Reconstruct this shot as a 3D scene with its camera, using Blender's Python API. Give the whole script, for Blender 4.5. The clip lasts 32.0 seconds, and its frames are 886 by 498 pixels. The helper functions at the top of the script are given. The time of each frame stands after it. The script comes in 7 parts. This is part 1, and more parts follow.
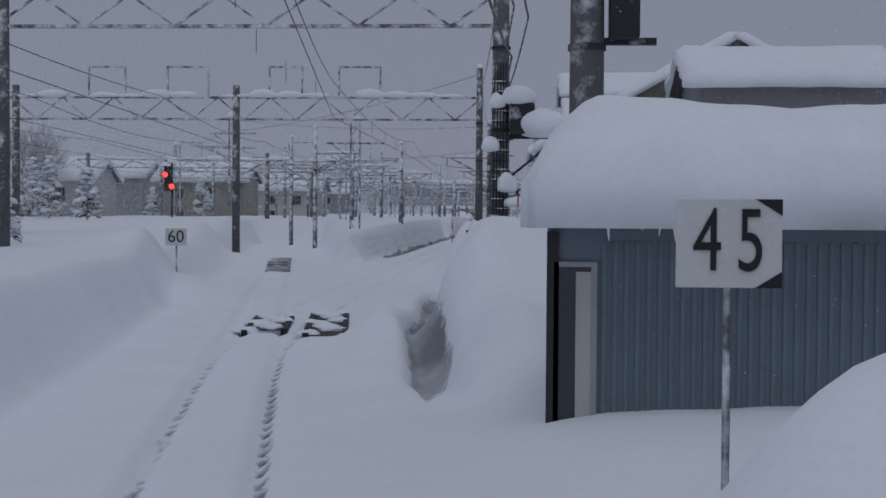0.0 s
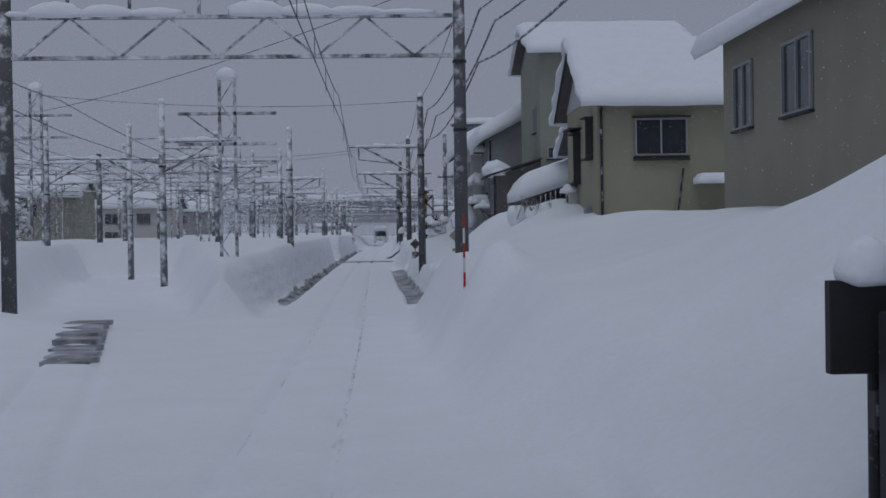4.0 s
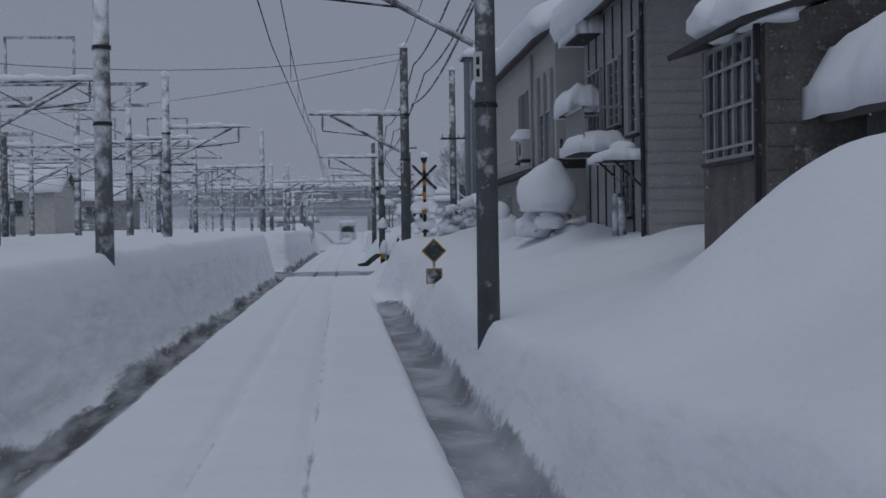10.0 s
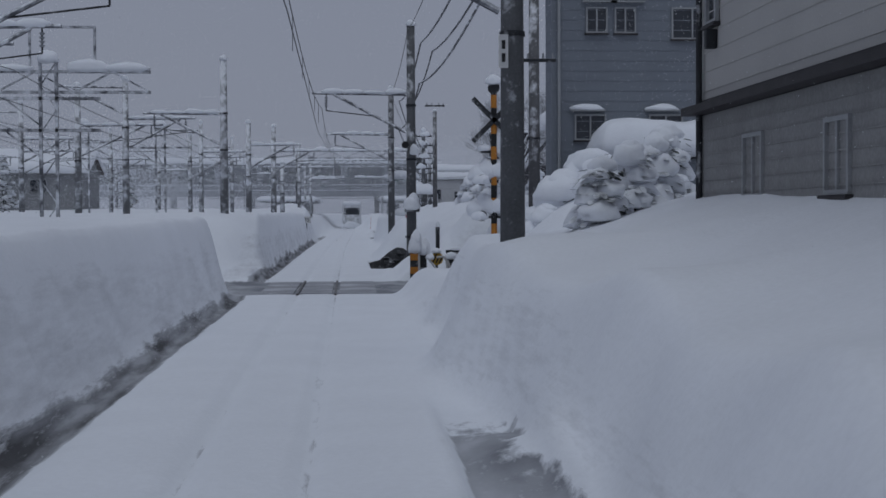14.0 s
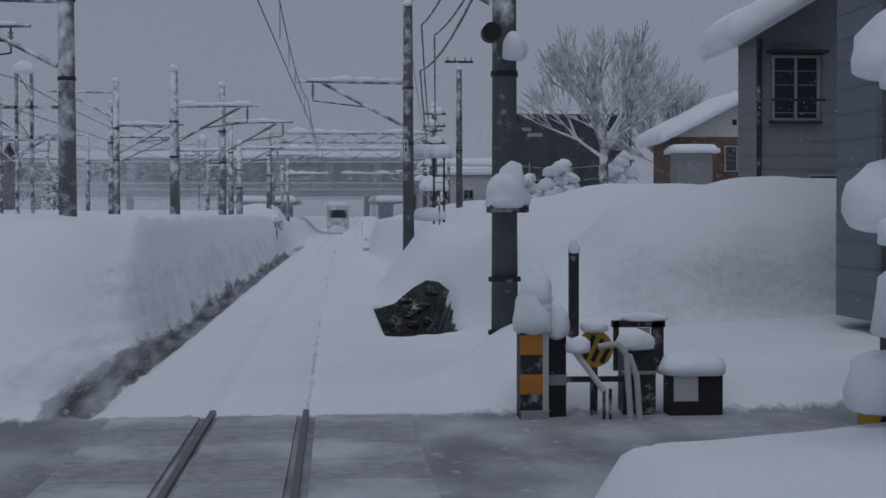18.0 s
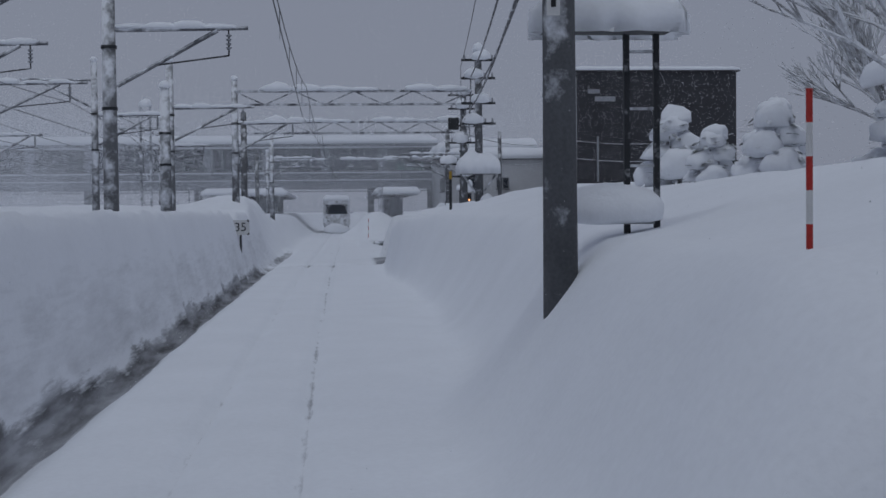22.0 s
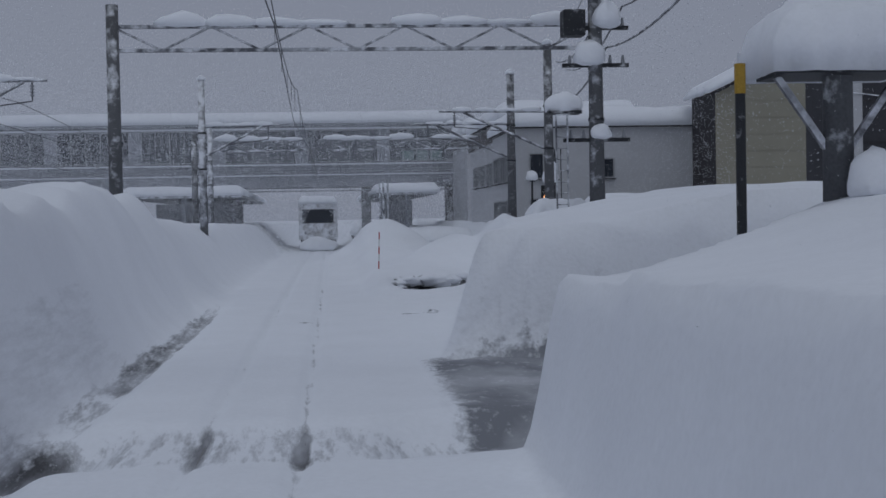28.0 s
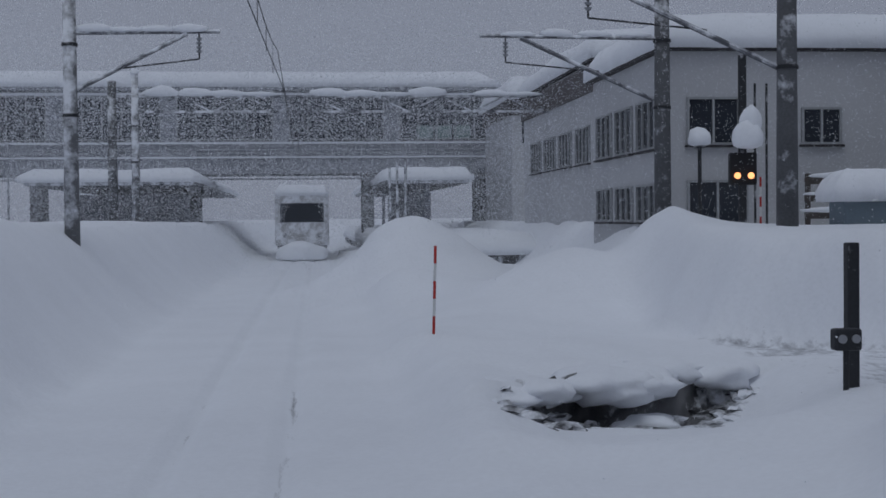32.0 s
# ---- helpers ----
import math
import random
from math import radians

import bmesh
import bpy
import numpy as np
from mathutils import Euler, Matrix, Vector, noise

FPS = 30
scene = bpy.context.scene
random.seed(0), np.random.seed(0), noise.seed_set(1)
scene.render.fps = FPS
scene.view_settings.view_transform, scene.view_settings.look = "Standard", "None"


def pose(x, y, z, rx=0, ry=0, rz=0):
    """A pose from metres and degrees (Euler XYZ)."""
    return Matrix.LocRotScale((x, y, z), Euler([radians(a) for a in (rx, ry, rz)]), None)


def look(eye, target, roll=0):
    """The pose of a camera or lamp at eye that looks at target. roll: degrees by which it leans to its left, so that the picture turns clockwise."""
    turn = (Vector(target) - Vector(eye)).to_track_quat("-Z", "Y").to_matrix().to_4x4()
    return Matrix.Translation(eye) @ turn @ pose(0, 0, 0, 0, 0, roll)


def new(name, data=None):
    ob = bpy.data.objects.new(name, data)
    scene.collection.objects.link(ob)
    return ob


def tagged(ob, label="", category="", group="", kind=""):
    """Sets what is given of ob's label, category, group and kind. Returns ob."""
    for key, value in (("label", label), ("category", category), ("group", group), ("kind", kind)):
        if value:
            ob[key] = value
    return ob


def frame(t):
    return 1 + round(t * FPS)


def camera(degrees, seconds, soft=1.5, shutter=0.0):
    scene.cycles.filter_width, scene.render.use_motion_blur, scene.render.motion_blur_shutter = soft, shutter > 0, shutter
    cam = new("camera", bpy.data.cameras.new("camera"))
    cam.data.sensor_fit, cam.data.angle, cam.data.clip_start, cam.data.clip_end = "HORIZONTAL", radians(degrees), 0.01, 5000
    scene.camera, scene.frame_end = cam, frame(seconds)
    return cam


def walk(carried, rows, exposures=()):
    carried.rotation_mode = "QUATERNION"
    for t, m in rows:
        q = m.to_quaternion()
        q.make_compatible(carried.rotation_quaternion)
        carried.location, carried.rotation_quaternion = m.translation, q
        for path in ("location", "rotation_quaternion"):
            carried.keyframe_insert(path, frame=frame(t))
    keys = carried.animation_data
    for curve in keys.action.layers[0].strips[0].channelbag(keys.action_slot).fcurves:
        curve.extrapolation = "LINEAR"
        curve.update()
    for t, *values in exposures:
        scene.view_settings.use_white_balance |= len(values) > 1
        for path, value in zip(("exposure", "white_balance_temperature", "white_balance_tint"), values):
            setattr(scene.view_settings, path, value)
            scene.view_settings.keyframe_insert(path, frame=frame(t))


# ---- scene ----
cam = camera(36.2, 32.0, soft=1.6)
# eye on the right side of a slow train: seconds, x, y, z, yaw, pitch, roll; the track runs along +y, its centre 0.87 m left of the eye
PATH = [
    (0, 5.19, 0.00, 2.44, 3.26, -1.36, -0.40),
    (0.5, 4.58, 3.81, 2.42, 3.46, -1.39, 0.60),
    (1, 3.97, 7.61, 2.41, 3.93, -1.48, 0.87),
    (1.5, 3.34, 11.39, 2.39, 4.16, -1.40, 0.73),
    (2, 2.71, 15.11, 2.39, 4.24, -1.35, 1.08),
    (2.5, 2.11, 18.77, 2.39, 3.36, -0.57, 0.46),
    (3, 1.61, 22.36, 2.39, 1.78, 0.00, 0.08),
    (3.5, 1.25, 25.93, 2.39, -0.69, -0.48, 0.81),
    (5.5, 0.87, 40.29, 2.40, -5.55, -0.72, -0.36),
    (6, 0.88, 43.90, 2.41, -5.44, -0.91, 0.33),
    (6.5, 0.89, 47.53, 2.42, -5.18, -1.00, 0.42),
    (7, 0.90, 51.17, 2.42, -4.83, -0.97, 0.40),
    (7.5, 0.90, 54.81, 2.41, -4.44, -1.09, 0.24),
    (8, 0.90, 58.46, 2.41, -4.49, -1.08, 0.16),
    (8.5, 0.90, 62.11, 2.40, -4.26, -1.23, 0.75),
    (9, 0.89, 65.73, 2.39, -4.02, -1.30, 0.60),
    (9.5, 0.88, 69.33, 2.39, -4.02, -1.15, 0.43),
    (10, 0.87, 72.90, 2.38, -4.13, -0.82, 0.83),
    (10.5, 0.86, 76.48, 2.38, -4.06, -1.12, 0.75),
    (11, 0.85, 80.10, 2.38, -4.02, -1.02, 0.77),
    (11.5, 0.83, 83.76, 2.38, -4.09, -1.07, 0.74),
    (12, 0.81, 87.47, 2.38, -4.15, -1.09, 0.61),
    (12.5, 0.80, 91.23, 2.38, -4.19, -1.17, 0.42),
    (13, 0.79, 95.01, 2.38, -4.16, -1.24, 0.56),
    (13.5, 0.78, 98.79, 2.39, -4.15, -1.33, 0.62),
    (14, 0.76, 102.59, 2.41, -4.00, -1.53, 0.25),
    (14.5, 0.74, 106.37, 2.41, -3.92, -1.48, -0.45),
    (16.5, 0.69, 121.19, 2.39, -4.20, -1.30, 0.27),
    (17, 0.69, 124.81, 2.40, -4.35, -1.33, 0.23),
    (17.5, 0.70, 128.39, 2.40, -4.44, -1.41, 0.22),
    (18, 0.71, 131.94, 2.41, -4.63, -1.40, 0.13),
    (18.5, 0.71, 135.46, 2.42, -4.75, -1.49, 0.30),
    (19, 0.72, 138.96, 2.41, -4.76, -1.57, 0.13),
    (19.5, 0.73, 142.46, 2.39, -4.75, -1.80, 0.59),
    (20, 0.73, 146.00, 2.38, -4.70, -1.89, 0.48),
    (20.5, 0.74, 149.57, 2.38, -4.71, -1.82, 0.30),
    (21, 0.75, 153.17, 2.39, -4.79, -1.65, 1.15),
    (21.5, 0.76, 156.82, 2.40, -4.72, -1.58, 0.90),
    (22, 0.77, 160.49, 2.41, -4.70, -1.61, 0.60),
    (22.5, 0.77, 164.19, 2.41, -4.67, -1.44, 1.13),
    (23, 0.79, 167.88, 2.41, -4.83, -1.37, 0.85),
    (23.5, 0.80, 171.57, 2.40, -4.65, -1.29, 0.40),
    (24, 0.81, 175.25, 2.40, -4.76, -1.22, 0.27),
    (24.5, 0.83, 178.93, 2.40, -5.27, -1.25, 0.77),
    (26.5, 0.90, 193.55, 2.41, -5.43, -1.20, 0.55),
    (27, 0.93, 197.16, 2.41, -5.53, -1.24, 0.71),
    (27.5, 0.96, 200.76, 2.41, -5.50, -1.33, 0.77),
    (28, 0.99, 204.36, 2.41, -5.44, -1.32, 1.08),
    (28.5, 1.02, 207.96, 2.41, -5.34, -1.42, 1.32),
    (29, 1.06, 211.55, 2.41, -5.42, -1.37, 0.77),
    (29.5, 1.11, 215.10, 2.42, -5.53, -1.34, 0.40),
    (30, 1.16, 218.60, 2.41, -5.50, -1.45, 0.30),
    (30.5, 1.21, 222.05, 2.41, -5.58, -1.44, -0.27),
    (31, 1.26, 225.44, 2.39, -5.67, -1.41, 0.30),
    (31.5, 1.30, 228.79, 2.37, -5.64, -1.37, 0.50),
    (32, 1.35, 232.12, 2.35, -5.89, -1.31, 0.55),
]
walk(cam, [(t, pose(x, y, z, 90 + p, r, w)) for t, x, y, z, w, p, r in PATH])

# ---- light: snowfall under a closed grey sky ----
world = bpy.data.worlds.new("overcast")
scene.world = world
world.use_nodes = True
wt = world.node_tree
wt.nodes.clear()
w_out = wt.nodes.new("ShaderNodeOutputWorld")
w_bg = wt.nodes.new("ShaderNodeBackground")
w_sky = wt.nodes.new("ShaderNodeTexSky")
w_sky.sky_type = 'NISHITA'
w_sky.sun_disc = False
w_sky.sun_elevation = radians(42)
w_sky.sun_rotation = radians(150)
w_hsv = wt.nodes.new("ShaderNodeHueSaturation")
w_hsv.inputs["Saturation"].default_value = 0.25
w_hsv.inputs["Value"].default_value = 0.036
w_mix = wt.nodes.new("ShaderNodeMixRGB")
w_mix.inputs["Fac"].default_value = 0.85
w_mix.inputs["Color2"].default_value = (0.211, 0.237, 0.311, 1)
wt.links.new(w_sky.outputs[0], w_hsv.inputs["Color"])
wt.links.new(w_hsv.outputs[0], w_mix.inputs["Color1"])
wt.links.new(w_mix.outputs[0], w_bg.inputs["Color"])
wt.links.new(w_bg.outputs[0], w_out.inputs["Surface"])
w_bg.inputs["Strength"].default_value = 1.0
sun = new("sun", bpy.data.lights.new("sun", 'SUN'))
sun.data.energy = 0.57
sun.data.angle = radians(40)
sun.data.color = (0.87, 0.94, 1.0)
sun.matrix_world = look((0, 0, 60), (7, 22, 0))


# ---- materials ----
def mat(name, base, rough=0.8, metal=0.0, var=0.15, scale=3.0, fine=40.0, bump=0.1, snow=0.0, tint=None, stripes=None, spec=0.3):
    """Base colour varied at two scales, fine relief, snow blown onto the side that faces the weather."""
    m = bpy.data.materials.new(name)
    m.use_nodes = True
    nt = m.node_tree
    b = nt.nodes["Principled BSDF"]
    b.inputs["Roughness"].default_value = rough
    b.inputs["Metallic"].default_value = metal
    b.inputs["Specular IOR Level"].default_value = spec
    L = nt.links.new
    co = nt.nodes.new("ShaderNodeTexCoord")
    n1 = nt.nodes.new("ShaderNodeTexNoise")
    n1.inputs["Scale"].default_value = scale
    n1.inputs["Detail"].default_value = 5
    n2 = nt.nodes.new("ShaderNodeTexNoise")
    n2.inputs["Scale"].default_value = fine
    n2.inputs["Detail"].default_value = 3
    L(co.outputs["Object"], n1.inputs["Vector"])
    L(co.outputs["Object"], n2.inputs["Vector"])
    add = nt.nodes.new("ShaderNodeMath")
    add.operation = 'ADD'
    L(n1.outputs["Fac"], add.inputs[0])
    L(n2.outputs["Fac"], add.inputs[1])
    mr = nt.nodes.new("ShaderNodeMapRange")
    mr.inputs["From Min"].default_value = 0.7
    mr.inputs["From Max"].default_value = 1.3
    mr.inputs["To Min"].default_value = 1 - var
    mr.inputs["To Max"].default_value = 1 + var
    L(add.outputs[0], mr.inputs["Value"])
    mul = nt.nodes.new("ShaderNodeMixRGB")
    mul.blend_type = 'MULTIPLY'
    mul.inputs["Fac"].default_value = 1
    mul.inputs["Color1"].default_value = (*base, 1)
    L(mr.outputs[0], mul.inputs["Color2"])
    last = mul.outputs[0]
    if tint:
        mx = nt.nodes.new("ShaderNodeMixRGB")
        mx.inputs["Color2"].default_value = (*tint, 1)
        r2 = nt.nodes.new("ShaderNodeMapRange")
        r2.inputs["From Min"].default_value = 0.5
        r2.inputs["From Max"].default_value = 0.7
        L(n1.outputs["Fac"], r2.inputs["Value"])
        L(r2.outputs[0], mx.inputs["Fac"])
        L(last, mx.inputs["Color1"])
        last = mx.outputs[0]
    if snow > 0:
        ge = nt.nodes.new("ShaderNodeNewGeometry")
        dt = nt.nodes.new("ShaderNodeVectorMath")
        dt.operation = 'DOT_PRODUCT'
        dt.inputs[1].default_value = (-0.35, -0.75, 0.75)
        L(ge.outputs["Normal"], dt.inputs[0])
        n3 = nt.nodes.new("ShaderNodeTexNoise")
        n3.inputs["Scale"].default_value = 2.6
        n3.inputs["Detail"].default_value = 6
        n3.inputs["Roughness"].default_value = 0.65
        L(ge.outputs["Position"], n3.inputs["Vector"])
        s1 = nt.nodes.new("ShaderNodeMath")
        s1.operation = 'MULTIPLY_ADD'
        s1.inputs[1].default_value = 0.16
        L(dt.outputs["Value"], s1.inputs[0])
        L(n3.outputs["Fac"], s1.inputs[2])
        r3 = nt.nodes.new("ShaderNodeMapRange")
        r3.inputs["From Min"].default_value = 0.74 - 0.32 * snow
        r3.inputs["From Max"].default_value = 0.96 - 0.32 * snow
        L(s1.outputs[0], r3.inputs["Value"])
        mx = nt.nodes.new("ShaderNodeMixRGB")
        mx.inputs["Color2"].default_value = (0.82, 0.84, 0.88, 1)
        L(r3.outputs[0], mx.inputs["Fac"])
        L(last, mx.inputs["Color1"])
        last = mx.outputs[0]
    L(last, b.inputs["Base Color"])
    bp = nt.nodes.new("ShaderNodeBump")
    bp.inputs["Strength"].default_value = bump
    bp.inputs["Distance"].default_value = 0.03
    L(add.outputs[0], bp.inputs["Height"])
    L(bp.outputs[0], b.inputs["Normal"])
    return m


def ground_snow():
    """Fresh snow; the point attributes mix in greyed snow, slush, mud, stone and painted shade, with ragged edges."""
    m = mat("ground_snow", (0.83, 0.85, 0.89), 0.75, var=0.03, scale=0.8, fine=14, bump=0.3, spec=0.2)
    nt = m.node_tree
    L = nt.links.new
    b = nt.nodes["Principled BSDF"]
    last = b.inputs["Base Color"].links[0].from_socket
    tc = nt.nodes.new("ShaderNodeTexCoord")
    for name, c1, c2, sc, rough in (("grime_shade", (0.50, 0.51, 0.535), (0.68, 0.695, 0.73), 1.3, 0.7), ("dirt_shade", (0.09, 0.09, 0.095), (0.44, 0.45, 0.48), 3.5, 0.7), ("wet", (0.22, 0.228, 0.25), (0.48, 0.49, 0.52), 1.1, 0.4), ("stone", (0.028, 0.029, 0.032), (0.15, 0.15, 0.155), 3.4, 0.8)):
        at = nt.nodes.new("ShaderNodeAttribute")
        at.attribute_name = name
        co = nt.nodes.new("ShaderNodeMapping")
        co.inputs["Scale"].default_value = (1.0, 0.14, 1.3) if name in ("grime_shade", "dirt_shade") else (0.8, 0.5, 0.8)
        L(tc.outputs["Object"], co.inputs["Vector"])
        n = nt.nodes.new("ShaderNodeTexNoise")
        n.inputs["Scale"].default_value = 7.0
        n.inputs["Detail"].default_value = 6
        n.inputs["Roughness"].default_value = 0.7
        L(co.outputs["Vector"], n.inputs["Vector"])
        ad = nt.nodes.new("ShaderNodeMath")
        ad.operation = 'ADD'
        L(at.outputs["Fac"], ad.inputs[0])
        L(n.outputs["Fac"], ad.inputs[1])
        mr = nt.nodes.new("ShaderNodeMapRange")
        mr.inputs["From Min"].default_value = 0.70 if name == "grime_shade" else 0.86
        mr.inputs["From Max"].default_value = 1.36 if name == "grime_shade" else 1.14
        L(ad.outputs[0], mr.inputs["Value"])
        n2 = nt.nodes.new("ShaderNodeTexNoise")
        n2.inputs["Scale"].default_value = sc
        n2.inputs["Detail"].default_value = 7
        L(co.outputs["Vector"], n2.inputs["Vector"])
        r2 = nt.nodes.new("ShaderNodeMapRange")
        r2.inputs["From Min"].default_value = 0.38
        r2.inputs["From Max"].default_value = 0.66
        L(n2.outputs["Fac"], r2.inputs["Value"])
        c = nt.nodes.new("ShaderNodeMixRGB")
        c.inputs["Color1"].default_value = (*c1, 1)
        c.inputs["Color2"].default_value = (*c2, 1)
        L(r2.outputs[0], c.inputs["Fac"])
        mx = nt.nodes.new("ShaderNodeMixRGB")
        L(mr.outputs[0], mx.inputs["Fac"])
        L(last, mx.inputs["Color1"])
        L(c.outputs[0], mx.inputs["Color2"])
        last = mx.outputs[0]
    L(last, b.inputs["Base Color"])
    return m


GROUND = ground_snow()
CAP = mat("settled_snow", (0.84, 0.86, 0.90), 0.75, var=0.03, scale=2.0, fine=18, bump=0.2, spec=0.2)
WETROAD = mat("wet_road", (0.20, 0.205, 0.22), 0.45, var=0.4, scale=1.2, fine=8, bump=0.3, tint=(0.50, 0.51, 0.54), spec=0.4)
SLUSH = mat("slush_on_concrete", (0.33, 0.335, 0.36), 0.5, var=0.3, scale=0.9, fine=9, bump=0.35, tint=(0.56, 0.57, 0.60), spec=0.4)
CONC = mat("pole_concrete", (0.115, 0.118, 0.125), 0.85, var=0.2, scale=1.5, fine=25, bump=0.15, snow=0.36)
CONCBARE = mat("bare_concrete", (0.13, 0.13, 0.135), 0.85, var=0.2, scale=1.5, fine=25, bump=0.15, snow=0.35)
# far masts: extra snow and a paler base stand in for distance haze
FARCONC = mat("snowy_hazed_concrete", (0.16, 0.163, 0.17), 0.85, var=0.2, scale=1.5, fine=25, bump=0.15, snow=0.8)
# bridge cladding paled to carry the snowfall haze in its colour
BRIDGE = mat("haze_greyed_cladding", (0.25, 0.26, 0.29), 0.8, var=0.25, scale=0.5, fine=6)
STEEL = mat("galvanised_steel", (0.12, 0.125, 0.14), 0.6, metal=0.3, var=0.2, fine=30, snow=0.72)
DARK = mat("dark_fitting", (0.03, 0.032, 0.036), 0.6, var=0.2, snow=0.22)
WIRE = mat("wire", (0.05, 0.052, 0.058), 0.6, snow=0.4)
CABLE = mat("snowy_cable", (0.10, 0.10, 0.11), 0.7, snow=0.95)
RAIL = mat("rail_steel", (0.16, 0.15, 0.15), 0.45, metal=0.7, var=0.2)
TIMBER = mat("weathered_timber", (0.09, 0.08, 0.075), 0.85, var=0.35, scale=5, bump=0.3)
GLASS = mat("window_glass", (0.035, 0.04, 0.05), 0.12, var=0.2, scale=0.6, bump=0.02, spec=0.6)
ALU = mat("window_frame", (0.34, 0.35, 0.36), 0.5, var=0.08)
BEIGE = mat("beige_render", (0.33, 0.315, 0.235), 0.9, var=0.07, scale=0.7, fine=30, bump=0.15)
GREEN = mat("grey_green_render", (0.27, 0.28, 0.235), 0.9, var=0.08, scale=0.6, fine=30, bump=0.15)
GREYW = mat("grey_siding", (0.25, 0.255, 0.265), 0.85, var=0.1, scale=0.8, fine=30)
BROWN = mat("brown_boarding", (0.15, 0.138, 0.13), 0.9, var=0.3, scale=2, fine=18, bump=0.3, snow=0.15)
OLDW = mat("old_grey_boarding", (0.34, 0.34, 0.345), 0.9, var=0.14, scale=1.5, fine=18, bump=0.3)
DARKCLAD = mat("grey_boarding", (0.29, 0.288, 0.285), 0.9, var=0.15, scale=1.5, fine=20)
PALEG = mat("pale_grey_panel", (0.50, 0.505, 0.52), 0.85, var=0.07, scale=0.6, fine=20)
PALE = mat("pale_render", (0.48, 0.47, 0.455), 0.9, var=0.06, scale=0.8, fine=30)
TANW = mat("tan_siding", (0.30, 0.285, 0.23), 0.9, var=0.08, scale=0.8, fine=30)
SLATE = mat("blue_grey_siding", (0.20, 0.22, 0.25), 0.8, var=0.08, scale=0.5, fine=20)
CORR = mat("blue_grey_sheet", (0.17, 0.215, 0.25), 0.6, var=0.1, scale=1.5, fine=20)
BLACKB = mat("dark_brown_cladding", (0.05, 0.05, 0.056), 0.75, var=0.2, scale=0.6, fine=12)
BRICKW = mat("brick_brown_wall", (0.17, 0.10, 0.085), 0.9, var=0.2, scale=2, fine=24, bump=0.3)
TRIM = mat("dark_trim", (0.045, 0.042, 0.045), 0.7, var=0.2)
ROOF = mat("roof_sheet", (0.10, 0.09, 0.09), 0.6, var=0.2)
YELLOW = mat("yellow_paint", (0.42, 0.26, 0.04), 0.6, var=0.15)
ORANGE = mat("faded_orange_paint", (0.50, 0.20, 0.035), 0.65, var=0.2)
BLACK = mat("black_paint", (0.02, 0.02, 0.022), 0.6, var=0.2)
RED = mat("red_paint", (0.42, 0.035, 0.03), 0.6, var=0.2)
WHITE = mat("white_paint", (0.62, 0.62, 0.62), 0.6, var=0.06)
PLATE = mat("sign_back_grey", (0.28, 0.29, 0.31), 0.5, var=0.08)
DKPLATE = mat("sign_face_dark", (0.05, 0.055, 0.062), 0.5, var=0.3, snow=0.3)
BARK = mat("bark", (0.055, 0.05, 0.048), 0.9, var=0.3, scale=6, bump=0.4, snow=0.72)
TWIG = mat("snowy_twig", (0.24, 0.235, 0.24), 0.9, var=0.3, scale=6, snow=0.95)
LEAF = mat("evergreen_leaf", (0.05, 0.06, 0.055), 0.8, var=0.3, snow=0.75)
STONE = mat("wet_stone", (0.08, 0.08, 0.085), 0.7, var=0.5, scale=2, fine=8, bump=0.6, snow=0.75)
DARKSTONE = mat("dark_wet_stone", (0.075, 0.076, 0.08), 0.6, var=0.45, scale=3, fine=12, bump=0.5, snow=0.1)
TRAINW = mat("train_paint", (0.42, 0.42, 0.43), 0.5, var=0.08, snow=0.7)
BLIND = mat("pale_green_blind", (0.20, 0.27, 0.26), 0.7, var=0.1)


def glow(name, colour, strength):
    m = bpy.data.materials.new(name)
    m.use_nodes = True
    b = m.node_tree.nodes["Principled BSDF"]
    b.inputs["Base Color"].default_value = (*colour, 1)
    b.inputs["Emission Color"].default_value = (*colour, 1)
    b.inputs["Emission Strength"].default_value = strength
    return m


REDLAMP = glow("red_signal_glow", (1.0, 0.05, 0.04), 2.2)
AMBER = glow("amber_lamp_glow", (1.0, 0.42, 0.16), 1.6)


# ---- mesh helpers ----
def part(name, bm, material, parent=None, label="", smooth=False):
    me = bpy.data.meshes.new(name)
    bm.to_mesh(me)
    bm.free()
    for m in (material if isinstance(material, (list, tuple)) else (material,)):
        me.materials.append(m)
    if smooth:
        for p in me.polygons:
            p.use_smooth = True
    ob = new(name, me)
    if parent is not None:
        ob.parent = parent
    if label:
        ob["label"] = label
    return ob


def thing(name, x, y, z, label, category, group="", rz=0.0, kind=""):
    ob = new(name)
    ob.empty_display_size = 0.2
    ob.matrix_basis = pose(x, y, z, 0, 0, rz)
    return tagged(ob, label, category, group, kind)


def box(bm, x0, y0, z0, x1, y1, z1, bevel=0.0, mi=0):
    r = bmesh.ops.create_cube(bm, size=1, matrix=Matrix.LocRotScale(((x0 + x1) / 2, (y0 + y1) / 2, (z0 + z1) / 2), None, (abs(x1 - x0), abs(y1 - y0), abs(z1 - z0))))
    for f in {f for v in r["verts"] for f in v.link_faces}:
        f.material_index = mi
    if bevel:
        bmesh.ops.bevel(bm, geom=list({e for v in r["verts"] for e in v.link_edges}), offset=bevel, segments=2, affect='EDGES', profile=0.6)
    return bm


def boxm(*a, **k):
    return box(bmesh.new(), *a, **k)


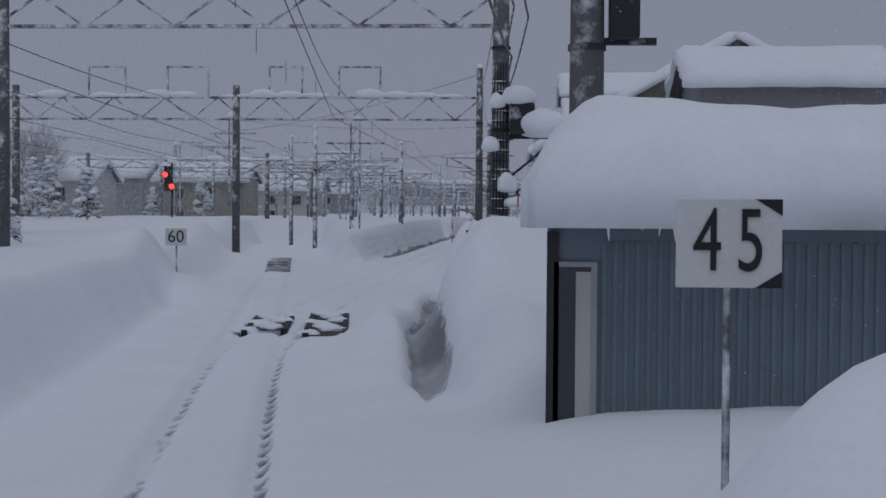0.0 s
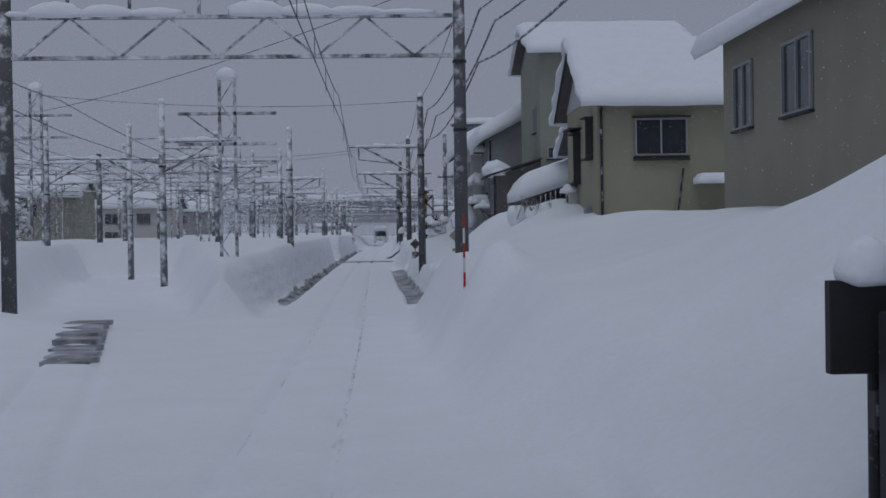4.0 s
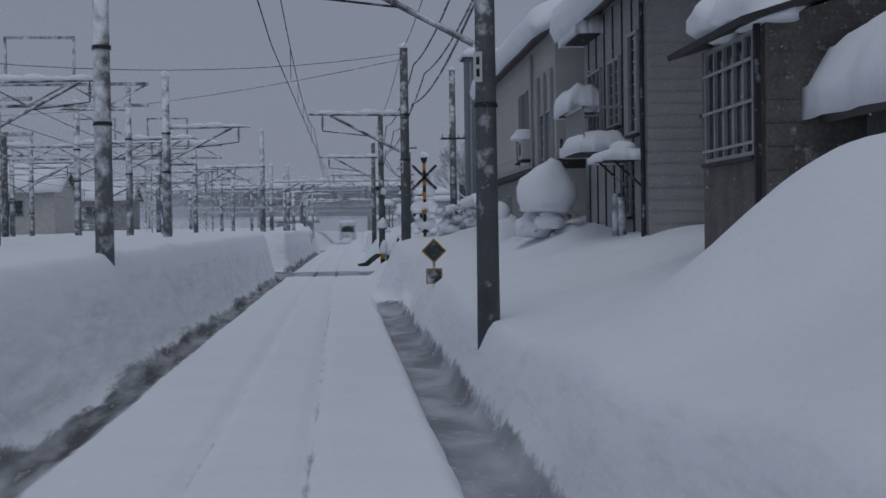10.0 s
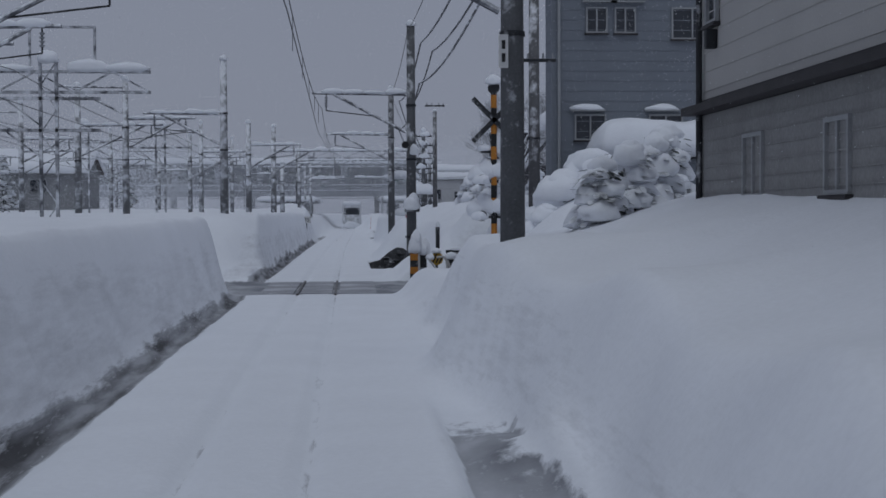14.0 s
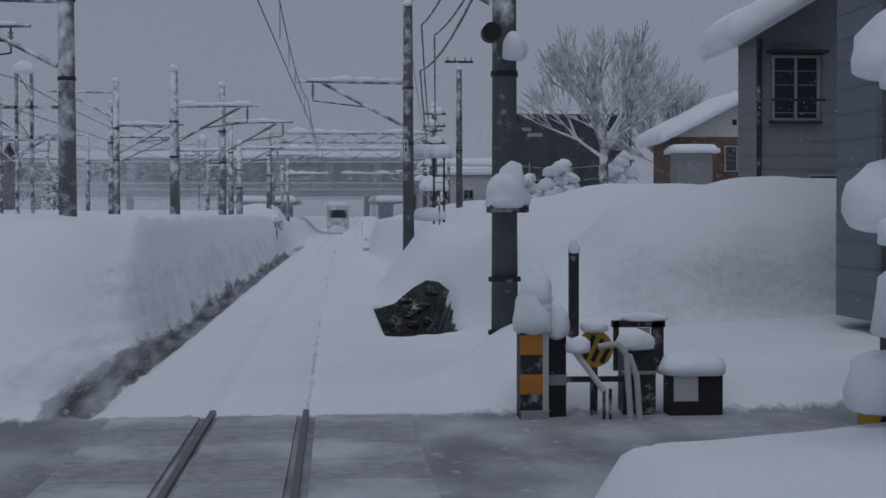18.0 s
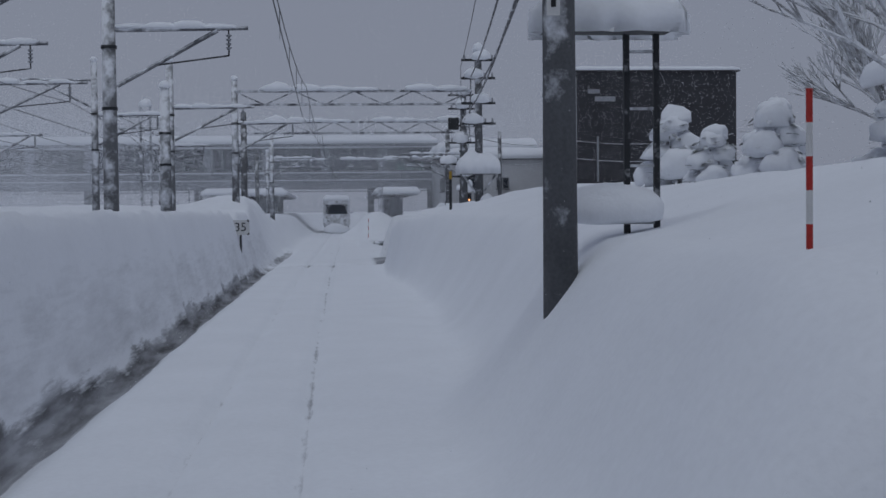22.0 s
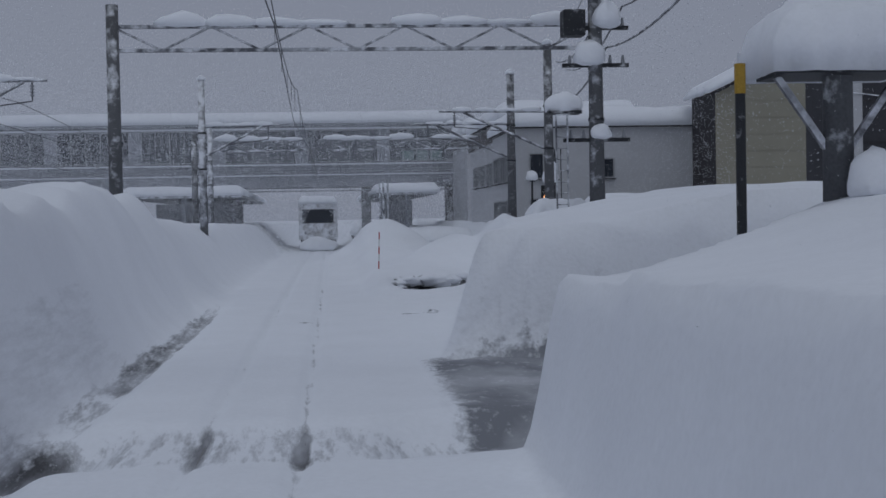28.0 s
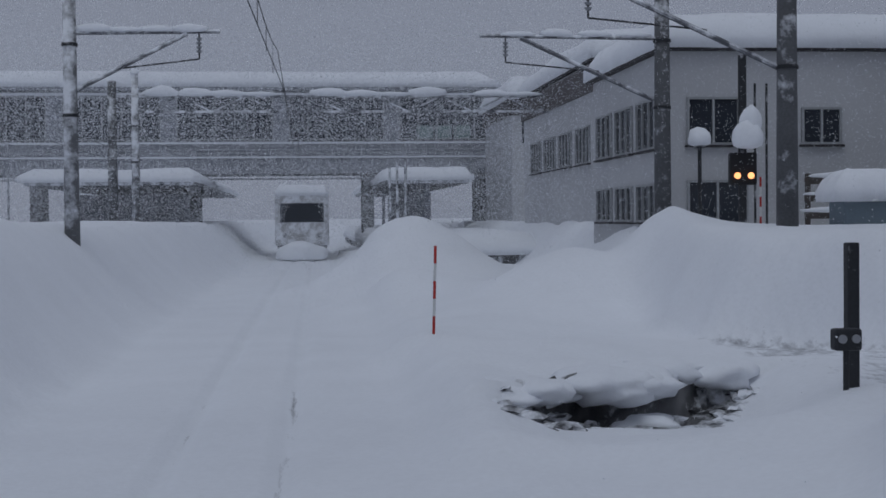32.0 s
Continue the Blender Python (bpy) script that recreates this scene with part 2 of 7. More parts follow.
def tube(bm, a, b, r, r2=None, n=10):
    """A round bar from a to b."""
    a, b = Vector(a), Vector(b)
    d = b - a
    m = Matrix.Translation((a + b) / 2) @ d.to_track_quat('Z', 'Y').to_matrix().to_4x4()
    bmesh.ops.create_cone(bm, cap_ends=True, segments=n, radius1=r, radius2=r if r2 is None else r2, depth=d.length, matrix=m)
    return bm


def stick(bm, a, b, r, r2, n=4):
    """A cheap round bar without end caps, for twigs and thin wires."""
    q = (b - a).to_track_quat('Z', 'Y')
    rings = []
    for p, s in ((a, r), (b, r2)):
        rings.append([bm.verts.new(p + q @ Vector((math.cos(6.2832 * i / n) * s, math.sin(6.2832 * i / n) * s, 0))) for i in range(n)])
    for i in range(n):
        bm.faces.new((rings[0][i], rings[0][(i + 1) % n], rings[1][(i + 1) % n], rings[1][i]))


def wedge(pts, d):
    """A flat panel with the outline pts, moved by d to give it thickness."""
    bm = bmesh.new()
    a = [bm.verts.new(p) for p in pts]
    b = [bm.verts.new(Vector(p) + Vector(d)) for p in pts]
    bm.faces.new(a)
    bm.faces.new(b[::-1])
    for i in range(len(pts)):
        j = (i + 1) % len(pts)
        bm.faces.new((a[i], b[i], b[j], a[j]))
    bmesh.ops.recalc_face_normals(bm, faces=bm.faces)
    return bm


def bar(bm, a, b, w, h):
    """A square bar from a to b."""
    a, b = Vector(a), Vector(b)
    d = b - a
    m = Matrix.Translation((a + b) / 2) @ d.to_track_quat('Z', 'Y').to_matrix().to_4x4() @ Matrix.Diagonal((w, h, d.length, 1))
    bmesh.ops.create_cube(bm, size=1, matrix=m)
    return bm


def lump(bm, x, y, z, rx, ry, rz, seed=0, rough=0.22, sub=3, flat=True):
    """A soft pile of snow with a flattened underside."""
    r = bmesh.ops.create_icosphere(bm, subdivisions=sub, radius=1)
    off = Vector((seed * 7.31, seed * 3.17, seed * 1.73))
    for v in r["verts"]:
        k = 1 + rough * noise.noise(v.co * 1.3 + off) + 0.4 * rough * noise.noise(v.co * 3.1 + off)
        p = v.co * k
        if flat and p.z < -0.25:
            p.z = -0.25 + (p.z + 0.25) * 0.25
        v.co = Vector((x + p.x * rx, y + p.y * ry, z + (p.z + 0.25) * rz))
    return bm


def slab(bm, x0, y0, x1, y1, z, t, seed=0, nx=26, ny=26, over=0.25, z_at=None):
    """A thick pillow of snow lying on a roof; z_at(u, v) lifts its underside."""
    off = seed * 5.7
    top, bot = [], []
    for j in range(ny + 1):
        for i in range(nx + 1):
            u, v = i / nx, j / ny
            eu, ev = min(u, 1 - u) * (x1 - x0), min(v, 1 - v) * (y1 - y0)
            e = min(eu, ev)
            k = min(1.0, e / (0.55 * t + 0.05))
            k = math.sqrt(max(0.0, 1 - (1 - k) ** 2))
            wob = noise.noise(Vector((u * 3 + off, v * 3, 0))) * 0.16 + noise.noise(Vector((u * 9 + off, v * 9, 2))) * 0.05
            bulge = over * math.sin(min(1.0, k + 0.3) * math.pi) * 0.3
            zz = z_at(u, v) if z_at else 0.0
            x = x0 + u * (x1 - x0) + (u - 0.5) * bulge * 2 + (0.12 * noise.noise(Vector((v * 7, off, 1))) if u in (0, 1) else 0)
            y = y0 + v * (y1 - y0) + (v - 0.5) * bulge * 2 + (0.12 * noise.noise(Vector((u * 7, off, 4))) if v in (0, 1) else 0)
            top.append(bm.verts.new((x, y, z + zz + t * (0.32 + 0.68 * k) * (1 + wob))))
            bot.append(bm.verts.new((x, y, z + zz - 0.10 * (1 - k))))
    w = nx + 1
    for j in range(ny):
        for i in range(nx):
            a = j * w + i
            bm.faces.new((top[a], top[a + 1], top[a + w + 1], top[a + w]))
            bm.faces.new((bot[a], bot[a + w], bot[a + w + 1], bot[a + 1]))
    for i in range(nx):
        bm.faces.new((top[i + 1], top[i], bot[i], bot[i + 1]))
        a = ny * w + i
        bm.faces.new((top[a], top[a + 1], bot[a + 1], bot[a]))
    for j in range(ny):
        a = j * w
        bm.faces.new((top[a], top[a + w], bot[a + w], bot[a]))
        a = j * w + nx
        bm.faces.new((top[a + w], top[a], bot[a], bot[a + w]))
    return bm


# ---- plan ----
def sstep(a, b, x):
    k = np.clip((x - a) / (b - a), 0, 1)
    return k * k * (3 - 2 * k)


EYE_Y = np.array([r[2] for r in PATH])
EYE_X = np.array([r[1] for r in PATH])


def track_b(y):
    """Centre of the running track."""
    return np.where(y < EYE_Y[0], EYE_X[0] - 0.87 + (EYE_Y[0] - y) * 0.16, np.interp(y, EYE_Y, EYE_X) - 0.87 + np.maximum(0, y - EYE_Y[-1]) * 0.012)


def track_a(y):
    """Centre of the track that goes straight on at the turnout."""
    return 4.32 - 0.164 * y


def wobble(x, y, s, k):
    """Cheap smooth unevenness."""
    out = 0.0
    for o, w in ((0.42, 0.62), (0.97, 0.34), (2.3, 0.18)):
        px, py = x * s * o + 17.3 * k, y * s * o + 9.1 * k
        ix, iy = np.floor(px), np.floor(py)
        fx, fy = px - ix, py - iy
        fx, fy = fx * fx * (3 - 2 * fx), fy * fy * (3 - 2 * fy)

        def h(a, b):
            v = np.sin(a * 127.1 + b * 311.7 + k * 74.7) * 43758.5453
            return (v - np.floor(v)) * 2 - 1
        out = out + w * ((h(ix, iy) * (1 - fx) + h(ix + 1, iy) * fx) * (1 - fy) + (h(ix, iy + 1) * (1 - fx) + h(ix + 1, iy + 1) * fx) * fy)
    return out


def along(y, *pairs):
    """A height that changes along the track; pairs of distance and value."""
    return np.interp(y, [p[0] for p in pairs], [p[1] for p in pairs])


BED = 0.18


def ditch(x, y, u):
    """Where the open ditch under the right bank lies, 0 to 1."""
    return sstep(157.0, 158.2, y - 0.4 * (u - 2)) * (1 - sstep(165.4, 165.8, y)) * sstep(1.75, 1.95, u) * (1 - sstep(2.75, 3.5, u + 0.05 * (160 - y) + 0.15 * wobble(x, y, 1.0, 18)))


def snow_z(x, y):
    b, a = track_b(y), track_a(y)
    u = x - b
    # banks on the left and on the right: shoulder height, height farther out
    left = along(y, (-20, 1.5), (30, 1.5), (64, 1.4), (72, 1.7), (90, 2.0), (110, 2.15), (125, 2.2), (150, 2.4), (200, 2.45), (214, 2.4), (224, 2.6), (235, 2.9), (246, 2.7), (262, 2.3), (300, 2.2))
    left_wall = along(y, (-20, 0.6), (60, 0.5), (66, 0.6), (80, 0.55), (140, 0.35), (150, 0.22), (214, 0.3), (222, 0.45), (232, 0.95), (260, 1.3))
    da = np.where(y < 110, np.abs(x - a), 99.0)
    d_left = np.minimum(np.maximum(-u, 0), np.where(x < a, da, np.where((y < 66), 0, da)))
    zl = BED + (left - BED) * sstep(2.28, 2.28 + left_wall * 2.2, d_left + 0.16 * wobble(x, y, 0.5, 4))
    right = along(y, (-20, 0.7), (7, 0.5), (14, 0.5), (20, 1.1), (27, 1.2), (32, 0.6), (42, 0.65), (49, 1.7), (58, 1.9), (67.5, 1.9), (70.5, 1.25), (74, 1.05), (78, 1.0), (96, 1.0), (112, 1.3), (124, 1.9), (128, 1.7), (132, 0.9), (140, 0.85), (143, 0.6), (146, 0.55), (152, 0.6), (153.5, 1.3), (160, 1.5), (166.5, 1.7), (168, 2.1), (176, 2.05), (190, 2.05), (202, 2.2), (211, 2.1), (217, 1.8), (224, 1.8), (226, 2.15), (232, 2.2), (236, 1.7), (239, 1.2), (243, 0.95))
    far = along(y, (-20, 1.2), (7, 0.7), (14, 0.7), (20, 1.6), (30, 1.9), (40, 2.3), (50, 2.7), (66, 2.85), (78, 3.0), (88, 2.9), (96, 2.3), (110, 2.9), (122, 3.0), (130, 2.9), (135, 1.6), (143, 1.0), (146, 0.8), (152, 0.85), (154.5, 2.4), (160, 3.0), (166, 3.2), (180, 3.0), (198, 2.9), (205, 3.3), (212, 3.25), (217, 2.6), (222, 2.7), (226, 2.75), (232, 2.95), (236, 2.4), (239, 1.85), (243, 1.6))
    near_w = along(y, (-20, 1.2), (30, 1.4), (52, 1.2), (56, 0.9), (70, 0.85), (73.5, 0.3), (98, 0.35), (108, 0.6), (135, 0.7), (147, 0.7), (160, 1.1), (176, 1.3), (198, 1.2), (207, 0.35), (217, 0.3), (225, 0.3), (227, 0.8), (243, 0.9))
    start = along(y, (-20, 1.9), (20, 2.2), (26, 2.85), (40, 2.75), (46, 1.8), (60, 1.7), (69.5, 1.8), (73.5, 2.72), (115, 2.72), (121, 2.2), (137, 2.2), (146, 2.0), (148.5, 2.2), (151, 3.1), (157, 3.4), (165.5, 3.1), (166.5, 1.8), (175, 1.85), (179.5, 2.6), (184, 2.8), (198, 2.9), (208, 2.5), (217, 2.6), (225.5, 2.5), (230.6, 3.1), (237.6, 3.8), (241, 4.4), (243.5, 5.4))
    zr = BED + (right - BED) * sstep(start, start + near_w * 1.5, u + (0.10 + 0.34 * sstep(102, 108, y) * (1 - sstep(132, 136, y))) * wobble(x, y, 0.6, 2))
    zr = zr + np.maximum(0, far - right) * sstep(2.9, 8.5, u)
    # the side road cuts through the right bank, and beyond the next bank the side opens out
    bend = 0.3 * wobble(x, y, 0.9, 8)
    side = 217.0 + 0.9 * np.maximum(0, u - 3)
    open_r = sstep(side, side + 0.5, y + bend) * (1 - sstep(225.6, 226.1, y + bend + 0.5 * np.exp(-((u - 4.4) / 1.1) ** 2)))
    open_r = np.maximum(open_r, sstep(243.0, 244.3, y + bend))
    lowr = np.where(y < 230, 0.2, 0.55) + np.where(y < 230, 0.06, 0.25) * wobble(x, y, 0.55, 5)
    lowr = BED + (lowr - BED) * sstep(1.7, 2.6, u)
    rim = np.interp(y, [230, 243, 248, 252, 258, 264, 275], [30, 9.5, 9.0, 6.4, 6.2, 7.0, 8.0])
    lowr = lowr + (2.15 - lowr) * sstep(rim, rim + np.interp(y, [243, 250, 262], [1.5, 0.9, 2.0]), u + 0.3 * wobble(x, y, 0.7, 3))
    zr = zr * (1 - open_r) + lowr * open_r
    z = np.where(u < 0, zl, zr)
    # unevenness away from the tracks
    amp = sstep(2.3, 5, np.abs(u)) * 0.11 + 0.015
    z = z + amp * wobble(x, y, 0.45, 1) + 0.4 * amp * wobble(x, y, 1.5, 7)
    z = z + 0.022 * wobble(x, y, 1.3, 12) * sstep(2.6, 3.4, np.abs(u))
    rim_amp = np.exp(-((np.abs(u) - 2.7) / 0.6) ** 2) * sstep(60, 72, y)
    z = z + rim_amp * ((0.10 + 0.05 * sstep(96, 104, y) * (1 - sstep(134, 137, y)) * (u > 0)) * wobble(x, y, 1.7, 2) + 0.04 * wobble(x, y, 3.0, 5))
    # gutters beside the cleared track
    flat = sstep(1.82, 2.02, u + 0.05 * wobble(x, y, 1.1, 6)) * (1 - sstep(2.62, 2.85, u + 0.09 * wobble(x, y, 1.6, 9)))
    gut = along(y, (72.3, 0), (73.6, 0.3), (104, 0.34), (113, 0.28), (117, 0.2), (120, 0), (300, 0)) * flat
    gut = gut + along(y, (15, 0), (19, 0.45), (38, 0.5), (42, 0)) * np.exp(-((u - 2.8 + 0.16 * wobble(x, y, 0.9, 5)) / along(y, (19, 0.32), (30, 0.4), (38, 0.42), (42, 0.12))) ** 6)
    z = z + along(y, (14, 0), (19, 0.2), (31, 0.24), (35, 0.06), (42, 0)) * (np.exp(-((u - 2.0) / 0.4) ** 2) + 1.3 * np.exp(-((u - 3.75) / 0.5) ** 2)) * (1.0 + 0.9 * wobble(x, y, 1.5, 13))
    z = z + along(y, (18, 0), (21, 0.17), (31, 0.17), (36, 0)) * sstep(3.3, 3.9, u) * (1 - sstep(5.4, 6.6, u)) * wobble(x, y, 1.3, 15)
    gutl = along(y, (70, 0), (80, 0.12), (135, 0.15), (148, 0.2), (214, 0.18), (236, 0.14), (246, 0)) * np.exp(-((u + 2.1) / 0.25) ** 2)
    z = z - gut - gutl
    # low ruts over the rails
    for g in (-0.53, 0.53):
        z = z - 0.085 * np.exp(-((u - g) / 0.1) ** 2)
        z = z - np.where((y < 64), 0.085 * np.exp(-((x - a - g) / 0.1) ** 2), 0)
    # road at the level crossing, and the narrow gap farther on
    road = sstep(140.0, 140.8, y - 1.9 * sstep(1.9, 3.4, u) + 0.25 * wobble(x, y, 0.9, 3)) * (1 - sstep(147.2, 147.9, y + 0.2 * wobble(x, y, 1.1, 6)))
    z = z * (1 - road) + (0.14 + 0.01 * wobble(x, y, 2, 2)) * road
    gap = sstep(217.0, 217.5, y + 0.3 * wobble(x, y, 0.8, 3)) * (1 - sstep(219.3, 219.9, y + 0.3 * wobble(x, y, 0.9, 6))) * (1 - sstep(2.8, 3.6, u)) * sstep(-5.2, -4.2, u)
    z = z - gap * 0.42 * (0.35 + 0.65 * sstep(1.2, 1.8, np.abs(u))) * sstep(-1, 0.5, z)
    # the left bank begins again with a rounded end some way past the road
    begin = sstep(1.9, 2.5, -u) * sstep(146.6, 147.6, y) * (1 - sstep(149.5, 154.5, y + 0.8 * wobble(x, y, 0.5, 22) + 0.35 * u - 3.0 * np.exp(-((u + 2.2) / 1.3) ** 2)))
    z = z * (1 - begin) + (0.45 + 0.2 * wobble(x, y, 0.8, 23)) * begin
    # open ditch under the right bank
    pit = ditch(x, y, u)
    z = z * (1 - pit) + (-1.0) * pit
    # half-open stream under the snow before the station
    edge = 246.2 + 0.5 * (x - 3.2) + 0.45 * wobble(x, y, 0.9, 4)
    reach = sstep(2.6, 4.4, x) * (1 - sstep(5.6, 7.6, x)) * (0.85 + 0.3 * wobble(x, y, 1.0, 20))
    z = z + reach * sstep(edge - 3.6, edge - 1.2, y) * (1 - sstep(edge - 0.06, edge + 0.06, y)) * (-0.05 - z)
    z = z + reach * sstep(edge - 0.06, edge + 0.3, y) * (1 - sstep(edge + 1.2, edge + 3.5, y)) * (0.55 + 0.2 * wobble(x, y, 1.1, 14) - z)
    z = z - 0.3 * np.exp(-((y - 236.6 - 0.5 * (x - 3.0)) / 0.4) ** 2 - ((x - 3.1) / 0.6) ** 2)
    # cut face of the bank beyond the crossing road
    z = z + 1.0 * sstep(152.0, 152.6, y + 0.3 * wobble(x, y, 0.8, 17)) * (1 - sstep(152.8, 157.5, y)) * sstep(4.6, 5.6, u) * (1 - sstep(11, 14, u))
    # heaps
    for hx, hy, hz, hr in ((11.0, 44.5, 2.3, 4.2), (8.2, 38.5, 0.9, 2.3), (7.9, 32.0, 1.9, 1.9), (9.5, 33.5, 1.6, 2.6), (8.9, 27.4, 0.4, 1.8), (4.6, 24, 0.5, 1.2), (6.6, 79, 0.9, 3.4), (5.2, 73.5, 0.5, 2.0), (5.8, 86.4, 1.1, 1.9), (6.9, 6.1, 1.42, 1.15), (-2.9, 209.2, -1.2, 0.8), (2.85, 53.5, 0.7, 0.8), (4.1, 22.5, 0.7, 1.5), (5.6, 24.5, 0.7, 1.8), (5.4, 131.5, 0.8, 1.4), (6.9, 135.5, 1.5, 1.5), (3.8, 262, 0.7, 2.0), (6.7, 258.5, 1.2, 1.9), (4.4, 270.5, 1.9, 2.3), (2.7, 252, 0.25, 0.5), (-4.6, 226, 0.5, 1.6), (-4.2, 231, 0.4, 1.2), (-5.0, 236.5, 0.6, 1.8), (-3.9, 221.5, 0.4, 1.0), (-9, 60, 0.7, 4), (-14, 85, 0.5, 5), (-4.6, 36.4, 0.75, 1.7), (2.95, 149.4, 0.6, 0.8), (-3.7, 233.5, 0.5, 1.3), (-3.5, 241, 0.5, 1.6), (3.4, 110, 0.25, 1.0), (3.2, 115.5, 0.35, 1.2), (3.3, 121, 0.3, 1.1), (3.2, 128, 0.25, 1.0)):
        z = z + hz * np.exp(-(((x - hx) ** 2 + (y - hy) ** 2) / hr ** 2))
    return z



# ---- ground ----
def axis(*spans):
    out = []
    for a, b, s in spans:
        out += list(np.arange(a, b - s * 0.5, s))
    return np.array(out + [spans[-1][1]])


GX = axis((-1500, -300, 200), (-300, -60, 30), (-60, -20, 2.5), (-20, -5, 0.5), (-5, 6.4, 0.09), (6.4, 9, 0.15), (9, 16, 0.4), (16, 40, 2), (40, 300, 26), (300, 1500, 200))
GY = axis((-300, -20, 40), (-20, -2, 1.0), (-2, 235, 0.2), (235, 243, 0.25), (243, 251, 0.12), (251, 262, 0.3), (262, 330, 0.7), (330, 450, 8), (450, 2000, 150))
gx, gy = np.meshgrid(GX, GY)
gz = snow_z(gx, gy)
gu = gx - track_b(gy)
nxg, nyg = len(GX), len(GY)
verts = np.stack([gx.ravel(), gy.ravel(), gz.ravel()], 1)
idx = np.arange(nxg * nyg).reshape(nyg, nxg)
faces = np.stack([idx[:-1, :-1].ravel(), idx[:-1, 1:].ravel(), idx[1:, 1:].ravel(), idx[1:, :-1].ravel()], 1)
me = bpy.data.meshes.new("ground")
me.from_pydata(verts.tolist(), [], faces.tolist())
me.materials.append(GROUND)
wv = 0.10 * wobble(gx, gy, 0.8, 3)
low = 1 - sstep(0.22, 0.42, gz)
dirt_shade = sstep(-2.52, -2.30, gu + wv) * (1 - sstep(-2.05, -1.80, gu + wv)) * (1 - sstep(0.32, 0.55, gz)) * sstep(70, 76, gy) * (1 - sstep(232, 246, gy)) * (0.72 + 0.5 * sstep(212, 216, gy) * (wobble(gx, gy, 0.25, 19) - 0.35))
dirt_shade = dirt_shade + 0.10 * sstep(-3.0, -2.7, gu + wv) * (1 - sstep(-2.4, -2.2, gu)) * sstep(66, 70, gy) * (1 - sstep(92, 104, gy)) * (1 - sstep(0.6, 1.2, gz))
dirt_shade = dirt_shade + 0.16 * sstep(1.84, 2.0, gu + wv) * (1 - sstep(2.0, 2.12, gu + wv)) * sstep(73, 75, gy) * (1 - sstep(116, 119, gy)) * (1.0 + 0.8 * wobble(gx, gy, 0.35, 9))
dirt_shade = dirt_shade + sstep(217.2, 217.8, gy) * (1 - sstep(219.3, 219.9, gy)) * (1 - sstep(2.6, 3.4, np.abs(gu))) * 0.4 * low
# rail ruts: shade of the dips painted in, stronger along the right rail
for g in (-0.53, 0.53):
    dirt_shade = dirt_shade + (0.36 + 0.12 * (g > 0)) * np.exp(-((gu - g) / 0.07) ** 2) * (gy < 250) + 0.3 * np.exp(-((gx - track_a(gy) - g) / 0.07) ** 2) * (gy < 60)
wet = sstep(140.2, 140.9, gy) * (1 - sstep(147.1, 147.8, gy)) * (1 - sstep(22, 38, np.abs(gx))) * 0.72 * (1 - sstep(0.16, 0.30, gz))
# side-road bay: slush, with the hollow's shade put into the colour too
wet = wet + 0.7 * sstep(217.4, 218.2, gy) * (1 - sstep(225.2, 226.2, gy)) * sstep(1.9, 2.6, gu) * (1 - sstep(0.4, 0.7, gz))
wet = wet + 0.72 * sstep(1.86, 2.0, gu) * (1 - sstep(2.7, 2.95, gu)) * sstep(73.2, 74, gy) * (1 - sstep(116, 119, gy)) * (1 - sstep(0.12, 0.3, gz))
# turnout trench: grey slush floor, darkened further for its deep shadow
wet = wet + 0.78 * np.exp(-((gu - 2.8 + 0.16 * wobble(gx, gy, 0.9, 5)) / along(gy, (19, 0.32), (30, 0.4), (38, 0.42), (42, 0.12))) ** 8) * sstep(17, 20, gy) * (1 - sstep(39, 41.5, gy))
wet = wet + 0.5 * sstep(243.5, 244.6, gy) * (1 - sstep(254, 257, gy)) * sstep(6.6, 7.6, gx) * (1 - sstep(0.45, 0.8, gz))
edge = 246.2 + 0.5 * (gx - 3.2) + 0.45 * wobble(gx, gy, 0.9, 4)
# dark wet stones, with shade under the overhanging far lip painted alike
strip = 1.3 * sstep(edge - 0.9 + 0.3 * wobble(gx, gy, 0.8, 3), edge - 0.5, gy) * (1 - sstep(edge + 0.05, edge + 0.3, gy)) * sstep(3.2, 4.0, gx) * (1 - sstep(6.1, 6.9, gx)) * (0.85 + 0.35 * wobble(gx, gy, 1.4, 21))
strip = strip + np.exp(-((gy - 236.6 - 0.5 * (gx - 3.0)) / 0.3) ** 2 - ((gx - 3.1) / 0.5) ** 2) + 0.9 * np.exp(-((gx - 0.75) / 0.22) ** 2 - ((gy - 234) / 0.3) ** 2)
stone = 0.6 * strip + 0.5 * np.exp(-((gx - 3.4) / 0.25) ** 2 - ((gy - 71.3) / 0.3) ** 2) + 1.6 * sstep(0.06, 0.2, ditch(gx, gy, gu))
# ploughed faces greyed in layers: old dirty snow plus painted-in shade
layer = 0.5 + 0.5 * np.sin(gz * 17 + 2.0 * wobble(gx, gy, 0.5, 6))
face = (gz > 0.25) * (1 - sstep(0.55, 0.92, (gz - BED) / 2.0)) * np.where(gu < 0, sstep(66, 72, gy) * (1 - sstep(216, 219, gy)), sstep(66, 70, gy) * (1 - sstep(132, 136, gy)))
grime_shade = np.where(gu > 0, 0.6, 1.0) * face * (1 - sstep(3.0, 3.5, np.abs(gu))) * (0.26 + 0.22 * layer + 0.13 * wobble(gx, gy, 0.6, 11))
# cut face beyond the crossing: grime and the face's shade in one tone
grime_shade = grime_shade + 0.5 * sstep(151.6, 152.2, gy) * (1 - sstep(152.8, 153.6, gy)) * sstep(4.4, 5.6, gu) * (1 - sstep(10, 12, gu)) * (1 - sstep(1.6, 2.2, gz))
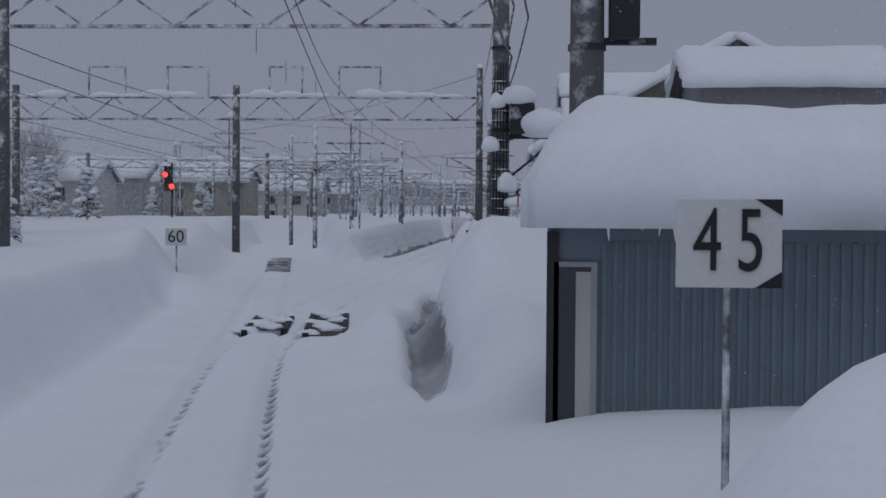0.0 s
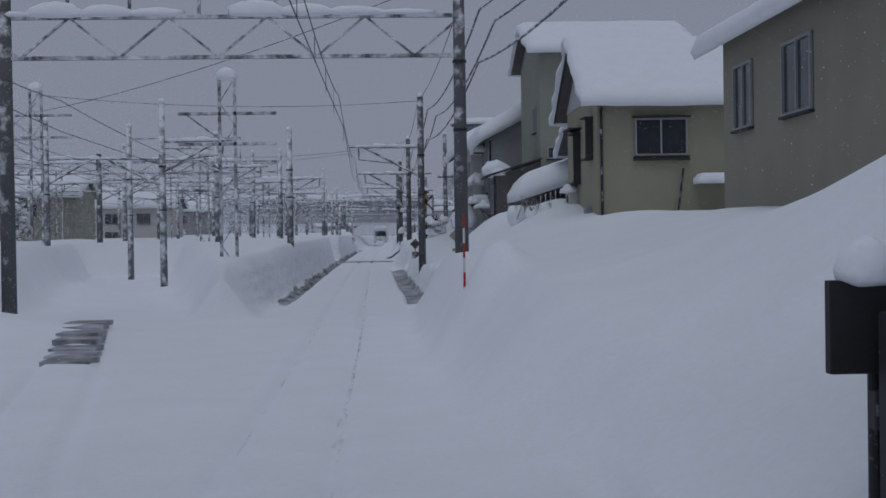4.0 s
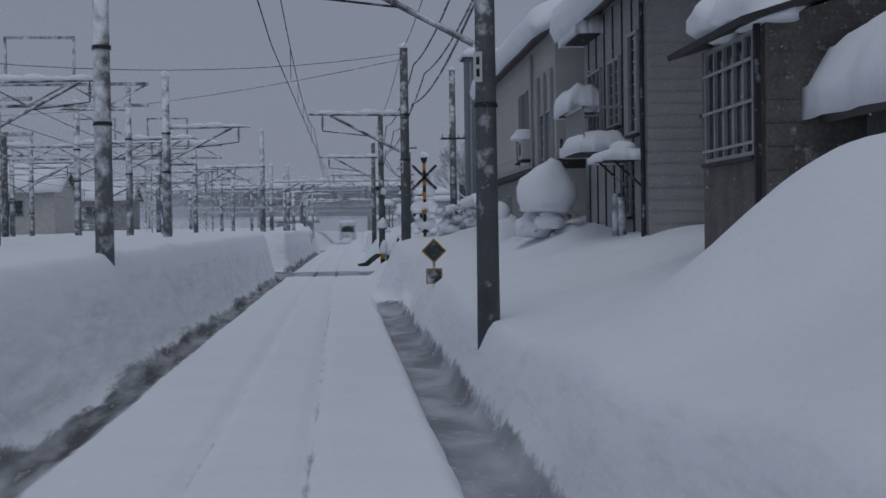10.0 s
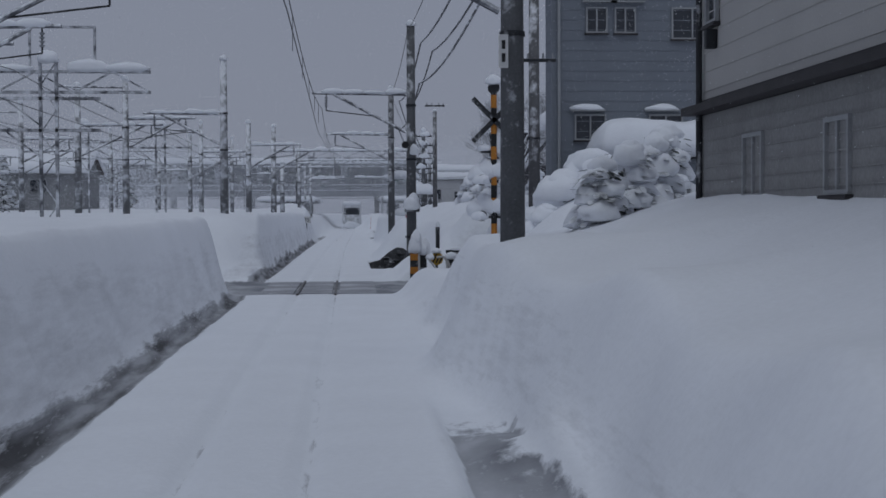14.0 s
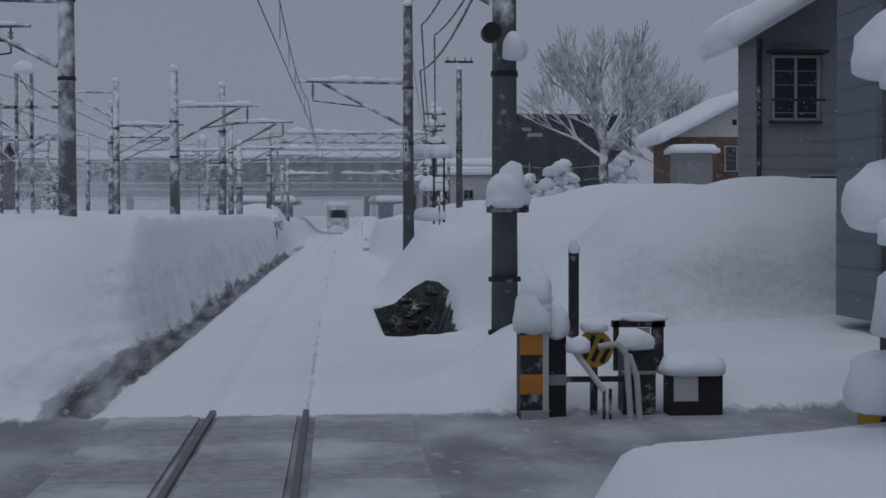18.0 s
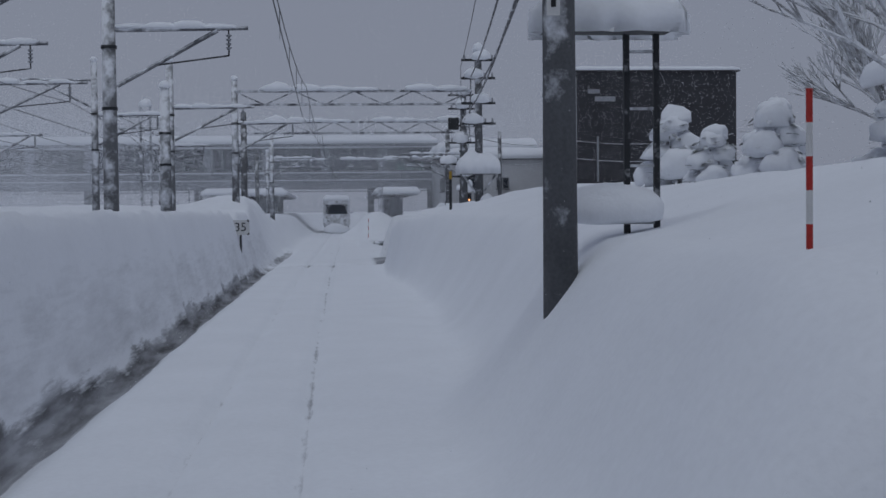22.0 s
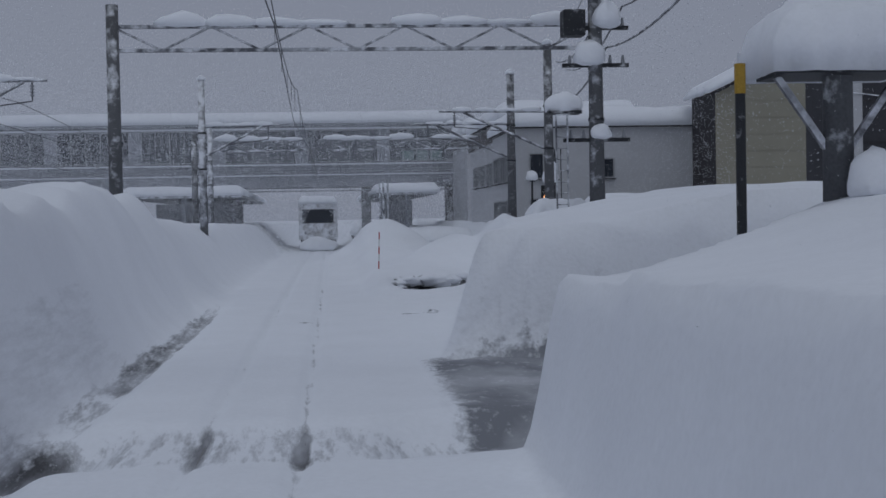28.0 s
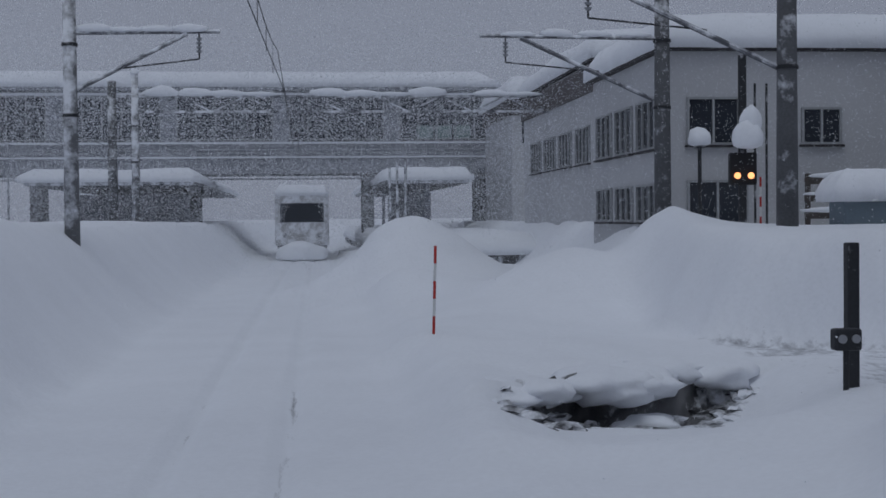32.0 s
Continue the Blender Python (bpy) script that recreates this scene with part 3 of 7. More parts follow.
# bay sides greyed: slush stains, and shade of the hollow painted in
grime_shade = grime_shade + 0.32 * sstep(217.0, 218.0, gy) * (1 - sstep(225, 227.5, gy)) * sstep(1.8, 2.4, np.abs(gu)) * (1 - sstep(9, 10, np.abs(gu))) * (gz < 1.5)
# trench walls greyed, painting in the shadow lying there
grime_shade = grime_shade + 0.18 * np.exp(-((gu - 2.8) / 0.62) ** 4) * sstep(18, 21, gy) * (1 - sstep(39, 43, gy))
for name, field in (("grime_shade", grime_shade), ("dirt_shade", dirt_shade), ("wet", wet), ("stone", stone)):
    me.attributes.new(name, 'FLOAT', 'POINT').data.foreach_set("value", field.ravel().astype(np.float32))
me.polygons.foreach_set("use_smooth", np.ones(len(faces), bool))
me.update()
ground = new("ground", me)
tagged(ground, "deep fresh snow with ploughed track cuttings and banks", "snow ground", kind="structure")

# ---- running rails, barely showing in their ruts ----
def rail(name, centre, y0, y1, g, label):
    bm = bmesh.new()
    prev = None
    for y in np.arange(y0, y1 + 0.1, 2.0):
        x = float(centre(np.array(float(y)))) + g
        ring = [bm.verts.new((x + dx, y, z)) for dx, z in ((-0.033, -0.15), (-0.033, BED - 0.2), (0.033, BED - 0.2), (0.033, -0.15))]
        if prev:
            for i in range(3):
                bm.faces.new((prev[i], prev[i + 1], ring[i + 1], ring[i]))
        prev = ring
    ob = part(name, bm, RAIL)
    tagged(ob, label, "rail", kind="structure")


for g in (-0.53, 0.53):
    rail("rail", track_b, -18, 300, g, "steel running rail almost buried in snow")
    rail("rail", track_a, -18, 62, g, "steel rail of the straight track under snow")


# ---- poles ----
def concrete_pole(x, y, h, r=0.19, label="round concrete mast crusted with blown snow", arm=None, seed=0, base=None, material=None, caps=True):
    z0 = float(snow_z(np.array(float(x)), np.array(float(y)))) - 0.5 if base is None else base
    t = thing("catenary_mast", x, y, z0, label, "mast", "masts along the line")
    H = h - z0
    part("shaft", tube(bmesh.new(), (0, 0, 0), (0, 0, H), r, r * 0.78, 20), material or CONC, t, smooth=True)
    for k in range(2):
        zz = H * (0.45 + 0.22 * k)
        part("band", tube(bmesh.new(), (0, 0, zz), (0, 0, zz + 0.07), r * 1.02, r * 1.0, 16), DARK, t)
    if arm:
        reach, za, zd = arm
        za, zd = za - z0, zd - z0
        s = -1 if reach < 0 else 1
        part("bracket_arm", tube(bmesh.new(), (0, 0, za), (reach, 0, za + 0.05), 0.045, n=8), STEEL, t)
        part("brace", tube(bmesh.new(), (s * r, 0, zd), (reach * 0.78, 0, za), 0.05, n=8), STEEL, t)
        part("hanger", tube(bmesh.new(), (reach * 0.86, 0, za), (reach * 0.86, 0, za - 0.55), 0.02, n=6), DARK, t)
        ins = bmesh.new()
        for k in range(4):
            tube(ins, (reach * 0.86, 0, za - 0.10 - 0.09 * k), (reach * 0.86, 0, za - 0.15 - 0.09 * k), 0.07, 0.04, 10)
        part("insulator", ins, PLATE, t)
        part("registration_arm", tube(bmesh.new(), (reach * 0.86, 0, za - 0.55), (reach * 0.35, 0, za - 0.75), 0.018, n=6), DARK, t)
        if caps:
            for k in range(4):
                q = 0.16 + 0.21 * k
                part("snow_ridge", lump(bmesh.new(), reach * q, 0, za + 0.05, 0.42, 0.09, 0.08 + 0.03 * ((seed + k) % 3), seed + k, sub=2), CAP, t, smooth=True)
    if caps:
        part("snow_cap", lump(bmesh.new(), 0, 0, H - 0.02, r * 1.0, r * 1.0, 0.16, seed), CAP, t, smooth=True)
    return t


R_ARM = (-3.4, 6.5, 5.2)
for k, (x, y) in enumerate(((3.04, 93.5), (3.05, 121.4), (2.95, 149.6), (3.03, 173.8))):
    concrete_pole(x, y, 8.9, 0.178, arm=R_ARM, seed=k)
concrete_pole(3.2, 65.2, 9.6, 0.185, label="tall concrete mast carrying the truss beam, snow crusted")
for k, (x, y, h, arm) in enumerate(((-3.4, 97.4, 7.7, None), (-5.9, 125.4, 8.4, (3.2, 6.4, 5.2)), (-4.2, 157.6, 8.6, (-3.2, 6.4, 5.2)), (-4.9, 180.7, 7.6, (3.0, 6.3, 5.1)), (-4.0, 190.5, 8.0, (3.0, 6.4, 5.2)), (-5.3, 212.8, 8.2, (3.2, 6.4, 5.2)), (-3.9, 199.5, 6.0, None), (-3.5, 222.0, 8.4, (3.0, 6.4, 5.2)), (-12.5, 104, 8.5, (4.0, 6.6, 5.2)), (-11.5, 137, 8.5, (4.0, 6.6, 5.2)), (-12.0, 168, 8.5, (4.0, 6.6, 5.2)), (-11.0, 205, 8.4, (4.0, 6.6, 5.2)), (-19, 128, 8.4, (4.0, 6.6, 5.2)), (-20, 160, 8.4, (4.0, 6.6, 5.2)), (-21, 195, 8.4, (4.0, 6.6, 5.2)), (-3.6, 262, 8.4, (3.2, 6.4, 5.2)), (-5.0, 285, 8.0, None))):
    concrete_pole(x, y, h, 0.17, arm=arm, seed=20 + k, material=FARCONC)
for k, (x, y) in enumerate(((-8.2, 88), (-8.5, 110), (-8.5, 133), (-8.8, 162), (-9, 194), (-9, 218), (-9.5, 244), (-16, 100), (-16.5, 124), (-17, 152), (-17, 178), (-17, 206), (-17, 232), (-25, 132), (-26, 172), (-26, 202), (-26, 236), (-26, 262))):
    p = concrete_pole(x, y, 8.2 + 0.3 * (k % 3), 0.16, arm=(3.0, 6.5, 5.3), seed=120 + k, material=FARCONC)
    part("bracket_arm", tube(bmesh.new(), (0, 0, 6.0), (-3.0, 0, 6.05), 0.045, n=8), STEEL, p)
    part("brace", tube(bmesh.new(), (-0.16, 0, 4.9), (-2.3, 0, 6.0), 0.045, n=8), STEEL, p)
for k, (x, y, h) in enumerate(((10.0, 255.7, 9.0), (9.55, 262.5, 8.6))):
    concrete_pole(x, y, h, 0.2, arm=(-4.2, 6.4, 5.0), seed=50 + k)


# ---- truss beams over the tracks ----
def truss(x0, x1, y, zb, zt, label, posts=()):
    t = thing("truss_beam", 0, y, 0, label, "gantry", "truss beams over the tracks")
    for z in (zb, zt):
        part("chord", boxm(x0, -0.05, z - 0.05, x1, 0.05, z + 0.05), STEEL, t)
    n = int(round((x1 - x0) / 1.3))
    for i in range(n):
        a = x0 + (x1 - x0) * i / n
        b = x0 + (x1 - x0) * (i + 1) / n
        p, q = ((a, 0, zb), (b, 0, zt)) if i % 2 else ((a, 0, zt), (b, 0, zb))
        part("diagonal", bar(bmesh.new(), p, q, 0.06, 0.06), STEEL, t)
    for i in range(int((x1 - x0) / 1.3)):
        if (i * 7) % 5 != 0:
            part("snow_ridge", lump(bmesh.new(), x0 + 0.6 + 1.3 * i, 0, zt + 0.04, 0.8, 0.16, 0.12 + 0.06 * ((i * 3) % 4), i, sub=2), CAP, t, smooth=True)
    for px in posts:
        part("post", tube(bmesh.new(), (px, 0, 0), (px, 0, zt + 0.6), 0.2, 0.17, 16), CONC, t, smooth=True)
    return t


truss(-24, 4.5, 37.8, 7.75, 8.65, "snow-laden steel truss beam over the turnouts", (-9.5, -20))
truss(-30, 3.3, 65.2, 7.1, 8.15, "snow-laden steel truss beam over the yard tracks", (-8.6, -19.5))
truss(-4.4, 9.0, 242.3, 7.15, 7.8, "snow-laden steel truss beam near the station", (-4.4,))
truss(-3.5, 7.2, 221.9, 7.25, 7.85, "snow-laden steel truss beam after the side road")
truss(-6, 12, 286, 6.6, 7.2, "steel truss beam before the station bridge", (-6, 12))
truss(-34, -5.5, 118, 6.6, 7.3, "steel truss beam over the far yard tracks", (-33, -17))
truss(-36, -6, 150, 6.6, 7.3, "steel truss beam over the far yard tracks", (-35, -18))


# ---- houses ----
def window(parent, x, z, w, h, y=0.0, face='y', frame_m=None, panes=2, sill=True):
    """A sliding window set in a wall plane: face 'y' looks toward -y, face 'x' toward -x."""
    def put(name, u0, v0, u1, v1, d0, d1, m, label="", par=None):
        if face == 'y':
            bm = boxm(x + u0, y + d0, z + v0, x + u1, y + d1, z + v1)
        else:
            bm = boxm(y + d0, x + u0, z + v0, y + d1, x + u1, z + v1)
        return part(name, bm, m, par or parent, label)
    f = 0.055
    fm = frame_m or ALU
    wd = put("window", 0, 0, w, h, -0.01, 0.03, GLASS, "dark window glass")
    for a in ((0, 0, w, f), (0, h - f, w, h), (0, f, f, h - f), (w - f, f, w, h - f)):
        put("frame", *a, -0.07, 0.03, fm, par=wd)
    for k in range(1, panes):
        put("frame", w * k / panes - f / 2, f, w * k / panes + f / 2, h - f, -0.06, 0.02, fm, par=wd)
    if sill:
        put("sill", -0.05, -0.06, w + 0.05, -0.005, -0.12, 0.02, TRIM, par=wd)


def house(name, x0, y0, x1, y1, ztop, wall, label, ridge='x', rise=2.0, snow_t=0.5, zbase=0.5, over=0.45, wins=(), siding=0.0, trim_z=None):
    """Walls, gable roof and its snow. Coordinates are the plan's own."""
    t = thing(name, x0, y0, zbase, label, "house", "houses beside the line")
    W, D, H = x1 - x0, y1 - y0, ztop - zbase
    bm = bmesh.new()
    if rise > 0:
        if ridge == 'x':
            prof = [(0, 0), (D, 0), (D, H), (D / 2, H + rise), (0, H)]
            pts = [[(x, p, q) for p, q in prof] for x in (0, W)]
        else:
            prof = [(0, 0), (W, 0), (W, H), (W / 2, H + rise), (0, H)]
            pts = [[(p, y, q) for p, q in prof] for y in (0, D)]
        vs = [[bm.verts.new(p) for p in ring] for ring in pts]
        bm.faces.new(vs[0])
        bm.faces.new(vs[1][::-1])
        for i in range(5):
            bm.faces.new((vs[0][i], vs[1][i], vs[1][(i + 1) % 5], vs[0][(i + 1) % 5]))
        bmesh.ops.recalc_face_normals(bm, faces=bm.faces)
    else:
        box(bm, 0, 0, 0, W, D, H)
    part("wall", bm, wall, t)
    if siding:
        k = 1
        while k * siding < H:
            part("siding_lap", boxm(-0.012, -0.012, k * siding, W, 0.0, k * siding + 0.02), wall, t)
            part("siding_lap", boxm(-0.012, 0.0, k * siding, 0.0, D, k * siding + 0.02), wall, t)
            k += 1
    if rise > 0:
        half = (D if ridge == 'x' else W) / 2
        L = math.hypot(half, rise)
        ang = math.atan2(rise, half)
        ext = over / math.cos(ang)
        for s in (0, 1):
            bm = bmesh.new()
            sn = bmesh.new()
            length = W if ridge == 'x' else D
            box(bm, -over, -ext, 0.0, length + over, L + 0.02, 0.1)
            slab(sn, -over - 0.1, -ext - 0.15, length + over + 0.1, L + 0.12, 0.1, snow_t, seed=x0 + s, nx=30, ny=20)
            if ridge == 'x':
                m = (Matrix.Translation((0, 0, H)) if s == 0 else Matrix.Translation((W, D, H)) @ Matrix.Rotation(math.pi, 4, 'Z')) @ Matrix.Rotation(ang, 4, 'X')
            else:
                m = (Matrix.Translation((0, D, H)) @ Matrix.Rotation(-math.pi / 2, 4, 'Z') if s == 0 else Matrix.Translation((W, 0, H)) @ Matrix.Rotation(math.pi / 2, 4, 'Z')) @ Matrix.Rotation(ang, 4, 'X')
            bm.transform(m)
            sn.transform(m)
            part("roof", bm, ROOF, t)
            part("roof_snow", sn, CAP, t, "thick snow on the roof", smooth=True)
    else:
        part("roof", boxm(-over * 0.4, -over * 0.4, H, W + over * 0.4, D + over * 0.4, H + 0.16), TRIM, t)
        part("roof_snow", slab(bmesh.new(), -over * 0.4, -over * 0.4, W + over * 0.4, D + over * 0.4, H + 0.16, snow_t, seed=x0), CAP, t, smooth=True)
    for face, u, z, w, h, panes in wins:
        window(t, u - (x0 if face == 'y' else y0), z - zbase, w, h, face=face, panes=panes)
    if trim_z:
        part("band", boxm(-0.03, -0.03, trim_z - zbase - 0.12, W + 0.03, D + 0.03, trim_z - zbase + 0.12), TRIM, t)
    return t


h1 = house("house", 8.05, 72.7, 15.0, 79.5, 6.75, BEIGE, "two-storey beige rendered house with snow on its gable roof", 'x', 2.1, 0.28, 1.0,
           wins=(('y', 9.26, 4.82, 1.7, 1.2, 2), ('x', 73.6, 4.9, 0.8, 1.2, 1), ('x', 76.4, 4.2, 1.2, 1.6, 2), ('y', 13.0, 5.0, 0.9, 1.0, 1)))
part("downpipe", tube(bmesh.new(), (0.12, -0.08, 0.5), (0.12, -0.08, 5.7), 0.045), DARK, h1)
house("house", 9.4, 50, 16.5, 62, 6.9, TANW, "tan house with upstairs windows under a snowy eave", 'y', 2.0, 0.35, 1.0,
      wins=(('x', 59.4, 4.7, 1.5, 1.5, 2), ('x', 55.2, 4.7, 1.9, 1.5, 2), ('y', 10.6, 4.4, 1.5, 1.7, 2)))
house("house", 11.0, 44.5, 17, 49.4, 6.9, GREYW, "grey house with a broad snowy eave", 'x', 1.0, 0.4, 1.0)
house("house", 8.3, 90, 15, 98, 10.6, GREEN, "tall grey-green house behind a snowy annex", 'x', 1.4, 0.4, 1.0,
      wins=(('y', 9.0, 7.5, 0.45, 0.5, 1), ('y', 8.6, 5.7, 1.5, 0.55, 2), ('x', 91.5, 7.0, 1.0, 1.2, 2), ('y', 11.5, 7.3, 1.6, 1.2, 2)))
annex = thing("annex", 7.5, 86.6, 1.0, "low boarded annex under a deep sloping snow load", "annex")
part("wall", boxm(0, 0, 0, 5.5, 3.1, 2.85), BROWN, annex)
for k in range(18):
    part("wall_batten", boxm(0.2 + 0.3 * k, -0.025, 0, 0.24 + 0.3 * k, 0.0, 2.85), TRIM, annex)
part("roof", bar(bmesh.new(), (-0.5, 1.5, 2.72), (5.8, 1.5, 4.75), 4.0, 0.1), ROOF, annex)
part("roof_snow", slab(bmesh.new(), -0.6, -0.6, 5.9, 3.3, 2.82, 1.0, 3.3, nx=40, ny=26, over=0.5, z_at=lambda u, v: 2.05 * u), CAP, annex, "thick rounded snow on the sloping roof", smooth=True)
for k in range(14):
    part("icicle", tube(bmesh.new(), (0.3 + 0.21 * k, -0.52, 2.95 + 0.07 * k), (0.3 + 0.21 * k, -0.52, 2.6 + 0.07 * k - 0.09 * ((k * 5) % 4)), 0.03, 0.004, 6), CAP, annex)
# brown lean-to with a tall barred window, against the tall house
lean = thing("lean_to", 6.3, 90.0, 1.0, "dark brown lean-to with tall barred windows and a snow lump", "lean-to")
bm = bmesh.new()
vs = [[bm.verts.new((x, y, z)) for x, z in ((0, 0), (1.98, 0), (1.98, 4.6), (0, 4.0))] for y in (0, 3.1)]
bm.faces.new(vs[0])
bm.faces.new(vs[1][::-1])
for i in range(4):
    bm.faces.new((vs[0][i], vs[1][i], vs[1][(i + 1) % 4], vs[0][(i + 1) % 4]))
bmesh.ops.recalc_face_normals(bm, faces=bm.faces)
part("wall", bm, BROWN, lean)
part("roof", bar(bmesh.new(), (-0.45, 1.5, 3.95), (2.0, 1.5, 4.7), 3.9, 0.09), TRIM, lean)
for y0, s in ((0.4, 1), (1.7, 2)):
    snw = lump(bmesh.new(), 0.05, y0, 4.05, 0.55, 0.75, 0.5, s + 50, rough=0.4)
    part("snow_lump", snw, CAP, lean, smooth=True)
for k in range(14):
    part("board_lap", boxm(0.0, -0.014, 0.3 * k, 1.98, 0.0, 0.3 * k + 0.02), BROWN, lean)
window(lean, 0.35, 2.3, 2.4, 1.65, face='x', panes=5)
for k in range(3):
    part("rail", boxm(-0.1, 0.3, 2.45 + 0.55 * k, -0.07, 2.8, 2.49 + 0.55 * k), ALU, lean)
part("post", boxm(-0.12, 0.1, 0, -0.04, 0.18, 4.0), DARK, lean)
h4 = house("house", 6.9, 99.5, 13, 106.5, 7.4, OLDW, "old grey-brown two-storey house hung with snow", 'y', 1.6, 0.7, 1.0, siding=0.24,
      wins=(('x', 100.2, 4.3, 0.9, 2.1, 1), ('x', 102.0, 4.6, 1.3, 1.5, 2), ('x', 104.2, 4.4, 1.6, 1.7, 3), ('x', 101, 2.6, 1.0, 1.2, 2), ('y', 8.0, 4.6, 1.6, 1.2, 2)))
h5 = house("house", 6.4, 108, 13, 124, 7.6, PALE, "pale two-storey house with a dark band", 'y', 1.6, 0.6, 1.0, siding=0.3, trim_z=4.05,
      wins=(('x', 115.3, 4.45, 0.42, 0.95, 1), ('x', 113.2, 5.2, 1.2, 1.3, 2), ('x', 122.9, 5.3, 0.6, 0.8, 1), ('y', 7.2, 4.6, 1.3, 1.5, 2), ('x', 108.3, 3.75, 2.4, 1.8, 3), ('x', 108.3, 1.6, 2.4, 1.9, 3), ('x', 114.6, 5.1, 0.5, 1.4, 1), ('x', 120.6, 2.6, 0.9, 0.9, 2), ('x', 117.4, 2.6, 0.8, 0.9, 2)))
apt = house("apartment_block", 7.8, 149.2, 17, 150.6, 12.0, SLATE, "blue-grey sided apartment block with small windows", 'x', 0, 0.5, 1.0, siding=0.35,
      wins=(('y', 9.0, 8.6, 0.75, 0.9, 2), ('y', 10.0, 8.6, 0.75, 0.9, 2), ('y', 12.0, 8.4, 2.2, 1.1, 3), ('y', 8.6, 4.9, 1.1, 0.9, 2), ('y', 11.2, 4.9, 1.2, 0.9, 2), ('y', 14.5, 4.9, 1.2, 0.9, 2)))
part("rear_wing", boxm(3.8, 1.4, 0, 9.2, 8.0, 10.2), SLATE, apt)
part("rear_roof_snow", slab(bmesh.new(), 3.7, 1.3, 9.3, 8.1, 10.2, 0.5, 4), CAP, apt, smooth=True)
for k in range(4):
    part("window_hood", boxm((1.1, 2.1, 0.7, 3.3)[k] - 0.05, -0.22, (8.65, 8.65, 4.9, 4.9)[k], (1.1, 2.1, 0.7, 3.3)[k] + 1.15, 0.0, (8.65, 8.65, 4.9, 4.9)[k] + 0.05), ALU, apt)
for k, x in enumerate((0.7, 3.3)):
    part("snow_ridge", lump(bmesh.new(), x + 0.55, -0.12, 4.95, 0.6, 0.12, 0.16, k), CAP, apt, smooth=True)
for x in (0.25, 5.6):
    part("downpipe", tube(bmesh.new(), (x, -0.08, 0.5), (x, -0.08, 10.8), 0.05), ALU, apt)
house("annex", 9.25, 146.6, 13.4, 149.1, 4.15, SLATE, "low blue-grey annex under a thick rounded snow load", 'x', 0, 1.15, 1.0, siding=0.35)
h6 = house("house", 9.78, 160.5, 16.2, 161.8, 6.3, GREYW, "dark grey two-storey house with a shuttered window", 'y', 1.9, 0.5, 1.0, siding=0.3, wins=(('y', 10.11, 4.44, 1.05, 1.4, 2), ('y', 13.4, 4.44, 1.4, 1.4, 2), ('y', 10.9, 1.6, 0.8, 1.7, 1)))
part("rear_wing", boxm(3.0, 1.3, 0, 6.4, 6.0, 5.6), GREYW, h6)
part("rear_roof_snow", slab(bmesh.new(), 2.9, 1.2, 6.5, 6.1, 5.6, 0.5, 4), CAP, h6, smooth=True)
part("window_hood", boxm(0.22, -0.28, 4.88, 1.5, 0.0, 4.94), TRIM, h6)
part("window_rail", boxm(0.28, -0.22, 3.85, 1.45, -0.19, 3.9), TRIM, h6)
part("downpipe", tube(bmesh.new(), (0.05, -0.06, 0.5), (0.05, -0.06, 5.2), 0.05), DARK, h6)
h7 = house("house", 16.2, 193.0, 22.6, 196.7, 6.0, BRICKW, "single-storey house with gable vents and brick-brown walls", 'y', 1.6, 0.5, 1.0, wins=(('y', 18.6, 4.4, 1.2, 1.2, 2), ('y', 20.8, 4.5, 1.1, 1.2, 2)))
part("porch", boxm(-0.1, -1.3, 0, 1.5, 0.0, 4.3), GREYW, h7, "grey enclosed porch")
part("porch_roof_snow", slab(bmesh.new(), -0.3, -1.5, 1.7, 0.1, 4.3, 0.3, 3, nx=16, ny=16), CAP, h7, smooth=True)
bm = wedge(((0, -0.03, 5.0), (6.4, -0.03, 5.0), (3.2, -0.03, 6.6)), (0, 0.024, 0))
part("gable", bm, PALE, h7, "pale gable end")
for dx in (-0.32, 0.12):
    part("vent", boxm(3.1 + dx, -0.06, 5.55, 3.3 + dx, -0.02, 5.8), BLACK, h7)
db = house("dark_building", 14.85, 237.5, 24.2, 241.5, 10.3, BLACKB, "large windowless dark brown clad shop building", 'x', 0, 0.14, 1.0)
part("corner_pillar", boxm(-0.6, 0.02, 0, 0.0, 0.5, 9.0), PALEG, db, "pale grey corner pillar")
for k in range(8):
    part("cladding_joint", boxm(0.02, -0.02, 1.0 + k * 1.05, 9.3, 0.0, 1.03 + k * 1.05), TRIM, db)
for k in range(3):
    part("conduit", tube(bmesh.new(), (1.2 + 3.2 * k, -0.06, 3.0), (1.2 + 3.2 * k, -0.06, 5.6), 0.06), PLATE, db)
# tan storehouse behind the shop, its roof pitched one way
st = thing("storehouse", 17.9, 260.2, 1.0, "tan storehouse with a one-way pitched roof and dark corner", "storehouse")
bm = bmesh.new()
vs = [[bm.verts.new((x, y, z)) for x, z in ((0, 0), (7, 0), (7, 9.8), (0, 6.45))] for y in (0, 3.4)]
bm.faces.new(vs[0])
bm.faces.new(vs[1][::-1])
for i in range(4):
    bm.faces.new((vs[0][i], vs[1][i], vs[1][(i + 1) % 4], vs[0][(i + 1) % 4]))
bmesh.ops.recalc_face_normals(bm, faces=bm.faces)
part("wall", bm, TANW, st)
part("side_cladding", boxm(-0.03, -0.03, 0, 0.0, 3.4, 6.5), TRIM, st, "dark side cladding")
for k in range(9):
    part("siding_joint", boxm(0.0, -0.012, 0.7 * k + 0.5, 7.0, 0.0, 0.7 * k + 0.53), TANW, st)
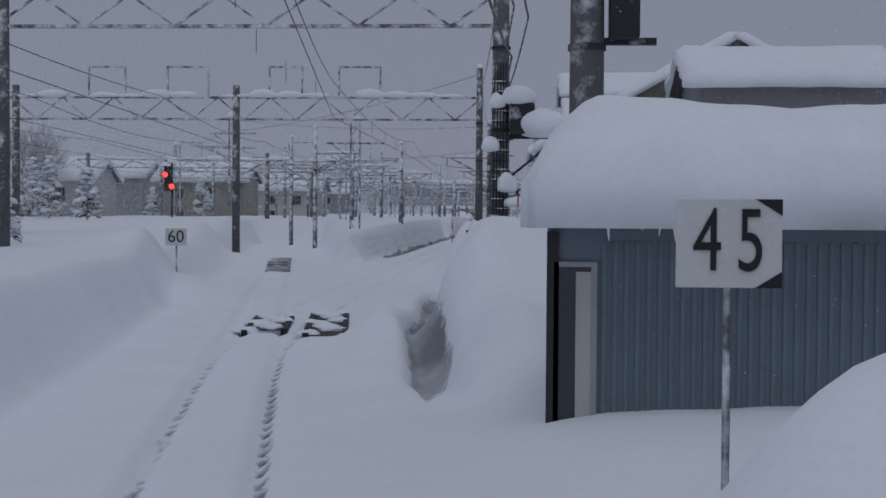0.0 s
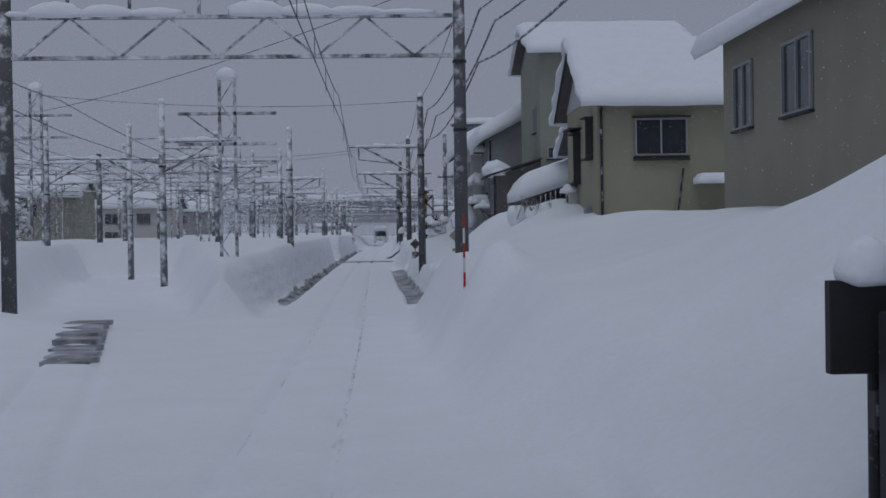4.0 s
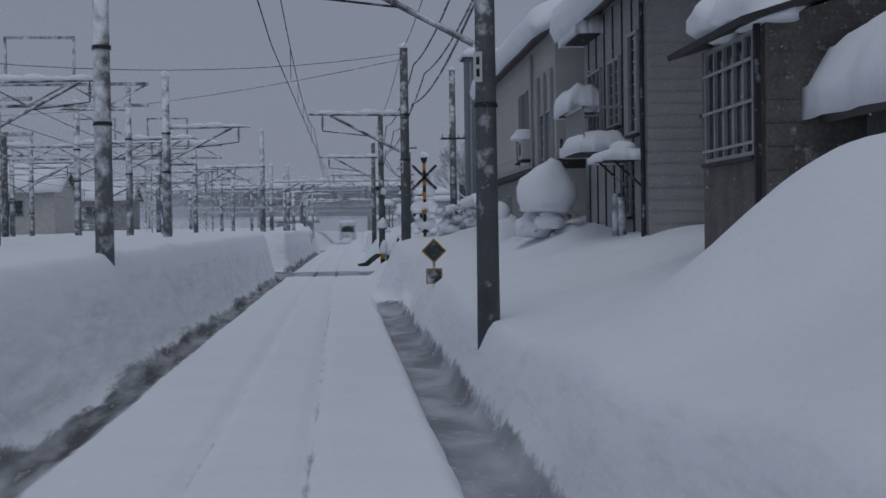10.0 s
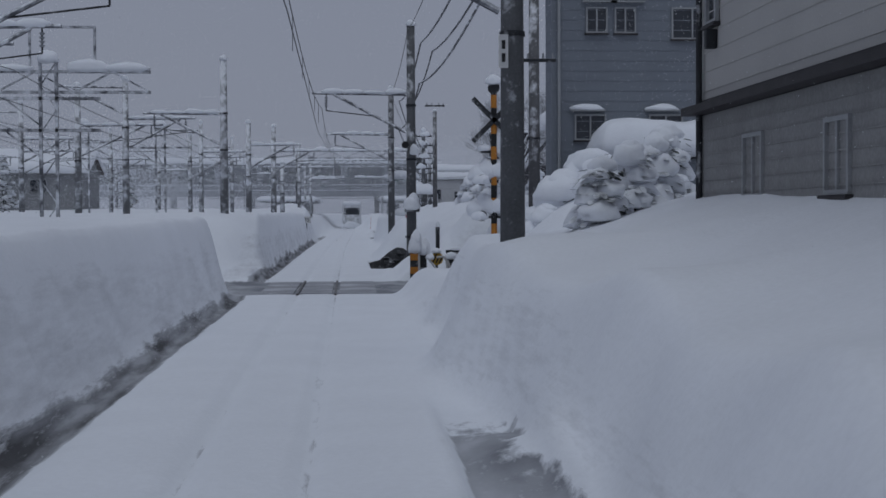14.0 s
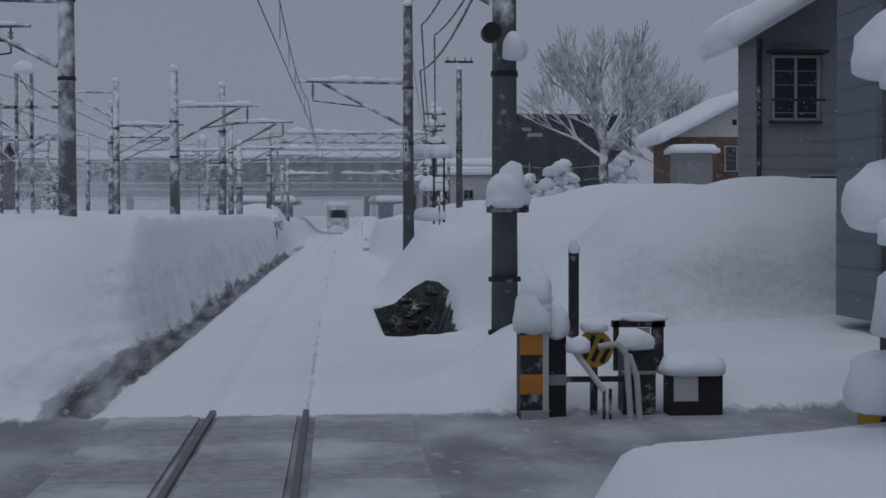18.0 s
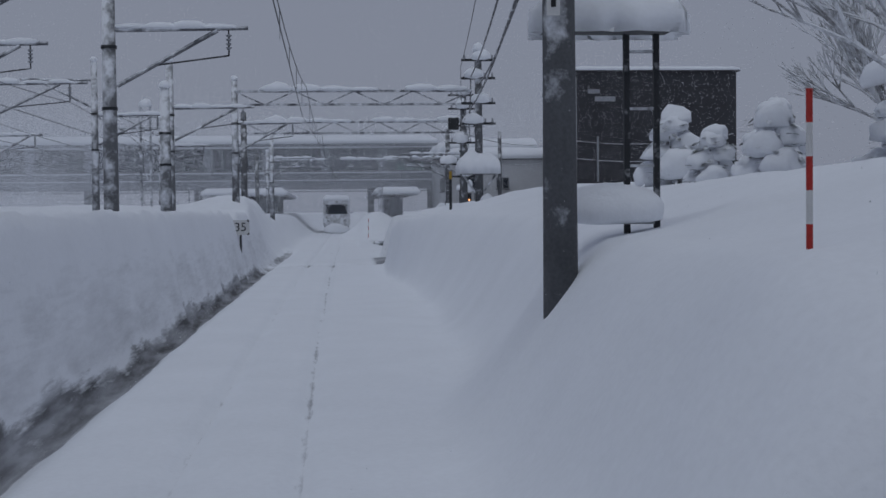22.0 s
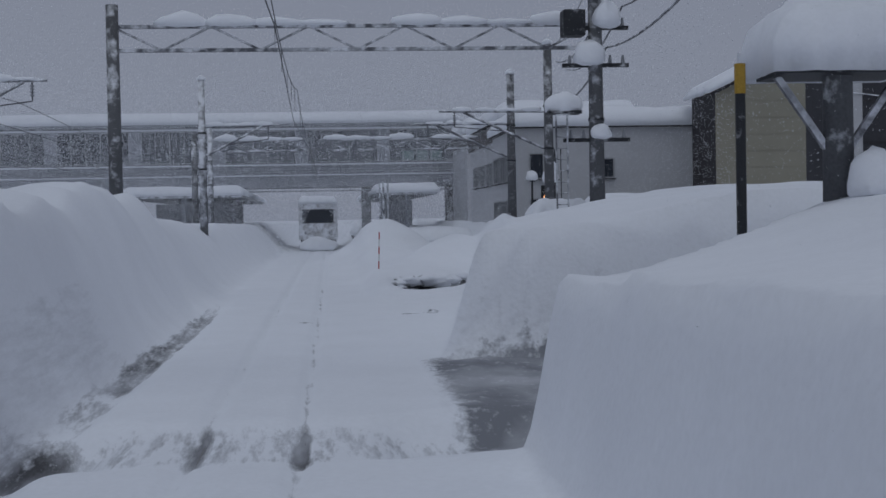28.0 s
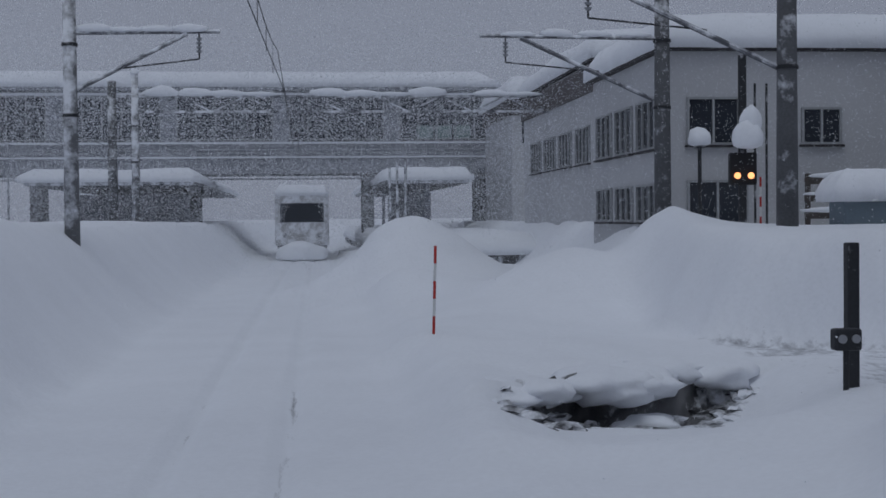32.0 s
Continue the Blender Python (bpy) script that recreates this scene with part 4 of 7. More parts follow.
part("fascia", bar(bmesh.new(), (-0.25, -0.1, 6.42), (7.2, -0.1, 9.98), 0.16, 0.24), TRIM, st)
part("roof_snow", slab(bmesh.new(), -0.3, -0.2, 7.2, 3.6, 6.5, 0.35, 2, z_at=lambda u, v: u * 3.6), CAP, st, smooth=True)
house("station_building", 10.0, 264.0, 18.4, 272, 6.3, PALEG, "pale grey two-storey station building with a rounded snow roof", 'x', 0, 0.8, 0.5,
      wins=tuple(('x', 264.7 + 2.4 * k, 4.0, 1.9, 1.25, 3) for k in range(3)) + tuple(('x', 264.7 + 2.4 * k, 2.2, 1.9, 0.95, 3) for k in range(3)) + (('y', 10.55, 4.05, 1.3, 1.15, 2), ('y', 10.55, 2.1, 1.5, 1.1, 2), ('y', 13.4, 4.05, 1.0, 0.9, 2)))
wing = house("station_wing", 11.2, 277.0, 18.5, 292, 7.6, PALEG, "grey station wing with a dark fascia under snow", 'x', 0, 0.9, 0.5,
      wins=tuple(('x', 278.0 + 3.2 * k, 4.2, 2.4, 1.3, 4) for k in range(4)) + (('y', 11.7, 4.3, 1.6, 1.3, 3),))
part("fascia", boxm(-0.12, -0.12, 6.1, 7.42, 15.1, 7.0), ROOF, wing, "dark sheet fascia")
hall = thing("stair_hall", 11.9, 300, 0.5, "grey station stair hall under a thick snow roof", "station hall")
part("wall", boxm(0, 0, 0, 6.5, 10, 7.6), PALEG, hall)
part("fascia", boxm(-0.15, -0.15, 7.0, 6.65, 10.1, 7.9), ROOF, hall, "dark sheet fascia")
part("roof_snow", slab(bmesh.new(), -0.3, -0.3, 6.8, 10.2, 7.9, 1.1, 6), CAP, hall, smooth=True)
for k in range(4):
    part("window", boxm(0.5 + 1.45 * k, -0.04, 5.6, 1.6 + 1.45 * k, 0.0, 6.8), GLASS, hall)

# ---- station bridge across the tracks ----
bridge = thing("station_bridge", 0, 311, 0, "long dark enclosed footbridge across the station tracks", "footbridge")
part("girder", boxm(-60, 0, 5.0, 12.8, 5, 5.8), BRIDGE, bridge)
for k in range(24):
    part("stiffener", boxm(-59 + 3 * k, -0.06, 5.0, -58.9 + 3 * k, 0.0, 5.8), BRIDGE, bridge)
for z in (4.7, 6.15, 6.35):
    part("pipe", tube(bmesh.new(), (-60, -0.15, z), (12.8, -0.15, z), 0.06, n=8), BRIDGE, bridge)
part("wall", boxm(-60, 0.1, 5.8, 12.8, 4.9, 9.75), BRIDGE, bridge)
part("roof", boxm(-60, -0.5, 9.75, 12.8, 5.5, 10.05), BRIDGE, bridge)
part("roof_snow", slab(bmesh.new(), -60, -0.5, 12.8, 5.5, 10.05, 0.85, 3, nx=60, ny=8), CAP, bridge, smooth=True)
part("eave", boxm(-60, -0.35, 9.5, 12.8, 0.1, 9.62), CAP, bridge, "snow-lined eave")
for z in (6.72, 5.9):
    part("ledge_snow", boxm(-60, -0.12, z, 12.8, 0.1, z + 0.1), CAP, bridge)
for k in range(11):
    window(bridge, -57.0 + 6.4 * k, 6.95, 5.5, 2.5, y=0.1, panes=5)
for k in (0, 1, 2):
    part("blind", boxm(8.0 + 1.1 * k, 0.06, 7.0, 8.95 + 1.1 * k, 0.085, 7.75), BLIND, bridge, "pale green blind")
for px in (-50, -38, -26, -14, -5, 5.2, 12):
    part("pier", boxm(px - 0.35, 1.5, -0.5, px + 0.35, 3.5, 5.0), CONCBARE, bridge)

# platforms under the bridge
for x0, x1, lab in ((-13, -3.2, "snow-covered island platform with a low canopy"), (4.8, 10.5, "snow-covered side platform with a low canopy")):
    pf = thing("platform", 0, 284, 0, lab, "platform", "station platforms")
    part("edge_wall", boxm(x0, 0, -0.2, x1, 60, 1.0), CONCBARE, pf)
    part("snow", slab(bmesh.new(), x0 - 0.1, -0.2, x1 + 0.1, 60, 1.0, 0.8, x0, nx=16, ny=50), CAP, pf, smooth=True)
    part("canopy", boxm(x0 + 0.8, 16, 4.1, x1 - 0.8, 58, 4.35), STEEL, pf)
    part("canopy_snow", slab(bmesh.new(), x0 + 0.6, 15.8, x1 - 0.6, 58, 4.35, 0.6, x1, nx=16, ny=40), CAP, pf, smooth=True)
    for k in range(6):
        part("column", boxm((x0 + x1) / 2 - 0.12, 17 + 7.5 * k, 1.0, (x0 + x1) / 2 + 0.12, 17.25 + 7.5 * k, 4.1), BRIDGE, pf)
    part("waiting_room", boxm(x0 + 2.2, 24, 1.0, x1 - 2.0, 38, 3.8), BRIDGE, pf)
    for k in range(3):
        part("lamp_post", tube(bmesh.new(), (x0 + 0.7, 3 + 5 * k, 1.0), (x0 + 0.7, 3 + 5 * k, 4.8), 0.06), STEEL, pf)


# ---- fittings on the house fronts ----
def air_unit(parent, x, y, z, face='x'):
    """An outdoor air unit on brackets with snow on it, in the parent's own axes."""
    a = (x - 0.34, y - 0.42, z, x, y + 0.42, z + 0.6) if face == 'x' else (x - 0.42, y - 0.34, z, x + 0.42, y, z + 0.6)
    u = part("air_unit", boxm(*a, bevel=0.03), PALE, parent, "pale outdoor air unit")
    c = ((a[0] + a[3]) / 2, (a[1] + a[4]) / 2)
    part("grille", tube(bmesh.new(), (a[0] - 0.012, c[1], z + 0.3), (a[0] + 0.01, c[1], z + 0.3), 0.2, n=18) if face == 'x' else tube(bmesh.new(), (c[0], a[1] - 0.012, z + 0.3), (c[0], a[1] + 0.01, z + 0.3), 0.2, n=18), DARK, u)
    part("shelf", boxm(a[0] - 0.03, a[1] - 0.03, z - 0.06, a[3], a[4] + 0.03, z - 0.02), DARK, parent)
    part("snow_cap", lump(bmesh.new(), c[0] - 0.05, c[1], z + 0.6, 0.38, 0.42, 0.26, z), CAP, u, smooth=True)


def awning(parent, x0, y0, x1, y1, z, snow_t=0.4):
    part("awning", boxm(x0, y0, z, x1, y1, z + 0.07), DARK, parent)
    part("awning_snow", slab(bmesh.new(), x0 - 0.08, y0 - 0.08, x1 + 0.05, y1 + 0.08, z + 0.07, snow_t, z + x0, nx=18, ny=18), CAP, parent, smooth=True)


def balcony(parent, x0, y0, x1, y1, z, h=0.95):
    part("balcony_floor", boxm(x0, y0, z, x1, y1, z + 0.1), TRIM, parent)
    for k in range(int((y1 - y0) / 0.14) + 1):
        y = y0 + 0.02 + k * 0.14
        part("baluster", boxm(x0 + 0.02, y - 0.012, z + 0.1, x0 + 0.045, y + 0.012, z + h), ALU, parent)
    part("handrail", boxm(x0, y0, z + h, x0 + 0.06, y1, z + h + 0.05), ALU, parent)
    for y in (y0, y1 - 0.05):
        part("side_rail", boxm(x0, y, z + h, x1, y + 0.05, z + h + 0.05), ALU, parent)
    part("balcony_snow", slab(bmesh.new(), x0 - 0.05, y0 - 0.05, x1, y1 + 0.05, z + 0.1, 0.4, z + y0, nx=14, ny=18), CAP, parent, smooth=True)


bm = wedge(((-0.03, 0.0, 5.75), (-0.03, 6.8, 5.75), (-0.03, 3.4, 7.8)), (0.024, 0, 0))
part("gable", bm, PALEG, h1, "pale grey gable cladding")
for a, b in (((-0.42, -0.5, 5.5), (-0.42, 3.4, 7.86)), ((-0.42, 7.3, 5.5), (-0.42, 3.4, 7.86))):
    part("verge_board", bar(bmesh.new(), a, b, 0.04, 0.16), TRIM, h1)
for x, z, w, h in ((1.21, 3.82, 1.7, 1.2), (4.95, 4.0, 0.9, 1.0)):
    part("window_hood", boxm(x - 0.08, -0.2, z + h + 0.02, x + w + 0.08, 0.0, z + h + 0.07), TRIM, h1)
    part("window_shelf", boxm(x - 0.06, -0.16, z - 0.16, x + w + 0.06, 0.0, z - 0.08), TRIM, h1)
for y, z, w, h in ((0.9, 3.9, 0.8, 1.2), (3.7, 3.2, 1.2, 1.6)):
    part("window_hood", boxm(-0.3, y - 0.08, z + h + 0.02, 0.0, y + w + 0.08, z + h + 0.07), TRIM, h1)
    part("window_cheek", boxm(-0.26, y - 0.07, z - 0.1, 0.0, y - 0.03, z + h + 0.02), TRIM, h1)
    part("window_shelf", boxm(-0.28, y - 0.06, z - 0.14, 0.0, y + w + 0.06, z - 0.08), TRIM, h1)
for k, y in enumerate((1.9, 2.9)):
    part("fuel_tank", boxm(-0.55, y, 0.9, -0.1, y + 0.75, 1.75, bevel=0.03), DARK, h1)
    part("tank_snow", lump(bmesh.new(), -0.32, y + 0.38, 1.75, 0.32, 0.4, 0.24, k + 3), CAP, h1, smooth=True)
# grey house between the beige one and the annex
h2 = house("house", 9.05, 81.0, 12.2, 86.0, 5.8, GREYW, "small grey gabled house behind the beige one", 'x', 1.0, 0.4, 1.0, siding=0.3, wins=(('x', 82.6, 4.2, 1.0, 0.9, 2),))

# in each house's own axes, from its near left corner at 1.0 m
air_unit(h1, 0, 4.6, 2.2)
awning(h1, 3.2, -0.75, 4.9, 0, 2.9, 0.25)
part("vent_pipe", tube(bmesh.new(), (2.55, -0.12, 1.9), (2.75, -0.12, 3.4), 0.035), DARK, h1)
part("gas_meter", boxm(-0.22, 1.2, 1.6, 0, 1.7, 2.2, bevel=0.02), PLATE, h1)
part("awning", boxm(-0.45, 3.3, 4.95, 0, 4.9, 5.0), DARK, h1)
part("gutter", tube(bmesh.new(), (-0.45, -0.52, 5.58), (7.4, -0.52, 5.58), 0.06, n=8), DARK, h1)
for k in range(9):
    part("icicle", tube(bmesh.new(), (0.6 + 0.75 * k, -0.56, 5.66), (0.6 + 0.75 * k, -0.56, 5.36 + 0.05 * ((k * 5) % 4)), 0.03, 0.004, 6), CAP, h1)
balcony(h4, -0.9, 2.3, 0, 4.6, 3.0)
awning(h4, -0.7, 0.3, 0, 2.1, 2.75, 0.14)
part("awning_brace", bar(bmesh.new(), (-0.62, 0.5, 2.75), (-0.02, 0.5, 2.2), 0.04, 0.04), DARK, h4)
part("awning_brace", bar(bmesh.new(), (-0.62, 1.9, 2.75), (-0.02, 1.9, 2.2), 0.04, 0.04), DARK, h4)
part("awning_lump", lump(bmesh.new(), -0.35, 0.75, 2.9, 0.28, 0.4, 0.2, 8), CAP, h4, smooth=True)
part("flue", tube(bmesh.new(), (-0.25, 1.4, 0.2), (-0.25, 1.4, 2.0), 0.09, n=12), STEEL, h4, "steel flue pipe")
part("flue", tube(bmesh.new(), (-0.25, 2.0, 0.2), (-0.25, 2.0, 2.1), 0.09, n=12), STEEL, h4, "steel flue pipe")
awning(h4, -0.7, 4.9, 0, 6.8, 4.1, 0.6)
awning(h4, -0.5, 4.6, 0, 6.9, 5.9, 0.5)
for k in range(7):
    part("wall_batten", boxm(-0.03, 0.3 + 1.0 * k, 0.5, 0.0, 0.36 + 1.0 * k, 6.3), TRIM, h4)
part("downpipe", tube(bmesh.new(), (-0.08, 0.12, 0.5), (-0.08, 0.12, 6.2), 0.05), DARK, h4)
part("pent_roof", boxm(-0.3, 2.9, 2.94, 0.0, 16.1, 3.06), TRIM, h5, "dark narrow pent roof")
air_unit(h5, 0, 4.7, 3.4)
part("downpipe", tube(bmesh.new(), (-0.08, 4.0, 0.5), (-0.08, 4.0, 6.4), 0.05), ALU, h5)
part("downpipe", tube(bmesh.new(), (-0.08, 15.8, 0.5), (-0.08, 15.8, 6.4), 0.05), DARK, h5)
for k in range(3):
    part("post", boxm(-0.1, 0.35 + 1.2 * k, 1.3, -0.02, 0.45 + 1.2 * k, 5.6), ALU, h5)
awning(h5, -0.32, 0.2, 0, 2.85, 2.58, 0.12)
part("lower_cladding", boxm(-0.02, 3.0, 0, 0.0, 16.0, 2.92), DARKCLAD, h5, "darker boarded lower storey")
for k in range(14):
    part("siding_lap", boxm(-0.035, 3.0, 0.2 * k + 0.1, -0.021, 16.0, 0.2 * k + 0.12), DARKCLAD, h5)
part("lamp", boxm(-0.18, 15.0, 3.9, 0, 15.15, 4.2, bevel=0.03), DARK, h5)

def gz_at(x, y):
    return float(snow_z(np.array(float(x)), np.array(float(y))))


# ---- grey hut beside the first curve ----
hut = thing("hut", 5.48, 13.6, 0.2, "blue-grey corrugated metal hut under a deep snow cap", "hut")
part("wall", boxm(0, 0, 0, 4.6, 0.85, 2.15), CORR, hut)
for i in range(36):
    part("corrugation", tube(bmesh.new(), (0.55 + i * 0.112, -0.012, 0.02), (0.55 + i * 0.112, -0.012, 2.0), 0.026, n=6), CORR, hut)
part("corner_post", boxm(-0.02, -0.05, 0, 0.1, 0.06, 2.1), TRIM, hut)
part("doorway", boxm(0.1, -0.03, 0, 0.42, 0.0, 1.75), GLASS, hut, "dark door panel with a pale frame")
part("door_frame", boxm(0.05, -0.05, 0, 0.1, 0.0, 1.8), ALU, hut)
part("door_panel", boxm(0.27, -0.045, 0.05, 0.42, -0.03, 1.7), PALE, hut, "pale door panel")
part("door_frame", boxm(0.42, -0.05, 0, 0.48, 0.0, 1.8), ALU, hut)
part("door_frame", boxm(0.08, -0.05, 1.75, 0.42, 0.0, 1.8), ALU, hut)
part("eave", boxm(-0.15, -0.25, 2.15, 4.7, 1.0, 2.27), TRIM, hut)
part("roof_snow", slab(bmesh.new(), -0.1, -0.42, 4.9, 1.05, 2.24, 1.12, 5, nx=34, ny=26, over=0.5), CAP, hut, "bulging snow cap hanging over the eave", smooth=True)
for i in range(5):
    part("icicle", tube(bmesh.new(), (0.55 + 0.16 * i + 0.05 * (i % 2), -0.4, 2.3), (0.57 + 0.16 * i, -0.4, 2.02 + 0.05 * ((i * 3) % 4)), 0.03, 0.004, 6), CAP, hut)


# ---- shed buried to its eave behind the hut ----
shed = thing("shed", 7.24, 28.6, 0.4, "small grey shed buried to its eave in drifts", "shed")
part("wall", boxm(0, 0, 0, 3.4, 2.2, 1.72), CORR, shed)
part("corner_post", boxm(-0.02, -0.03, 0, 0.08, 0.05, 1.72), TRIM, shed)
part("eave", boxm(-0.2, -0.2, 1.70, 3.6, 2.3, 1.78), TRIM, shed)
part("roof_snow", slab(bmesh.new(), -0.6, -0.5, 3.8, 2.6, 1.74, 0.85, 8, nx=30, ny=22, over=0.5), CAP, shed, "rounded snow load hanging over the eave", smooth=True)
for i in range(4):
    part("icicle", tube(bmesh.new(), (-0.1 + 0.17 * i, -0.25, 1.78), (-0.09 + 0.17 * i, -0.25, 1.58 + 0.05 * (i % 2)), 0.02, 0.003, 6), CAP, shed)


def letters(text, size, x, y, z, parent, material, rz=0.0, flip=False):
    c = bpy.data.curves.new("lettering", 'FONT')
    c.body = text
    c.size = size
    c.extrude = 0.004
    c.align_x = 'CENTER'
    c.align_y = 'CENTER'
    tmp = bpy.data.objects.new("lettering_tmp", c)
    scene.collection.objects.link(tmp)
    me = bpy.data.meshes.new_from_object(tmp.evaluated_get(bpy.context.evaluated_depsgraph_get()))
    bpy.data.objects.remove(tmp)
    me.materials.append(material)
    ob = new("lettering", me)
    ob.parent = parent
    ob.matrix_basis = pose(x, y, z, 90, 0, 180 if flip else 0)
    return ob


# ---- speed boards ----
zs = gz_at(6.0, 8.3)
sg = thing("speed_board", 6.46, 8.35, zs - 0.3, "white speed board with black 45 and cut corners", "sign", "speed boards")
part("post", tube(bmesh.new(), (0, 0.03, 0), (0, 0.03, 2.55 - zs + 0.3), 0.025), STEEL, sg)
b0 = 2.02 - zs + 0.3
part("board", boxm(-0.32, -0.02, b0, 0.32, 0.0, b0 + 0.54, bevel=0.006), WHITE, sg)
for k in (0, 1):
    bm = bmesh.new()
    z1 = b0 + (0.0 if k else 0.54)
    s = 1 if k else -1
    vs = [bm.verts.new(p) for p in ((0.32, -0.026, z1), (0.32, -0.026, z1 + s * 0.1), (0.16, -0.026, z1))]
    bm.faces.new(vs)
    r = bmesh.ops.extrude_face_region(bm, geom=bm.faces[:])
    bmesh.ops.translate(bm, verts=[v for v in r["geom"] if isinstance(v, bmesh.types.BMVert)], vec=(0, 0.01, 0))
    part("corner_mark", bm, BLACK, sg)
n4 = letters("4", 0.5, -0.13, -0.026, b0 + 0.27, sg, BLACK)
n5 = letters("5", 0.5, 0.13, -0.026, b0 + 0.27, sg, BLACK)
n4.scale = n5.scale = (0.72, 1.1, 1)

zs = gz_at(-4.05, 36)
sg = thing("speed_board", -4.05, 36.0, zs - 0.3, "small white speed board with black 60 on a short post", "sign", "speed boards")
part("post", tube(bmesh.new(), (0, 0.03, 0), (0, 0.03, 1.84 - zs + 0.3), 0.025), STEEL, sg)
b0 = 1.62 - zs + 0.3
part("board", boxm(-0.29, -0.02, b0, 0.29, 0.0, b0 + 0.46, bevel=0.006), WHITE, sg)
letters("60", 0.46, 0, -0.026, b0 + 0.23, sg, BLACK)


# ---- lineside mast with boxes and a ladder frame ----
def snow_on(parent, x, y, z, rx, ry, rz, seed):
    return part("snow_cap", lump(bmesh.new(), x, y, z, rx, ry, rz, seed), CAP, parent, smooth=True)


m1 = concrete_pole(4.62, 37.8, 10.5, 0.27, label="thick concrete mast with signal boxes and snow clumps", seed=9, base=0.2)
part("transformer", boxm(0.25, -0.35, 4.55, 0.95, 0.35, 5.4, bevel=0.05), DARK, m1, "dark pole transformer")
part("crossarm", boxm(-0.3, -0.06, 4.42, 1.9, 0.06, 4.54), DARK, m1)
part("brace", bar(bmesh.new(), (0.2, 0, 3.3), (1.6, 0, 4.45), 0.07, 0.07), DARK, m1)
for k in range(9):
    part("step_bolt", tube(bmesh.new(), (-0.36, 0, 0.8 + 0.45 * k), (0.36, 0, 0.8 + 0.45 * k), 0.016, n=6), DARK, m1)
for k, (x, y, z, a, c) in enumerate(((0.2, -0.2, 3.0, 0.3, 0.4), (1.25, -0.1, 4.55, 0.75, 0.55), (-0.25, -0.2, 4.1, 0.26, 0.3), (0.45, -0.2, 2.55, 0.34, 0.22), (-0.1, -0.25, 5.3, 0.22, 0.3), (0.5, -0.1, 5.42, 0.5, 0.4))):
    snow_on(m1, x, y, z, a, a * 0.8, c, k + 3)
sb = thing("signal_box", 3.86, 37.5, 0.2, "black shunting signal plate on a slim post", "signal")
part("post", tube(bmesh.new(), (0.14, 0.05, 0), (0.14, 0.05, 1.9), 0.04), DARK, sb)
part("plate", boxm(-0.16, -0.05, 1.32, 0.26, 0.05, 1.88, bevel=0.01), BLACK, sb)
part("lamp_hood", boxm(0.1, -0.08, 0.98, 0.24, 0.06, 1.22, bevel=0.02), DARK, sb)
snow_on(sb, 0.1, 0.0, 1.88, 0.2, 0.14, 0.22, 3)
cb = thing("relay_cabinet", 3.95, 36.9, 0.2, "dark grey relay cabinet with cable ducts against the mast", "cabinet")
part("body", boxm(0, 0, 0, 1.12, 0.45, 1.7, bevel=0.02), DARK, cb)
part("duct", boxm(0.42, -0.07, 0.1, 0.66, 0.0, 2.3), STEEL, cb)
part("door", boxm(0.7, -0.02, 0.1, 1.05, 0.0, 1.6), BLACK, cb)
for k in range(7):
    part("terminal", boxm(0.46, -0.09, 0.35 + 0.15 * k, 0.62, -0.07, 0.42 + 0.15 * k), PLATE, cb)
snow_on(cb, 0.25, 0.2, 1.7, 0.26, 0.24, 0.26, 8)
snow_on(cb, 1.38, 0.25, 0.3, 0.28, 0.26, 1.1, 9)
for k in range(16):
    part("strap", tube(bmesh.new(), (0, 0, 1.9 + 0.27 * k), (0, 0, 1.93 + 0.27 * k), 0.285 - 0.002 * k, n=18), DARK, m1)
    if k % 3 != 1:
        part("snow_ridge", lump(bmesh.new(), 0.04 * (-1) ** k, -0.16, 1.93 + 0.27 * k, 0.2, 0.14, 0.035, k, sub=2), CAP, m1, smooth=True)
for k in range(5):
    part("cable", tube(bmesh.new(), (-0.2 + 0.1 * k, -0.3, 0.4), (-0.16 + 0.08 * k, -0.27, 6.5), 0.016, n=6), BLACK, m1)
lf = thing("work_platform", 5.35, 36.0, 0.5, "galvanised work platform frame half buried in snow", "platform frame")
for x in (0, 0.55):
    for y in (0, 0.6):
        part("leg", boxm(x - 0.03, y - 0.03, 0, x + 0.03, y + 0.03, 2.1), DARK, lf)
for z in (1.2, 1.65, 2.1):
    part("rail", boxm(-0.03, -0.03, z - 0.025, 0.58, 0.03, z + 0.025), DARK, lf)
part("panel", boxm(0.02, -0.01, 0.2, 0.5, 0.02, 1.05), DARK, lf)
snow_on(lf, 0.3, 0.3, 2.1, 0.32, 0.35, 0.25, 4)


def snow_stake(x, y, top, z0=None, label="red and white banded snow stake", tilt=0.0):
    z = gz_at(x, y) - 0.25 if z0 is None else z0
    t = thing("snow_stake", x, y, z, label, "stake", "snow stakes")
    n = 6
    h = (top - z) / n
    for k in range(n):
        part("band", tube(bmesh.new(), (tilt * k * h, 0, k * h), (tilt * (k + 1) * h, 0, (k + 1) * h), 0.021, n=8), RED if k % 2 else WHITE, t, "red band" if k % 2 else "white band")
    return t


snow_stake(2.52, 53.4, 2.75)
snow_stake(5.05, 37.2, 3.1, tilt=0.04)
snow_stake(3.55, 168.2, 3.1)
snow_stake(3.2, 251.6, 1.95, label="thin red snow stake leaning slightly", tilt=0.03)
snow_stake(10.3, 258.0, 3.1)

